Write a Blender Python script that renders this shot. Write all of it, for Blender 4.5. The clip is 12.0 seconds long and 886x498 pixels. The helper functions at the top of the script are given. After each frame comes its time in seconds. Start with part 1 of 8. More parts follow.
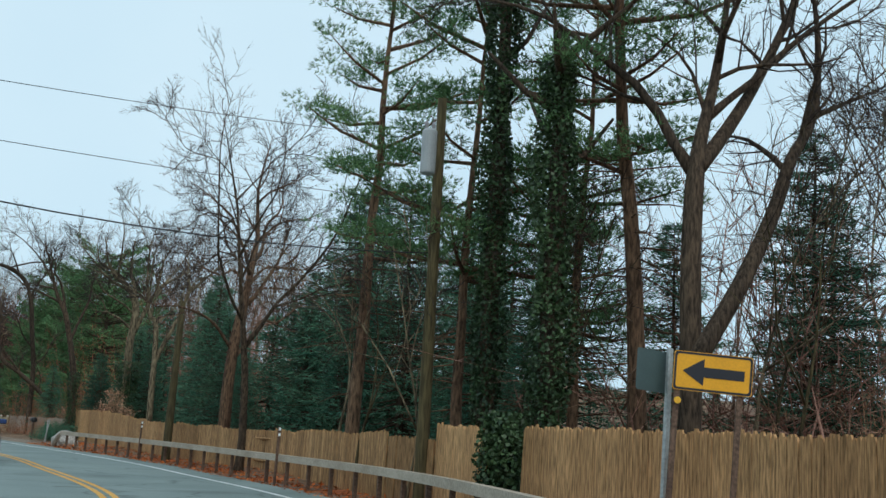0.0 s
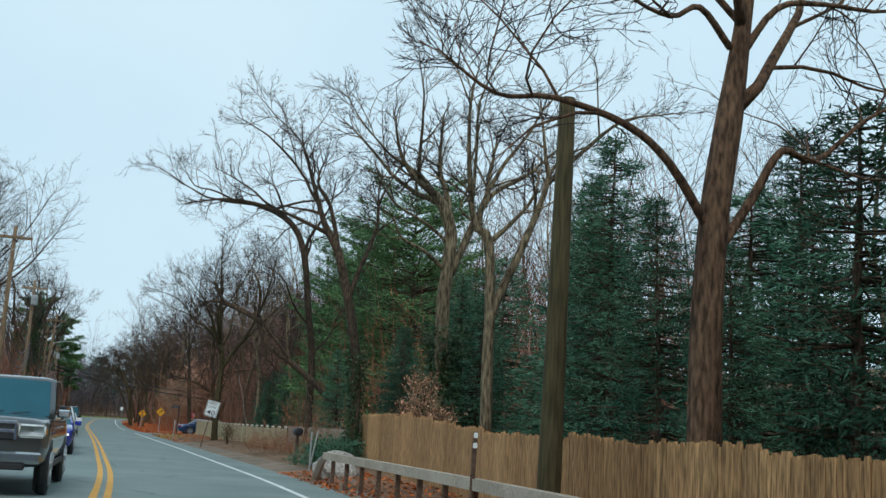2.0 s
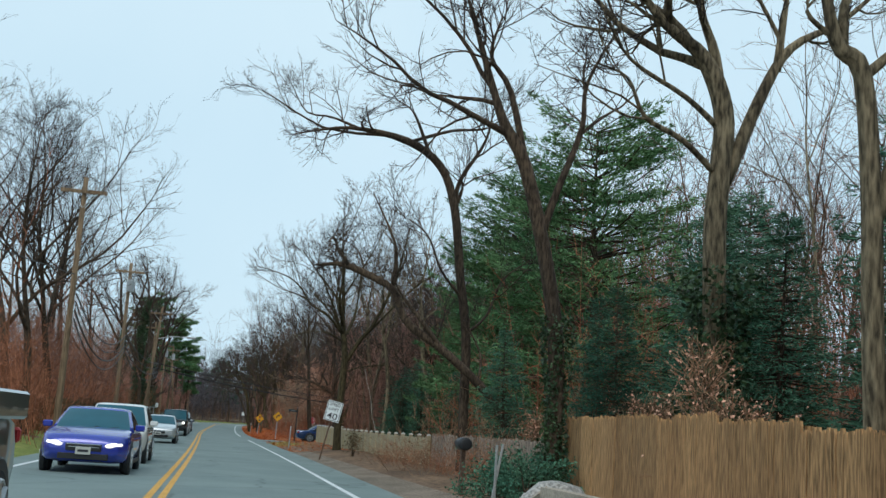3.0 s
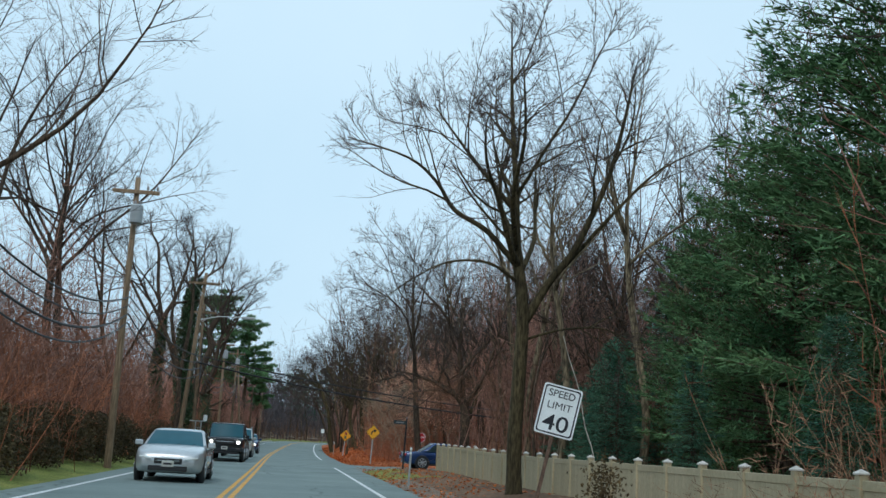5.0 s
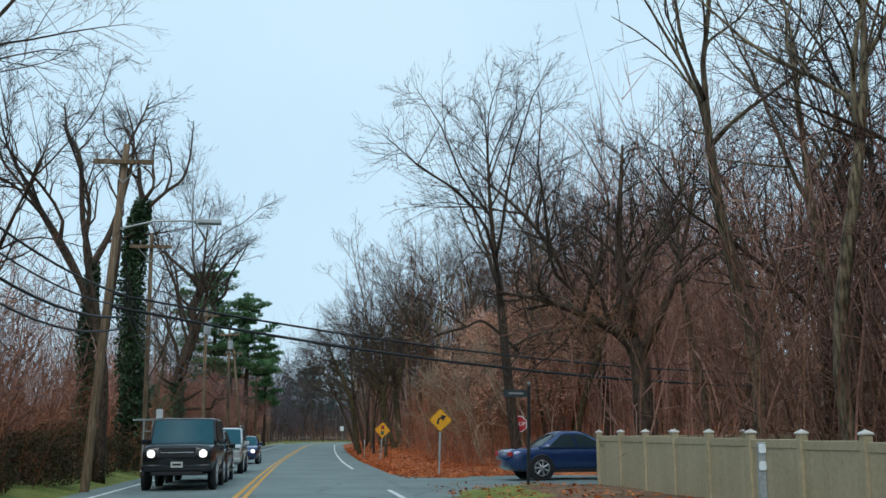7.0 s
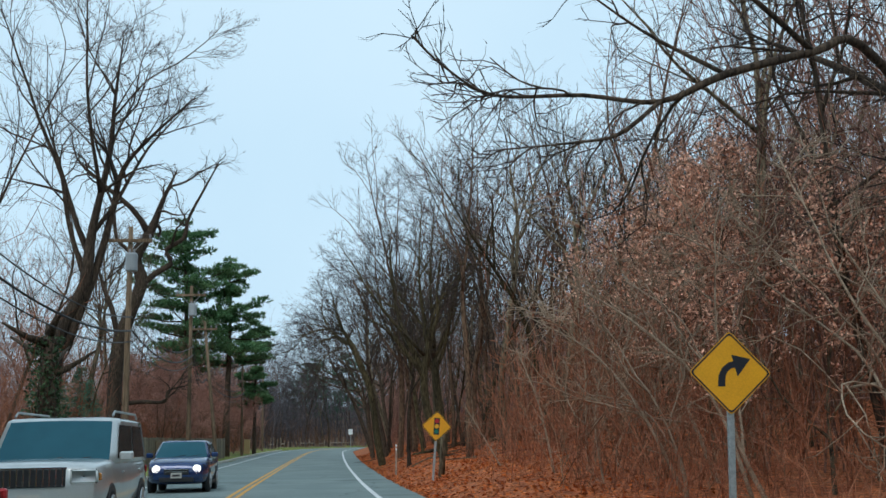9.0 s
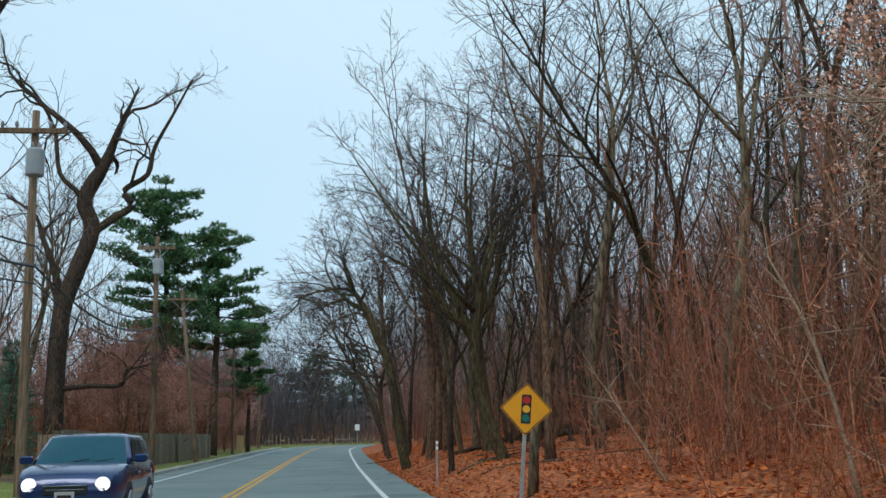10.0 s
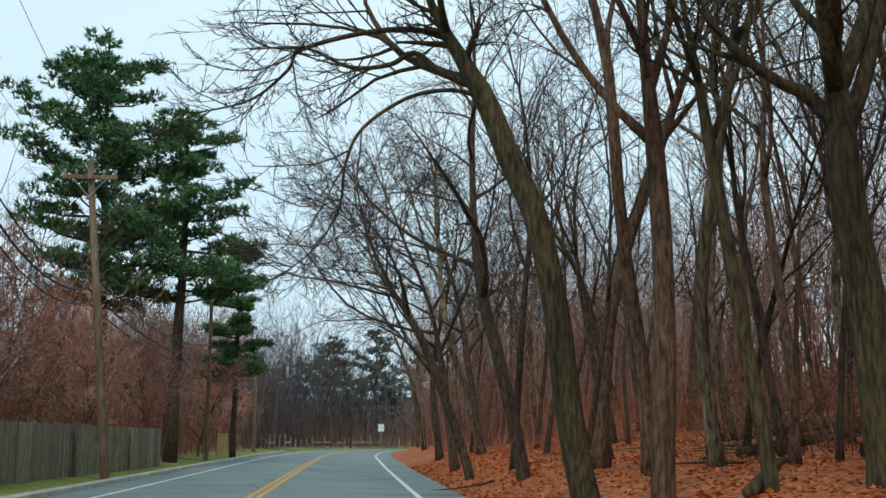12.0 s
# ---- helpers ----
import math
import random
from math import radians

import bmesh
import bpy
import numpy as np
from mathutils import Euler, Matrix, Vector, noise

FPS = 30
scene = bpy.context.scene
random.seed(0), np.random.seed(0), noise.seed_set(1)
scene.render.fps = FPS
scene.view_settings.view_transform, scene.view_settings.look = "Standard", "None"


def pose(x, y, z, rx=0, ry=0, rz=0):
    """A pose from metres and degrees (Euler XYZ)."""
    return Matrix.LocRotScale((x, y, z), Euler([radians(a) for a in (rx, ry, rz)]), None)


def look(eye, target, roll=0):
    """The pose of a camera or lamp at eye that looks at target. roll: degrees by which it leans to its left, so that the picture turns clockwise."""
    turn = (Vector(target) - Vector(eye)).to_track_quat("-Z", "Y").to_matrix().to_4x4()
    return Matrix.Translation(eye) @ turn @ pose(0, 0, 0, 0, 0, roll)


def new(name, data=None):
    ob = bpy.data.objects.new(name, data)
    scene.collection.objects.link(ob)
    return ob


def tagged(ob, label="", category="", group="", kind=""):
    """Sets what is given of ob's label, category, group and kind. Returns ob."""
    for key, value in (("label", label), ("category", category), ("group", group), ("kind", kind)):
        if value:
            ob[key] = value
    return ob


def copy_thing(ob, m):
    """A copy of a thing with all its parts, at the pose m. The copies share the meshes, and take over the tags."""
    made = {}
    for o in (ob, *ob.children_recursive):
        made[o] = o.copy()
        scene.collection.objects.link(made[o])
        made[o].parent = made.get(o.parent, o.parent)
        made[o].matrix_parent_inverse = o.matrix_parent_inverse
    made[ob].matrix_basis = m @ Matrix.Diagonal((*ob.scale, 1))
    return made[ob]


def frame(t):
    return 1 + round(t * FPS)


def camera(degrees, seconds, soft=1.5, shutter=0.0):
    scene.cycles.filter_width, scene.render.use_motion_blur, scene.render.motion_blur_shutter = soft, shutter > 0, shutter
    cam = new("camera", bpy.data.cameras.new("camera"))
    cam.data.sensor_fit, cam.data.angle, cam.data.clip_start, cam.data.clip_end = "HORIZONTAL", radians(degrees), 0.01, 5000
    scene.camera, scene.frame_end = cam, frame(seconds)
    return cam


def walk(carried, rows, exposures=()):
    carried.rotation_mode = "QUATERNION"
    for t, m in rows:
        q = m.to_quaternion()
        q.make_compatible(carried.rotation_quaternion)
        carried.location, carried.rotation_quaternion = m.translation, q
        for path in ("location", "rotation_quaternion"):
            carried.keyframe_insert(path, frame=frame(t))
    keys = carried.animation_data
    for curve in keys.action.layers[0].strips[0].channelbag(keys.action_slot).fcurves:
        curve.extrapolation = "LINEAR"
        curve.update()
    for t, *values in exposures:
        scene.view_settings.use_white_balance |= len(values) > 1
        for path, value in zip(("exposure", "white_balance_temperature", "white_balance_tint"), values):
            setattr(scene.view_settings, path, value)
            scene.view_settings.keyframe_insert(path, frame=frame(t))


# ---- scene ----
cam = camera(44.26, 12.0, soft=1.5)

# seconds, x, y, yaw, pitch, roll of a phone on the dashboard, 1.3 m over the road
PATH = [
    (0.0, -11.13, -62.89, -34.93, 10.03, -3.40),
    (0.5, -8.20, -56.70, -31.12, 10.03, -3.50),
    (1.0, -5.72, -50.44, -26.84, 9.83, -3.37),
    (1.5, -3.72, -44.02, -22.43, 9.67, -2.99),
    (2.0, -2.16, -37.49, -18.31, 9.72, -3.28),
    (2.5, -1.21, -31.07, -14.90, 9.70, -3.36),
    (3.0, -0.66, -24.69, -12.07, 9.71, -3.70),
    (3.2, -0.48, -22.19, -11.08, 9.76, -3.76),
    (4.8, -0.05, 0.07, -8.20, 10.38, -3.31),
    (5.0, -0.00, 2.80, -8.04, 10.32, -3.13),
    (5.5, 0.17, 9.60, -7.66, 10.19, -2.52),
    (6.0, 0.23, 16.32, -7.42, 10.05, -1.62),
    (6.5, 0.27, 22.78, -7.29, 9.99, -0.70),
    (7.0, 0.21, 29.44, -7.21, 9.88, 0.45),
    (7.2, 0.17, 32.18, -7.20, 9.87, 1.00),
    (8.8, 0.75, 54.47, -6.91, 10.08, 1.15),
    (9.0, 0.73, 57.32, -6.92, 10.09, 1.12),
    (9.5, 0.77, 64.48, -6.87, 10.03, 1.07),
    (10.0, 0.88, 71.59, -6.73, 9.93, 1.15),
    (10.5, 0.99, 78.75, -6.50, 9.96, 1.04),
    (11.0, 0.99, 85.83, -6.39, 10.03, 0.73),
    (11.5, 0.96, 92.91, -6.21, 10.12, 0.44),
    (12.0, 0.90, 100.00, -6.07, 10.22, -0.00),
]
walk(cam, [(t, pose(x, y, 1.3, 90 + p, r, w)) for t, x, y, w, p, r in PATH],
     [(0.0, 0.0, 6500, 10), (3.2, 0.0, 6450, 10), (5.0, 0.0, 6180, 10), (9.0, 0.0, 6200, 10), (10.5, 0.03, 6250, 10), (12.0, 0.16, 6600, 10)])

# ---------------------------------------------------------------- world and light: a bright overcast winter day
world = bpy.data.worlds.new("world")
scene.world = world
world.use_nodes = True
wn, wl = world.node_tree.nodes, world.node_tree.links
bg = wn["Background"]
sky = wn.new("ShaderNodeTexSky")
sky.sky_type, sky.sun_disc = "NISHITA", False
sky.sun_elevation, sky.sun_rotation = radians(42), radians(200)
sky.air_density, sky.dust_density, sky.ozone_density = 1.0, 4.0, 1.5
# a closed deck of thin cloud over the clear sky
coord = wn.new("ShaderNodeTexCoord")
cloud = wn.new("ShaderNodeTexNoise")
cloud.inputs["Scale"].default_value, cloud.inputs["Detail"].default_value = 1.6, 5.0
wl.new(coord.outputs["Generated"], cloud.inputs["Vector"])
deck = wn.new("ShaderNodeValToRGB")
deck.color_ramp.elements[0].position, deck.color_ramp.elements[1].position = 0.3, 0.72
deck.color_ramp.elements[0].color = (5.3, 7.5, 8.9, 1)
deck.color_ramp.elements[1].color = (6.8, 8.7, 9.7, 1)
wl.new(cloud.outputs["Fac"], deck.inputs["Fac"])
veil = wn.new("ShaderNodeMix")
veil.data_type = "RGBA"
veil.inputs["Factor"].default_value = 0.9
wl.new(sky.outputs["Color"], veil.inputs["A"])
wl.new(deck.outputs["Color"], veil.inputs["B"])
wl.new(veil.outputs["Result"], bg.inputs["Color"])
bg.inputs["Strength"].default_value = 0.106

sun_data = bpy.data.lights.new("sun", "SUN")
sun_data.energy, sun_data.angle, sun_data.color = 1.0, radians(25), (1.0, 0.96, 0.9)
sun = new("sun", sun_data)
sun.matrix_world = look((0, 0, 60), (0 + 18, 50, 0))
scene.view_settings.exposure = 0.0


# ---------------------------------------------------------------- materials
def mat(name, c1, c2, rough=0.85, scale=2.0, fine=30.0, bump=0.3, metal=0.0, rand=0.0, stretch=(1, 1, 1), dist=0.01,
        grain=0.35, spec=0.3, local=False):
    """Two colours blended by a coarse noise, broken by a fine one that also gives relief."""
    m = bpy.data.materials.new(name)
    m.use_nodes = True
    n, l = m.node_tree.nodes, m.node_tree.links
    b = n["Principled BSDF"]
    b.inputs["Roughness"].default_value, b.inputs["Metallic"].default_value = rough, metal
    b.inputs["Specular IOR Level"].default_value = spec
    if local:
        place = n.new("ShaderNodeTexCoord").outputs["Object"]
    else:
        place = n.new("ShaderNodeNewGeometry").outputs["Position"]
    mp = n.new("ShaderNodeMapping")
    mp.inputs["Scale"].default_value = stretch
    l.new(place, mp.inputs["Vector"])
    big, small = n.new("ShaderNodeTexNoise"), n.new("ShaderNodeTexNoise")
    big.inputs["Scale"].default_value, big.inputs["Detail"].default_value = scale, 4
    small.inputs["Scale"].default_value, small.inputs["Detail"].default_value = fine, 3
    l.new(mp.outputs["Vector"], big.inputs["Vector"])
    l.new(mp.outputs["Vector"], small.inputs["Vector"])
    ramp = n.new("ShaderNodeValToRGB")
    ramp.color_ramp.elements[0].position, ramp.color_ramp.elements[1].position = 0.32, 0.68
    ramp.color_ramp.elements[0].color, ramp.color_ramp.elements[1].color = (*c1, 1), (*c2, 1)
    l.new(big.outputs["Fac"], ramp.inputs["Fac"])
    span = n.new("ShaderNodeMapRange")
    span.inputs["From Min"].default_value, span.inputs["From Max"].default_value = 0.34, 0.66
    span.inputs["To Min"].default_value, span.inputs["To Max"].default_value = 1 - grain, 1 + grain
    l.new(small.outputs["Fac"], span.inputs["Value"])
    hsv = n.new("ShaderNodeHueSaturation")
    l.new(ramp.outputs["Color"], hsv.inputs["Color"])
    value = span.outputs["Result"]
    if rand:
        info, r2, mul = n.new("ShaderNodeObjectInfo"), n.new("ShaderNodeMapRange"), n.new("ShaderNodeMath")
        r2.inputs["To Min"].default_value, r2.inputs["To Max"].default_value = 1 - rand, 1 + rand
        mul.operation = "MULTIPLY"
        l.new(info.outputs["Random"], r2.inputs["Value"])
        l.new(r2.outputs["Result"], mul.inputs[0])
        l.new(value, mul.inputs[1])
        value = mul.outputs["Value"]
    l.new(value, hsv.inputs["Value"])
    l.new(hsv.outputs["Color"], b.inputs["Base Color"])
    if bump:
        bp = n.new("ShaderNodeBump")
        bp.inputs["Strength"].default_value, bp.inputs["Distance"].default_value = bump, dist
        l.new(small.outputs["Fac"], bp.inputs["Height"])
        l.new(bp.outputs["Normal"], b.inputs["Normal"])
    return m


def island(m, amount):
    """Leaves, needles and twigs of one mesh differ by a little in brightness."""
    n, l = m.node_tree.nodes, m.node_tree.links
    hsv = next(q for q in n if q.type == "HUE_SAT")
    geo, r2, mul = n.new("ShaderNodeNewGeometry"), n.new("ShaderNodeMapRange"), n.new("ShaderNodeMath")
    r2.inputs["To Min"].default_value, r2.inputs["To Max"].default_value = 1 - amount, 1 + amount
    mul.operation = "MULTIPLY"
    old = hsv.inputs["Value"].links[0].from_socket
    l.new(geo.outputs["Random Per Island"], r2.inputs["Value"])
    l.new(r2.outputs["Result"], mul.inputs[0])
    l.new(old, mul.inputs[1])
    l.new(mul.outputs["Value"], hsv.inputs["Value"])
    return m


def plain(name, c, rough=0.4, metal=0.0, coat=0.0, grain=0.06, scale=3.0, spec=0.5):
    m = mat(name, tuple(v * 0.93 for v in c), tuple(min(1, v * 1.05) for v in c), rough, scale, 60, 0.0, metal, grain=grain, spec=spec, local=True)
    m.node_tree.nodes["Principled BSDF"].inputs["Coat Weight"].default_value = coat
    return m


def glowing(name, c, strength):
    m = plain(name, c, 0.2)
    b = m.node_tree.nodes["Principled BSDF"]
    b.inputs["Emission Color"].default_value, b.inputs["Emission Strength"].default_value = (*c, 1), strength
    return m


def asphalt_material():
    m = mat("worn_asphalt", (0.15, 0.195, 0.186), (0.208, 0.26, 0.247), 0.75, 0.35, 90, 0.25, grain=0.13, dist=0.004, spec=0.4)
    n, l = m.node_tree.nodes, m.node_tree.links
    hsv = next(q for q in n if q.type == "HUE_SAT")
    b = n["Principled BSDF"]
    pos = n.new("ShaderNodeNewGeometry")
    # cracks
    vor = n.new("ShaderNodeTexVoronoi")
    vor.feature = "DISTANCE_TO_EDGE"
    vor.inputs["Scale"].default_value = 0.22
    wob, add = n.new("ShaderNodeTexNoise"), n.new("ShaderNodeVectorMath")
    wob.inputs["Scale"].default_value = 0.9
    add.operation = "ADD"
    l.new(pos.outputs["Position"], wob.inputs["Vector"])
    l.new(pos.outputs["Position"], add.inputs[0])
    l.new(wob.outputs["Color"], add.inputs[1])
    l.new(add.outputs["Vector"], vor.inputs["Vector"])
    crack = n.new("ShaderNodeMapRange")
    crack.inputs["From Min"].default_value, crack.inputs["From Max"].default_value = 0.0, 0.012
    crack.inputs["To Min"].default_value, crack.inputs["To Max"].default_value = 0.55, 1.0
    l.new(vor.outputs["Distance"], crack.inputs["Value"])
    # tar patches
    pn, pr = n.new("ShaderNodeTexNoise"), n.new("ShaderNodeMapRange")
    pn.inputs["Scale"].default_value, pn.inputs["Detail"].default_value = 0.16, 2
    pr.inputs["From Min"].default_value, pr.inputs["From Max"].default_value = 0.66, 0.70
    pr.inputs["To Min"].default_value, pr.inputs["To Max"].default_value = 1.0, 0.72
    l.new(pos.outputs["Position"], pn.inputs["Vector"])
    l.new(pn.outputs["Fac"], pr.inputs["Value"])
    m1, m2 = n.new("ShaderNodeMath"), n.new("ShaderNodeMath")
    m1.operation = m2.operation = "MULTIPLY"
    old = hsv.inputs["Value"].links[0].from_socket
    l.new(crack.outputs["Result"], m1.inputs[0])
    l.new(pr.outputs["Result"], m1.inputs[1])
    l.new(m1.outputs["Value"], m2.inputs[0])
    l.new(old, m2.inputs[1])
    l.new(m2.outputs["Value"], hsv.inputs["Value"])
    return m


ASPHALT = asphalt_material()
def litter_material():
    """Leaf litter: flecks the size of leaves over a patchy floor."""
    m = mat("leaf_litter", (0.285, 0.075, 0.026), (0.47, 0.155, 0.056), 0.95, 0.6, 9, 0.9, grain=0.45, dist=0.04)
    n, l = m.node_tree.nodes, m.node_tree.links
    hsv = next(q for q in n if q.type == "HUE_SAT")
    pos, vor, sep, span, mul = (n.new("ShaderNode" + k) for k in ("NewGeometry", "TexVoronoi", "SeparateColor", "MapRange", "Math"))
    vor.inputs["Scale"].default_value = 11.0
    span.inputs["To Min"].default_value, span.inputs["To Max"].default_value = 0.5, 1.5
    mul.operation = "MULTIPLY"
    old = hsv.inputs["Value"].links[0].from_socket
    l.new(pos.outputs["Position"], vor.inputs["Vector"])
    l.new(vor.outputs["Color"], sep.inputs["Color"])
    l.new(sep.outputs["Red"], span.inputs["Value"])
    l.new(span.outputs["Result"], mul.inputs[0])
    l.new(old, mul.inputs[1])
    l.new(mul.outputs["Value"], hsv.inputs["Value"])
    return m


LITTER = litter_material()
GRAVEL = mat("gravel_and_leaf_dust", (0.15, 0.115, 0.085), (0.26, 0.20, 0.15), 0.95, 0.7, 30, 0.8, grain=0.5, dist=0.02)
FLOOR = mat("forest_floor", (0.105, 0.062, 0.036), (0.235, 0.14, 0.083), 0.95, 0.22, 7, 0.8, grain=0.5, dist=0.04)
GRASS = mat("winter_grass", (0.125, 0.17, 0.034), (0.25, 0.25, 0.062), 0.95, 0.8, 25, 0.8, grain=0.5, dist=0.03)
YELLOW = mat("yellow_road_paint", (0.62, 0.30, 0.045), (0.72, 0.38, 0.08), 0.7, 1.5, 50, 0.1, grain=0.25)
WHITE = mat("white_road_paint", (0.62, 0.64, 0.64), (0.78, 0.79, 0.78), 0.7, 1.5, 50, 0.1, grain=0.2)
CONCRETE = mat("kerb_concrete", (0.405, 0.392, 0.338), (0.567, 0.540, 0.468), 0.9, 1.2, 25, 0.4, grain=0.25)
BARK = mat("dark_bark", (0.041, 0.029, 0.020), (0.090, 0.062, 0.041), 0.95, 1.6, 22, 1.0, rand=0.25, stretch=(1, 1, 0.22), grain=0.6, dist=0.03)
BARK_GREY = mat("grey_bark", (0.075, 0.058, 0.036), (0.200, 0.158, 0.099), 0.95, 1.4, 16, 1.0, rand=0.2, stretch=(1, 1, 0.2), grain=0.7, dist=0.05)
BARK_PALE = mat("pale_smooth_bark", (0.25, 0.175, 0.115), (0.40, 0.30, 0.21), 0.85, 3, 40, 0.3, rand=0.15, grain=0.3)
VINE = mat("pale_vine", (0.34, 0.31, 0.27), (0.5, 0.46, 0.4), 0.85, 3, 40, 0.3, grain=0.3)
BARK_RED = mat("reddish_pine_bark", (0.083, 0.046, 0.028), (0.155, 0.094, 0.056), 0.95, 1.8, 18, 1.0, rand=0.15, stretch=(1, 1, 0.25), grain=0.6, dist=0.04)
BARK_OLIVE = mat("mossy_bark", (0.034, 0.027, 0.013), (0.078, 0.060, 0.029), 0.95, 1.5, 20, 1.0, rand=0.2, stretch=(1, 1, 0.22), grain=0.6, dist=0.03)
TWIG = island(mat("bare_twigs", (0.033, 0.026, 0.023), (0.072, 0.055, 0.047), 0.95, 0.6, 20, 0.0, rand=0.3, grain=0.3), 0.35)
WOOD_TWIG = island(mat("mauve_wood_twigs", (0.115, 0.072, 0.06), (0.20, 0.13, 0.11), 0.95, 0.5, 20, 0.0, rand=0.3, grain=0.3), 0.35)
BRUSH = island(mat("red_brown_brush", (0.240, 0.088, 0.046), (0.385, 0.156, 0.084), 0.95, 0.4, 20, 0.0, rand=0.3, grain=0.3), 0.4)
# duller, darker brush colour; behind the vinyl fence it holds the wood's shade
DULL_SHADE = island(mat("dull_brown_shade_brush", (0.130, 0.068, 0.041), (0.24, 0.126, 0.074), 0.95, 0.4, 20, 0.0, rand=0.3, grain=0.3), 0.4)
HAZE = island(mat("purple_brown_twigs", (0.195, 0.102, 0.076), (0.335, 0.181, 0.135), 0.95, 0.25, 20, 0.0, rand=0.35, grain=0.3), 0.4)
ROSE = island(mat("rosy_twigs", (0.36, 0.18, 0.135), (0.52, 0.275, 0.21), 0.95, 0.4, 20, 0.0, rand=0.25, grain=0.3), 0.4)
HAZED_FAR_TWIGS = island(mat("haze_grey_far_twigs", (0.07, 0.064, 0.07), (0.125, 0.11, 0.118), 0.95, 0.25, 20, 0.0, rand=0.3, grain=0.3), 0.4)
TAN_BRUSH = island(mat("tan_brush", (0.205, 0.116, 0.068), (0.335, 0.198, 0.120), 0.95, 0.5, 20, 0.0, rand=0.25, grain=0.3), 0.4)
DEAD_LEAF = island(mat("withered_leaves", (0.58, 0.29, 0.19), (0.78, 0.47, 0.33), 0.9, 1.0, 20, 0.0, grain=0.3), 0.45)
LEAF_FALL = island(mat("fallen_leaves", (0.361, 0.075, 0.014), (0.522, 0.166, 0.048), 0.9, 1.0, 20, 0.0, grain=0.3), 0.5)
NEEDLE = island(mat("dark_needles", (0.044, 0.128, 0.088), (0.095, 0.19, 0.115), 0.9, 0.7, 12, 0.0, spec=0.1, rand=0.25, grain=0.3), 0.5)
NEEDLE_PINE = island(mat("pine_needles", (0.06, 0.145, 0.066), (0.13, 0.225, 0.095), 0.9, 0.6, 12, 0.0, spec=0.1, rand=0.2, grain=0.3), 0.5)
IVY = island(mat("ivy_leaves", (0.02, 0.045, 0.02), (0.05, 0.09, 0.035), 0.45, 1.0, 15, 0.0, grain=0.3), 0.5)
HEDGE = island(mat("hedge_leaves", (0.049, 0.042, 0.019), (0.112, 0.074, 0.033), 0.7, 0.6, 12, 0.0, rand=0.25, grain=0.3), 0.5)
STOCKADE = mat("weathered_cedar", (0.294, 0.156, 0.067), (0.453, 0.257, 0.116), 0.9, 0.9, 35, 0.6, rand=0.28, stretch=(1, 1, 0.12), grain=0.45)
LOWFENCE = mat("grey_cedar", (0.26, 0.20, 0.155), (0.36, 0.285, 0.225), 0.9, 0.9, 35, 0.6, rand=0.2, stretch=(1, 1, 0.12), grain=0.4)
VINYL = mat("beige_vinyl", (0.375, 0.322, 0.202), (0.440, 0.376, 0.245), 0.55, 0.7, 12, 0.05, rand=0.06, grain=0.08)
CAPWHITE = mat("pale_vinyl_cap", (0.55, 0.53, 0.48), (0.66, 0.63, 0.58), 0.5, 2, 12, 0.05, grain=0.08)
DARKBOARD = mat("dark_board", (0.165, 0.138, 0.095), (0.262, 0.222, 0.152), 0.9, 0.8, 30, 0.5, rand=0.25, stretch=(1, 1, 0.12), grain=0.4)
TANBOARD = mat("tan_board", (0.22, 0.16, 0.11), (0.31, 0.24, 0.17), 0.9, 0.8, 30, 0.5, rand=0.1, stretch=(1, 1, 0.12), grain=0.3)
POLE_DARK = mat("mossy_pole_wood", (0.055, 0.044, 0.02), (0.115, 0.092, 0.043), 0.9, 0.8, 25, 0.7, rand=0.2, stretch=(1, 1, 0.08), grain=0.4)
POLEWOOD = mat("pole_wood", (0.148, 0.100, 0.060), (0.255, 0.180, 0.115), 0.9, 0.8, 25, 0.7, rand=0.2, stretch=(1, 1, 0.08), grain=0.4)
CABINET = plain("tan_cabinet_paint", (0.5, 0.37, 0.18), 0.5)
STEEL = mat("galvanised_steel", (0.33, 0.36, 0.36), (0.45, 0.47, 0.46), 0.5, 2, 30, 0.1, metal=0.6, grain=0.15)
RAILSTEEL = mat("weathered_rail", (0.34, 0.275, 0.21), (0.47, 0.39, 0.31), 0.75, 1.2, 25, 0.2, metal=0.0, grain=0.2)
RUST = mat("rusty_post", (0.09, 0.055, 0.04), (0.16, 0.10, 0.07), 0.85, 3, 30, 0.4, grain=0.4)
SIGNYELLOW = plain("sign_yellow", (0.80, 0.37, 0.008), 0.45)
SIGNWHITE = plain("sign_white", (0.80, 0.84, 0.84), 0.45)
SIGNBACK = plain("sign_back_teal", (0.05, 0.085, 0.085), 0.5)
BLACK = plain("black_paint", (0.012, 0.013, 0.02), 0.5)
GREENSIGN = plain("street_sign_dark", (0.02, 0.035, 0.04), 0.5)
REDSIGN = plain("sign_red", (0.45, 0.02, 0.025), 0.45)
LENSYEL = plain("sign_amber", (0.80, 0.42, 0.02), 0.45)
LENSGRN = plain("sign_green", (0.01, 0.16, 0.12), 0.45)
CABLE = plain("black_cable", (0.012, 0.012, 0.014), 0.6)
CERAMIC = plain("insulator_grey", (0.25, 0.25, 0.26), 0.4)
TRANSF = plain("transformer_grey", (0.34, 0.37, 0.38), 0.45, grain=0.1)
RUBBER = plain("tyre_rubber", (0.018, 0.018, 0.018), 0.85)
ALLOY = plain("alloy_wheel", (0.45, 0.46, 0.47), 0.3, 0.8)
CHROME = plain("chrome_trim", (0.65, 0.66, 0.67), 0.15, 1.0)
TRIM = plain("black_trim", (0.015, 0.015, 0.017), 0.5)
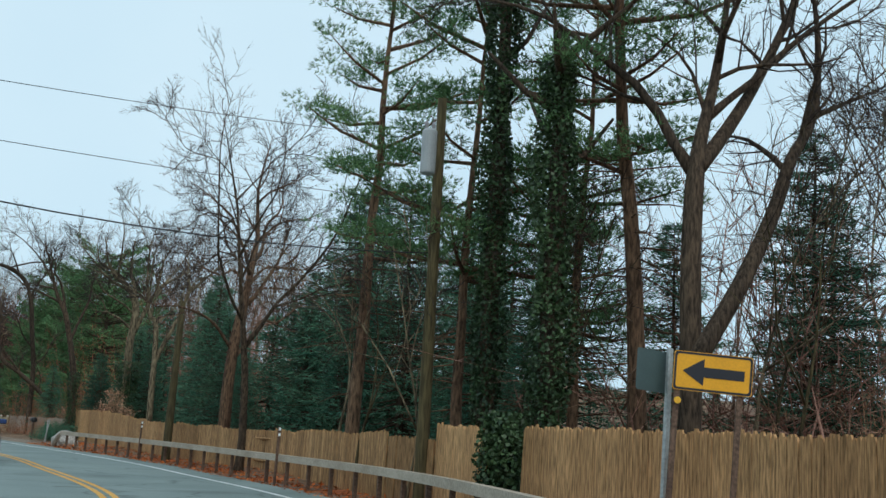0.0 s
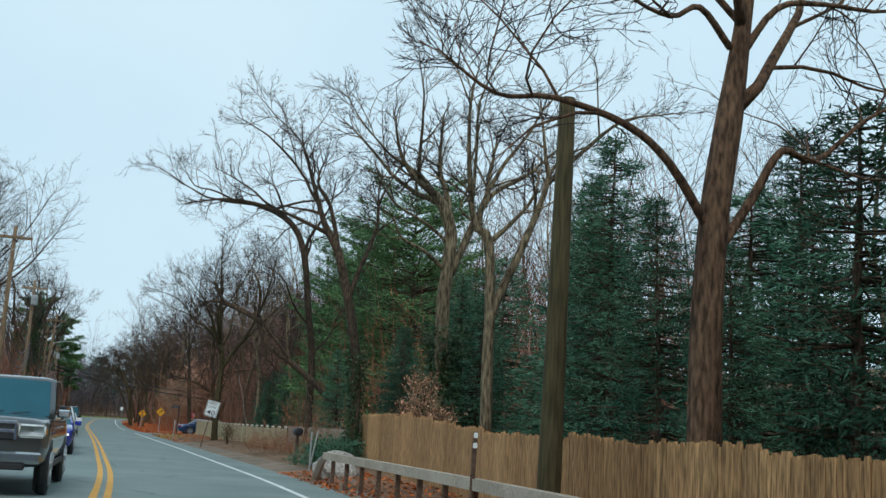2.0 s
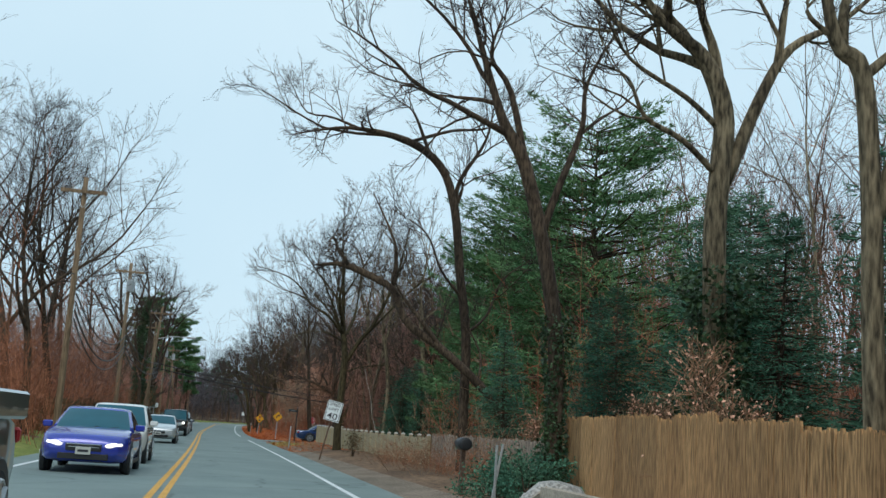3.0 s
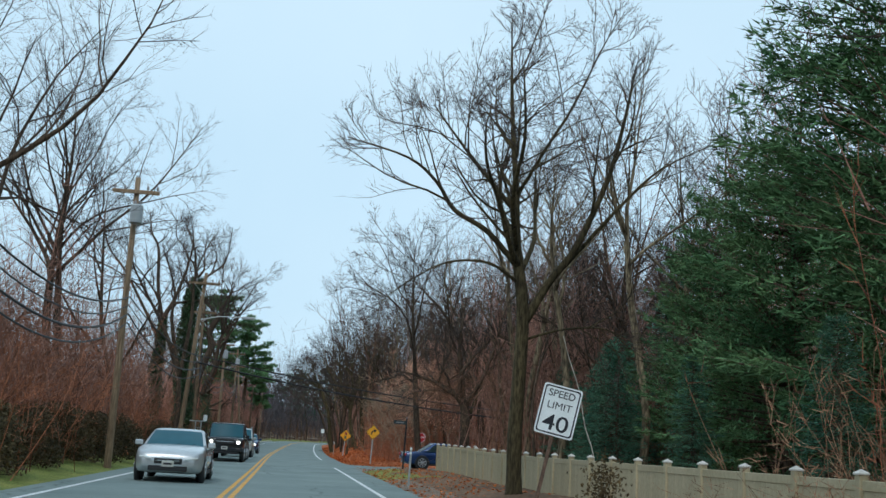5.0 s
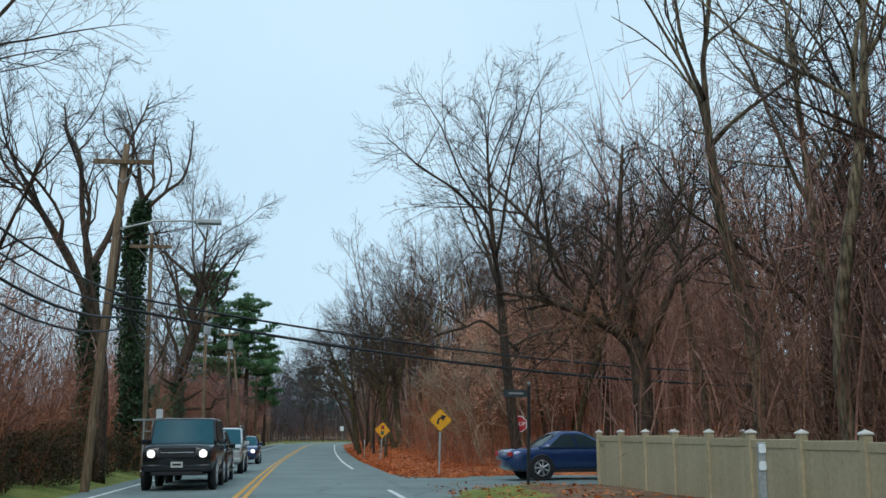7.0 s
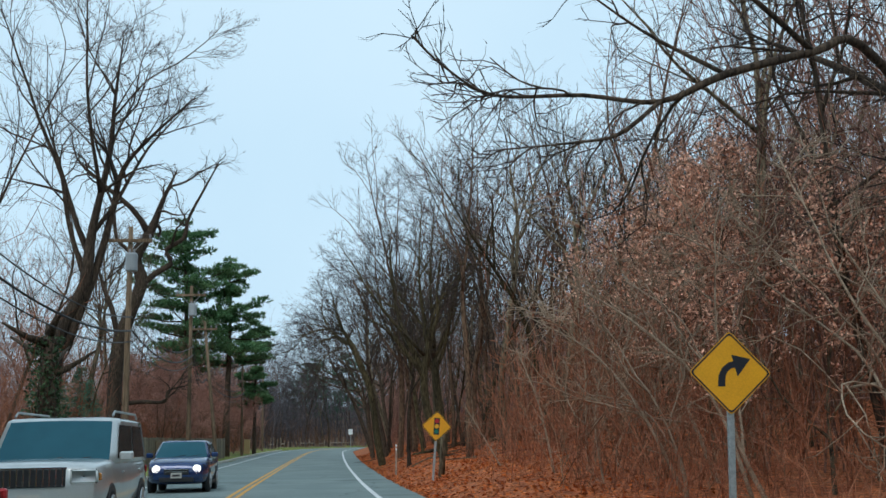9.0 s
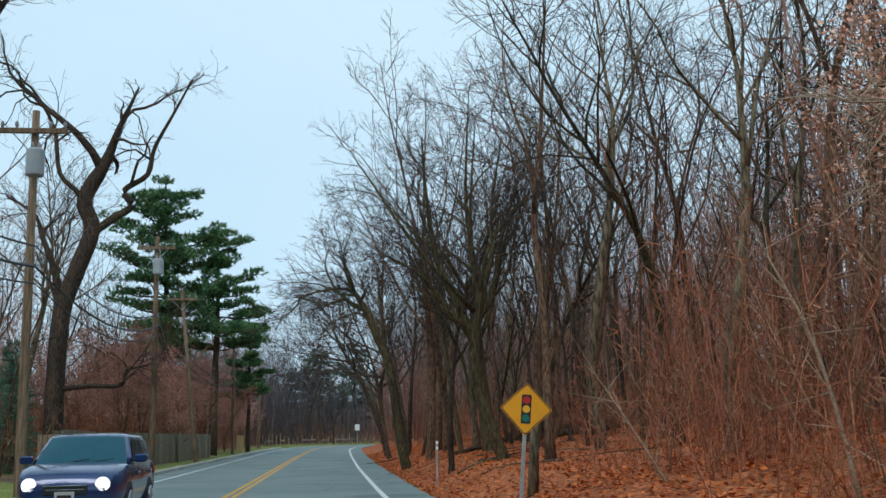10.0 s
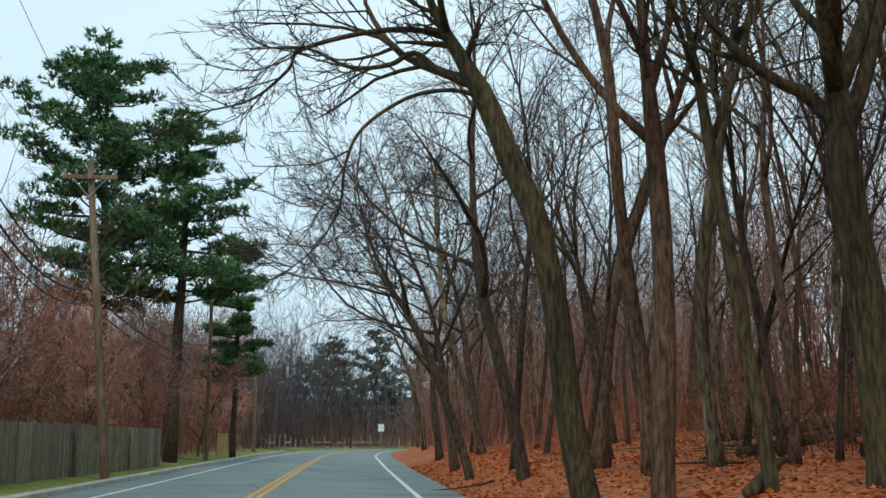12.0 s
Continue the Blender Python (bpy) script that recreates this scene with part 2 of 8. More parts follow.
# teal base stands in for sky reflected in the screen; specular kept low
WINDSCREEN = plain("sky_tinted_windscreen_glass", (0.03, 0.11, 0.145), 0.3, grain=0.02, spec=0.1)
CARGLASS = plain("car_glass", (0.02, 0.035, 0.04), 0.08, spec=0.22)
LAMP_OFF = plain("headlamp_glass", (0.70, 0.73, 0.72), 0.1, spec=0.8)
LAMP_ON = glowing("lit_headlamp", (1.0, 0.95, 0.85), 1.3)
AMBER = plain("amber_lens", (0.6, 0.22, 0.03), 0.2)
PLATE = plain("number_plate", (0.5, 0.5, 0.46), 0.4)
ROCK = mat("granite", (0.28, 0.27, 0.25), (0.42, 0.40, 0.37), 0.9, 2.5, 20, 0.8, grain=0.4, dist=0.03)


# ---------------------------------------------------------------- mesh tools
class Mesh:
    """Collects vertices and faces of one part."""

    def __init__(self):
        self.v, self.f, self.n = [], [], 0

    def add(self, verts, faces):
        self.v.append(np.asarray(verts, float))
        base = self.n
        self.f.extend([tuple(base + int(i) for i in q) for q in faces])
        self.n += len(verts)

    def grid_faces(self, verts, quads):
        self.v.append(verts)
        self.f.extend(map(tuple, (quads + self.n).tolist()))
        self.n += len(verts)

    def mesh(self, name, smooth=False):
        me = bpy.data.meshes.new(name)
        v = np.concatenate(self.v) if self.v else np.zeros((0, 3))
        me.from_pydata(v.tolist(), [], self.f)
        if smooth:
            me.polygons.foreach_set("use_smooth", [True] * len(me.polygons))
        me.update()
        return me


def part(name, mb, material, parent=None, label="", smooth=False):
    """Links a mesh as ONE object under a thing or a part."""
    me = mb.mesh(name, smooth) if isinstance(mb, Mesh) else mb
    if not me.materials:
        me.materials.append(material)
    ob = new(name, me)
    ob.parent = parent
    if label:
        tagged(ob, label)
    return ob


def thing(name, label, category, place=None, group="", kind=""):
    ob = new(name)
    if place is not None:
        ob.matrix_basis = place
    return tagged(ob, label, category, group, kind)


def solid(name, mb, material, label, category, place=None, group="", kind="", smooth=False):
    """A thing of one single mesh."""
    ob = part(name, mb, material, None, "", smooth)
    if place is not None:
        ob.matrix_basis = place
    return tagged(ob, label, category, group, kind)


def cbox(mb, c, s, b=0.01, m=None):
    """A box with chamfered edges: centre c, size s."""
    hx, hy, hz = (v / 2 for v in s)
    b = min(b, hx * 0.45, hy * 0.45, hz * 0.45)
    vs, ids = [], {}
    for sx in (-1, 1):
        for sy in (-1, 1):
            for sz in (-1, 1):
                for k in range(3):
                    p = [sx * (hx - b), sy * (hy - b), sz * (hz - b)]
                    p[k] = (sx * hx, sy * hy, sz * hz)[k]
                    ids[sx, sy, sz, k] = len(vs)
                    vs.append(p)
    fs = []
    for k in range(3):
        for sgn in (-1, 1):
            ring = []
            for u, w in ((-1, -1), (1, -1), (1, 1), (-1, 1)):
                key = [u, w]
                key.insert(k, sgn)
                ring.append(ids[(*key, k)])
            fs.append(ring if (sgn > 0) != (k == 1) else ring[::-1])
    for k, (i, j) in enumerate(((1, 2), (0, 2), (0, 1))):
        for a in (-1, 1):
            for c2 in (-1, 1):
                def key(t):
                    q = [0, 0, 0]
                    q[k], q[i], q[j] = t, a, c2
                    return tuple(q)
                ring = [ids[(*key(-1), i)], ids[(*key(1), i)], ids[(*key(1), j)], ids[(*key(-1), j)]]
                fs.append(ring if a * c2 * (1 if k != 1 else -1) > 0 else ring[::-1])
    for sx in (-1, 1):
        for sy in (-1, 1):
            for sz in (-1, 1):
                ring = [ids[sx, sy, sz, 0], ids[sx, sy, sz, 1], ids[sx, sy, sz, 2]]
                fs.append(ring if sx * sy * sz > 0 else ring[::-1])
    vs = np.array(vs) + np.array(c, float)
    if m is not None:
        r = np.array(m.to_3x3())
        vs = vs @ r.T + np.array(m.translation)
    mb.add(vs, fs)


def tube(mb, pts, rad, n=6, cap=True):
    """A tapered tube along pts."""
    pts, rad = np.asarray(pts, float), np.asarray(rad, float)
    k = len(pts)
    t = np.gradient(pts, axis=0)
    t /= np.linalg.norm(t, axis=1, keepdims=True) + 1e-9
    ref = np.array((0.0, 0.0, 1.0)) if abs(t[0, 2]) < 0.8 else np.array((0.31, 0.95, 0.0))
    u = np.cross(t, ref)
    u /= np.linalg.norm(u, axis=1, keepdims=True) + 1e-9
    w = np.cross(t, u)
    a = np.arange(n) * (2 * np.pi / n)
    ring = pts[:, None] + rad[:, None, None] * (np.cos(a)[None, :, None] * u[:, None] + np.sin(a)[None, :, None] * w[:, None])
    i, j = np.arange(k - 1)[:, None], np.arange(n)[None]
    q = np.stack([i * n + j, (i + 1) * n + j, (i + 1) * n + (j + 1) % n, i * n + (j + 1) % n], -1).reshape(-1, 4)
    base = mb.n
    mb.grid_faces(ring.reshape(-1, 3), q)
    if cap:
        mb.f.append(tuple(base + x for x in range(n)))
        mb.f.append(tuple(base + (k - 1) * n + x for x in reversed(range(n))))


def disc(mb, c, r, thick, n=20, m=None, axis="y"):
    """A short cylinder with a chamfered rim."""
    c = np.array(c, float)
    d = {"x": (1, 0, 0), "y": (0, 1, 0), "z": (0, 0, 1)}[axis]
    d = np.array(d, float)
    e = min(0.12 * r, 0.25 * thick)
    pts = [c - d * thick / 2, c - d * (thick / 2 - e), c + d * (thick / 2 - e), c + d * thick / 2]
    tmp = Mesh()
    tube(tmp, pts, [r - e, r, r, r - e], n)
    vs = np.concatenate(tmp.v)
    if m is not None:
        vs = vs @ np.array(m.to_3x3()).T + np.array(m.translation)
    mb.add(vs, tmp.f)


def plate(mb, outline, y0, y1):
    """An upright flat plate: outline of (x, z), from y0 to y1."""
    n = len(outline)
    vs = [(x, y0, z) for x, z in outline] + [(x, y1, z) for x, z in outline]
    fs = [tuple(range(n)), tuple(reversed(range(n, 2 * n)))] + [(i, n + i, n + (i + 1) % n, (i + 1) % n) for i in range(n)]
    mb.add(vs, fs)


def rounded(w, h, r, n=4):
    """Outline of a rectangle with rounded corners, centred."""
    out = []
    for cx, cz, a0 in ((w / 2 - r, h / 2 - r, 0), (-w / 2 + r, h / 2 - r, 90), (-w / 2 + r, -h / 2 + r, 180), (w / 2 - r, -h / 2 + r, 270)):
        for k in range(n + 1):
            a = radians(a0 + 90 * k / n)
            out.append((cx + r * math.cos(a), cz + r * math.sin(a)))
    return out


def lettering(text, size, material, parent, place, squeeze=1.0, bold=0.0):
    """Writing as a thin mesh, facing -y."""
    cu = bpy.data.curves.new("text", "FONT")
    cu.body, cu.size, cu.align_x, cu.align_y, cu.extrude, cu.offset = text, size, "CENTER", "CENTER", 0.0015, size * bold
    tmp = new("text", cu)
    bpy.context.view_layer.update()
    me = bpy.data.meshes.new_from_object(tmp.evaluated_get(bpy.context.evaluated_depsgraph_get()))
    bpy.data.objects.remove(tmp)
    me.materials.clear()
    me.materials.append(material)
    ob = new("lettering", me)
    ob.parent = parent
    ob.matrix_basis = place @ pose(0, 0, 0, 90, 0, 0) @ Matrix.Diagonal((squeeze, 1, 1, 1))
    return ob


# ---------------------------------------------------------------- the lie of the road
CENTRE = [(-60, -136), (-44, -112), (-28, -88), (-12.6, -62), (-8.4, -53), (-4.75, -43.8), (-2.95, -32.5), (-2.05, -25), (-1.5, -13),
          (-1.34, 0), (-1.22, 20), (-1.2, 45), (-1.25, 70), (-1.2, 90), (-1.0, 106), (-0.6, 128), (0.2, 160), (1.2, 185), (4.0, 208),
          (11, 230), (24, 246), (44, 256), (85, 262), (140, 264)]


def spline(points, step=1.0):
    p = [np.array(q, float) for q in points]
    p = [2 * p[0] - p[1]] + p + [2 * p[-1] - p[-2]]
    out = []
    for i in range(1, len(p) - 2):
        m = max(2, int(np.linalg.norm(p[i + 1] - p[i]) / step))
        for k in range(m):
            t = k / m
            out.append(0.5 * (2 * p[i] + (p[i + 1] - p[i - 1]) * t + (2 * p[i - 1] - 5 * p[i] + 4 * p[i + 1] - p[i + 2]) * t * t
                              + (3 * p[i] - p[i - 1] - 3 * p[i + 1] + p[i + 2]) * t ** 3))
    out.append(p[-2])
    return np.array(out)


LINE = spline(CENTRE)
TAN = np.gradient(LINE, axis=0)
TAN /= np.linalg.norm(TAN, axis=1, keepdims=True)
NRM = np.stack([TAN[:, 1], -TAN[:, 0]], 1)  # to the right


def rise(y):
    """The road climbs a little beyond y = 106."""
    s = (np.clip(y, 60, 215) - 106) / 12
    return 0.0078 * 12 * np.logaddexp(0, s) - 0.002


def along(s, y0, y1, inner=False):
    """Points at the offset s from the centre line, for the stretch from y0 to y1."""
    k = (LINE[:, 1] >= y0) & (LINE[:, 1] <= y1)
    return LINE[k] + NRM[k] * s


def offset(x, y):
    """Signed distance from the centre line, to the right positive (arrays)."""
    x, y = np.asarray(x, float), np.asarray(y, float)
    shape = np.broadcast(x, y).shape
    q = np.stack([np.broadcast_to(x, shape).ravel(), np.broadcast_to(y, shape).ravel()], 1)
    out = np.empty(len(q))
    for a in range(0, len(q), 4000):
        d = q[a:a + 4000, None] - LINE[None]
        d2 = (d ** 2).sum(-1)
        j = d2.argmin(1)
        side = (d[np.arange(len(j)), j] * NRM[j]).sum(1)
        out[a:a + 4000] = np.sign(side) * np.sqrt(d2.min(1))
    return out.reshape(shape)


def step_up(v, a, b):
    t = np.clip((v - a) / (b - a), 0, 1)
    return t * t * (3 - 2 * t)


def side_road_y(x):
    """Middle of the side road that leaves to the right."""
    return 62.6 + 0.06 * (x - 4)


def land(x, y):
    """Height of the ground."""
    x, y = np.asarray(x, float), np.asarray(y, float)
    s = offset(x, y)
    z = rise(y) - 0.05
    north, mid = step_up(y, 70, 88), step_up(y, 4, 24)
    # a wooded hillside to the right, steeper farther from the road
    hill = 0.12 * np.clip(s - 7, 0, 10) + 0.22 * np.clip(s - 17, 0, 38)
    right = 0.06 * step_up(s, 4.6, 5.2) + (0.22 + 0.36 * north) * step_up(s, 5.0, 7.0) + north * hill
    right = right + (1 - north) * mid * 0.2 * np.clip(s - 15, 0, 38) + (1 - mid) * 0.12 * np.clip(s - 15, 0, 40)
    right = right * (1 - 0.85 * (1 - step_up(abs(y - side_road_y(x)), 3.4, 7.5)) * (1 - step_up(s, 24, 40)))
    left = 0.16 * step_up(-s, 4.7, 5.1) + 0.18 * step_up(-s, 5.2, 8.0) + 0.07 * np.clip(-s - 9, 0, 14) + 0.07 * np.clip(-s - 24, 0, 40)
    left = left + 5.0 * step_up(y, 236, 300) * step_up(-s, 5, 30)
    lumps = 0.05 * np.sin(x * 0.9 + 1.3 * np.sin(y * 0.37)) * np.cos(y * 0.7 + x * 0.2) * step_up(abs(s), 5.5, 8)
    return z + np.where(s > 0, right, left) + lumps


def gz(x, y):
    return float(land(np.array([x]), np.array([y]))[0])


def strip(name, s0, s1, y0, y1, material, label, category, up=0.0, thick=0.0, kind="structure"):
    """A band along the road, from offset s0 to s1."""
    mb = Mesh()
    a, b = along(s0, y0, y1), along(s1, y0, y1)
    n = len(a)
    za, zb = rise(a[:, 1]) + up, rise(b[:, 1]) + up
    top = np.concatenate([np.c_[a, za], np.c_[b, zb]])
    i = np.arange(n - 1)
    mb.grid_faces(top, np.stack([i, n + i, n + i + 1, i + 1], 1))
    if thick:
        low = top - (0, 0, thick)
        mb.grid_faces(low, np.stack([i + 1, n + i + 1, n + i, i], 1))
        base = 2 * n
        for p, q in ((0, 0), (n, n)):
            mb.f.extend([(p + k, p + k + 1, base + q + k + 1, base + q + k) if p == 0 else (p + k + 1, p + k, base + q + k, base + q + k + 1)
                         for k in range(n - 1)])
        mb.f.extend([(0, n, base + n, base), (n - 1, base + n - 1, base + 2 * n - 1, 2 * n - 1)])
    return solid(name, mb, material, label, category, kind=kind)

# ---------------------------------------------------------------- ground and road
def build_ground():
    xs = np.concatenate([[-1800, -900, -450, -250, -160, -110, -85], np.arange(-70, -20, 2.0), np.arange(-20, 22, 0.7), np.arange(22, 80, 2.0),
                         [85, 110, 160, 250, 450, 900, 1800]])
    ys = np.concatenate([[-1800, -900, -450, -260, -180, -150], np.arange(-130, -64, 3.0), np.arange(-64, 175, 1.0), np.arange(175, 300, 3.0),
                         [310, 350, 450, 700, 1100, 1800]])
    gx, gy = np.meshgrid(xs, ys, indexing="ij")
    g = land(gx, gy)
    s = offset(gx, gy)
    mb = Mesh()
    nx, ny = gx.shape
    i, j = np.arange(nx - 1)[:, None], np.arange(ny - 1)[None]
    quads = np.stack([i * ny + j, (i + 1) * ny + j, (i + 1) * ny + j + 1, i * ny + j + 1], -1).reshape(-1, 4)
    mb.grid_faces(np.stack([gx, gy, g], -1).reshape(-1, 3), quads)
    ob = solid("ground", mb, LITTER, "leaf-strewn woodland floor with winter grass verges", "ground", kind="structure", smooth=True)
    ob.data.materials.append(GRASS)
    sm = s.ravel()[quads].mean(1)
    ym = gy.ravel()[quads].mean(1)
    wob = 1.2 * np.sin(ym * 0.6) + 0.8 * np.sin(ym * 1.7 + 1)
    grass = ((sm < -3.6) & (sm > -7.6 + wob)) | (abs(sm) > 120) | ((sm > 4.5) & (sm < 6.4 + 0.3 * wob) & (ym > 44) & (ym < 60))
    ob.data.materials.append(GRAVEL)
    gravel = (sm > 4.2) & (sm < 5.9) & (ym > -12) & (ym < 44)
    gravel |= (sm > 4.2) & (sm < 5.3) & (ym > -70) & (ym < -11)
    ob.data.materials.append(FLOOR)
    deep = ~grass & ((sm < -4) | (sm > 19 + 2 * wob) | ((sm > 5.6) & (ym < 64)))
    ob.data.polygons.foreach_set("material_index", np.where(gravel, 2, np.where(deep, 3, grass)).astype(np.int32).tolist())


build_ground()
strip("road", -4.25, 4.75, -136, 83.5, ASPHALT, "worn grey two-lane asphalt road", "road", 0.0, 0.04)
strip("road", -4.65, 4.75, 83, 400, ASPHALT, "worn grey two-lane asphalt road", "road", 0.0, 0.04)
for s_line in (-0.17, 0.05):
    strip("road_marking", s_line, s_line + 0.12, -136, 400, YELLOW, "double yellow centre line on asphalt", "road marking", 0.005)
strip("road_marking", 3.6, 3.73, -136, 58.5, WHITE, "white edge line on asphalt", "road marking", 0.005)
strip("road_marking", 3.6, 3.73, 78, 400, WHITE, "white edge line on asphalt", "road marking", 0.005)
strip("road_marking", -3.55, -3.42, -136, 400, WHITE, "white edge line on asphalt", "road marking", 0.005)


def build_side_road():
    mb = Mesh()
    xs = np.concatenate([np.arange(2.9, 9, 0.5), np.arange(9, 60, 2.0)])
    rows = []
    for x in xs:
        flare = 6.0 * math.exp(-max(0, x - 3.2) / 2.2)
        c = side_road_y(x)
        up = 0.004 + 0.0 * x
        base = gz(x, c) if x > 5.5 else 0.0
        z = max(up, base + 0.06) if x > 5.5 else up
        rows.append([(x, c - 3.2 - flare, z), (x, c, z + 0.01), (x, c + 3.2 + flare, z)])
    v = np.array(rows).reshape(-1, 3)
    n = len(xs)
    i, j = np.arange(n - 1)[:, None], np.arange(2)[None]
    mb.grid_faces(v, np.stack([i * 3 + j, (i + 1) * 3 + j, (i + 1) * 3 + j + 1, i * 3 + j + 1], -1).reshape(-1, 4))
    solid("side_road", mb, ASPHALT, "grey asphalt side road joining the main road", "road", kind="structure", smooth=True)


build_side_road()


def build_kerb():
    """Low concrete kerb along the far side of the oncoming lane, with a dropped stretch."""
    for y0, y1 in ((84, 104.5), (105.5, 196)):
        a = along(-4.72, y0, y1)
        mb = Mesh()
        prof = [(-0.09, -0.1), (-0.09, 0.13), (-0.06, 0.15), (0.06, 0.15), (0.10, 0.11), (0.11, -0.1)]
        n, k = len(a), len(prof)
        sel = (LINE[:, 1] >= y0) & (LINE[:, 1] <= y1)
        v = np.array([[(p[0] + q[0] * o, p[1] + q[1] * o, rise(p[1]) + h) for o, h in prof] for p, q in zip(a, NRM[sel])]).reshape(-1, 3)
        i, j = np.arange(n - 1)[:, None], np.arange(k - 1)[None]
        mb.grid_faces(v, np.stack([i * k + j, (i + 1) * k + j, (i + 1) * k + j + 1, i * k + j + 1], -1).reshape(-1, 4))
        mb.f += [tuple(range(k)), tuple(reversed(range((n - 1) * k, n * k)))]
        solid("kerb", mb, CONCRETE, "low weathered concrete kerb beside the road", "kerb", kind="structure")


build_kerb()


# ---------------------------------------------------------------- plants
def unit(v):
    return v / (np.linalg.norm(v, axis=-1, keepdims=True) + 1e-9)


def sticks(mb, a, b, r):
    """Many thin pointed twigs from a to b, of radius r at the foot."""
    a, b, r = np.asarray(a), np.asarray(b), np.broadcast_to(np.asarray(r, float), (len(a),))
    t = unit(b - a)
    u = unit(np.cross(t, np.where(abs(t[:, 2:3]) < 0.8, (0.0, 0.0, 1.0), (1.0, 0.0, 0.0))))
    w = np.cross(t, u)
    ring = [a + r[:, None] * (math.cos(q) * u + math.sin(q) * w) for q in (0, 2.1, 4.2)]
    v = np.stack([*ring, b], 1).reshape(-1, 3)
    k = np.arange(len(a))[:, None] * 4
    f = np.concatenate([k + (0, 1, 3), k + (1, 2, 3), k + (2, 0, 3)])
    mb.grid_faces(v, f)


def slivers(mb, a, b, r):
    """The finest twigs: one thin sliver each."""
    a, b, r = np.asarray(a), np.asarray(b), np.broadcast_to(np.asarray(r, float), (len(a),))
    t = b - a
    u = unit(np.cross(t, np.random.RandomState(len(a)).normal(size=t.shape))) * r[:, None]
    mb.grid_faces(np.stack([a - u, a + u, b], 1).reshape(-1, 3), np.arange(3 * len(a)).reshape(-1, 3))


def leaves(mb, c, rng, size, flat=0.0, slim=0.55):
    """Diamond leaves at the points c."""
    n = len(c)
    u = unit(rng.normal(size=(n, 3)) * (1, 1, 1 - flat))
    w = unit(np.cross(u, rng.normal(size=(n, 3)) * (1 - flat, 1 - flat, 1) + (0, 0, flat)))
    L = size * rng.uniform(0.6, 1.3, (n, 1))
    bow = rng.normal(size=(n, 3)) * 0.2 * L
    v = np.stack([c - u * L, c + w * L * slim + bow, c + u * L, c - w * L * slim + bow], 1).reshape(-1, 3)
    k = np.arange(n)[:, None] * 4
    mb.grid_faces(v, np.concatenate([k + (0, 1, 2), k + (0, 2, 3)]))


def needles(mb, p, d, length, width):
    n = len(p)
    side = unit(np.cross(d, np.random.RandomState(n).normal(size=(n, 3)))) * width
    v = np.stack([p - side, p + side, p + d * np.asarray(length).reshape(-1, 1)], 1).reshape(-1, 3)
    mb.grid_faces(v, np.arange(3 * n).reshape(-1, 3))


def smooth_path(pts, k=4):
    """A soft curve through a few points."""
    p = np.array(pts, float)
    q = np.concatenate([[2 * p[0] - p[1]], p, [2 * p[-1] - p[-2]]])
    out = []
    for i in range(1, len(q) - 2):
        for t in np.arange(k) / k:
            out.append(0.5 * (2 * q[i] + (q[i + 1] - q[i - 1]) * t + (2 * q[i - 1] - 5 * q[i] + 4 * q[i + 1] - q[i + 2]) * t * t
                              + (3 * q[i] - q[i - 1] - 3 * q[i + 1] + q[i + 2]) * t ** 3))
    return np.array(out + [p[-1]])


def curved_slivers(mb, a, m, b, r):
    """Fine twigs of two pieces each, bowed at m."""
    a, m, b = np.asarray(a), np.asarray(m), np.asarray(b)
    u = unit(np.cross(b - a, np.random.RandomState(len(a)).normal(size=a.shape))) * np.asarray(r)[:, None]
    v = np.stack([a - u, a + u, m + u * 0.7, m - u * 0.7, b], 1).reshape(-1, 3)
    k = np.arange(len(a))[:, None] * 5
    mb.grid_faces(v, np.concatenate([k + (0, 1, 2), k + (0, 2, 3), k + (3, 2, 4)]))


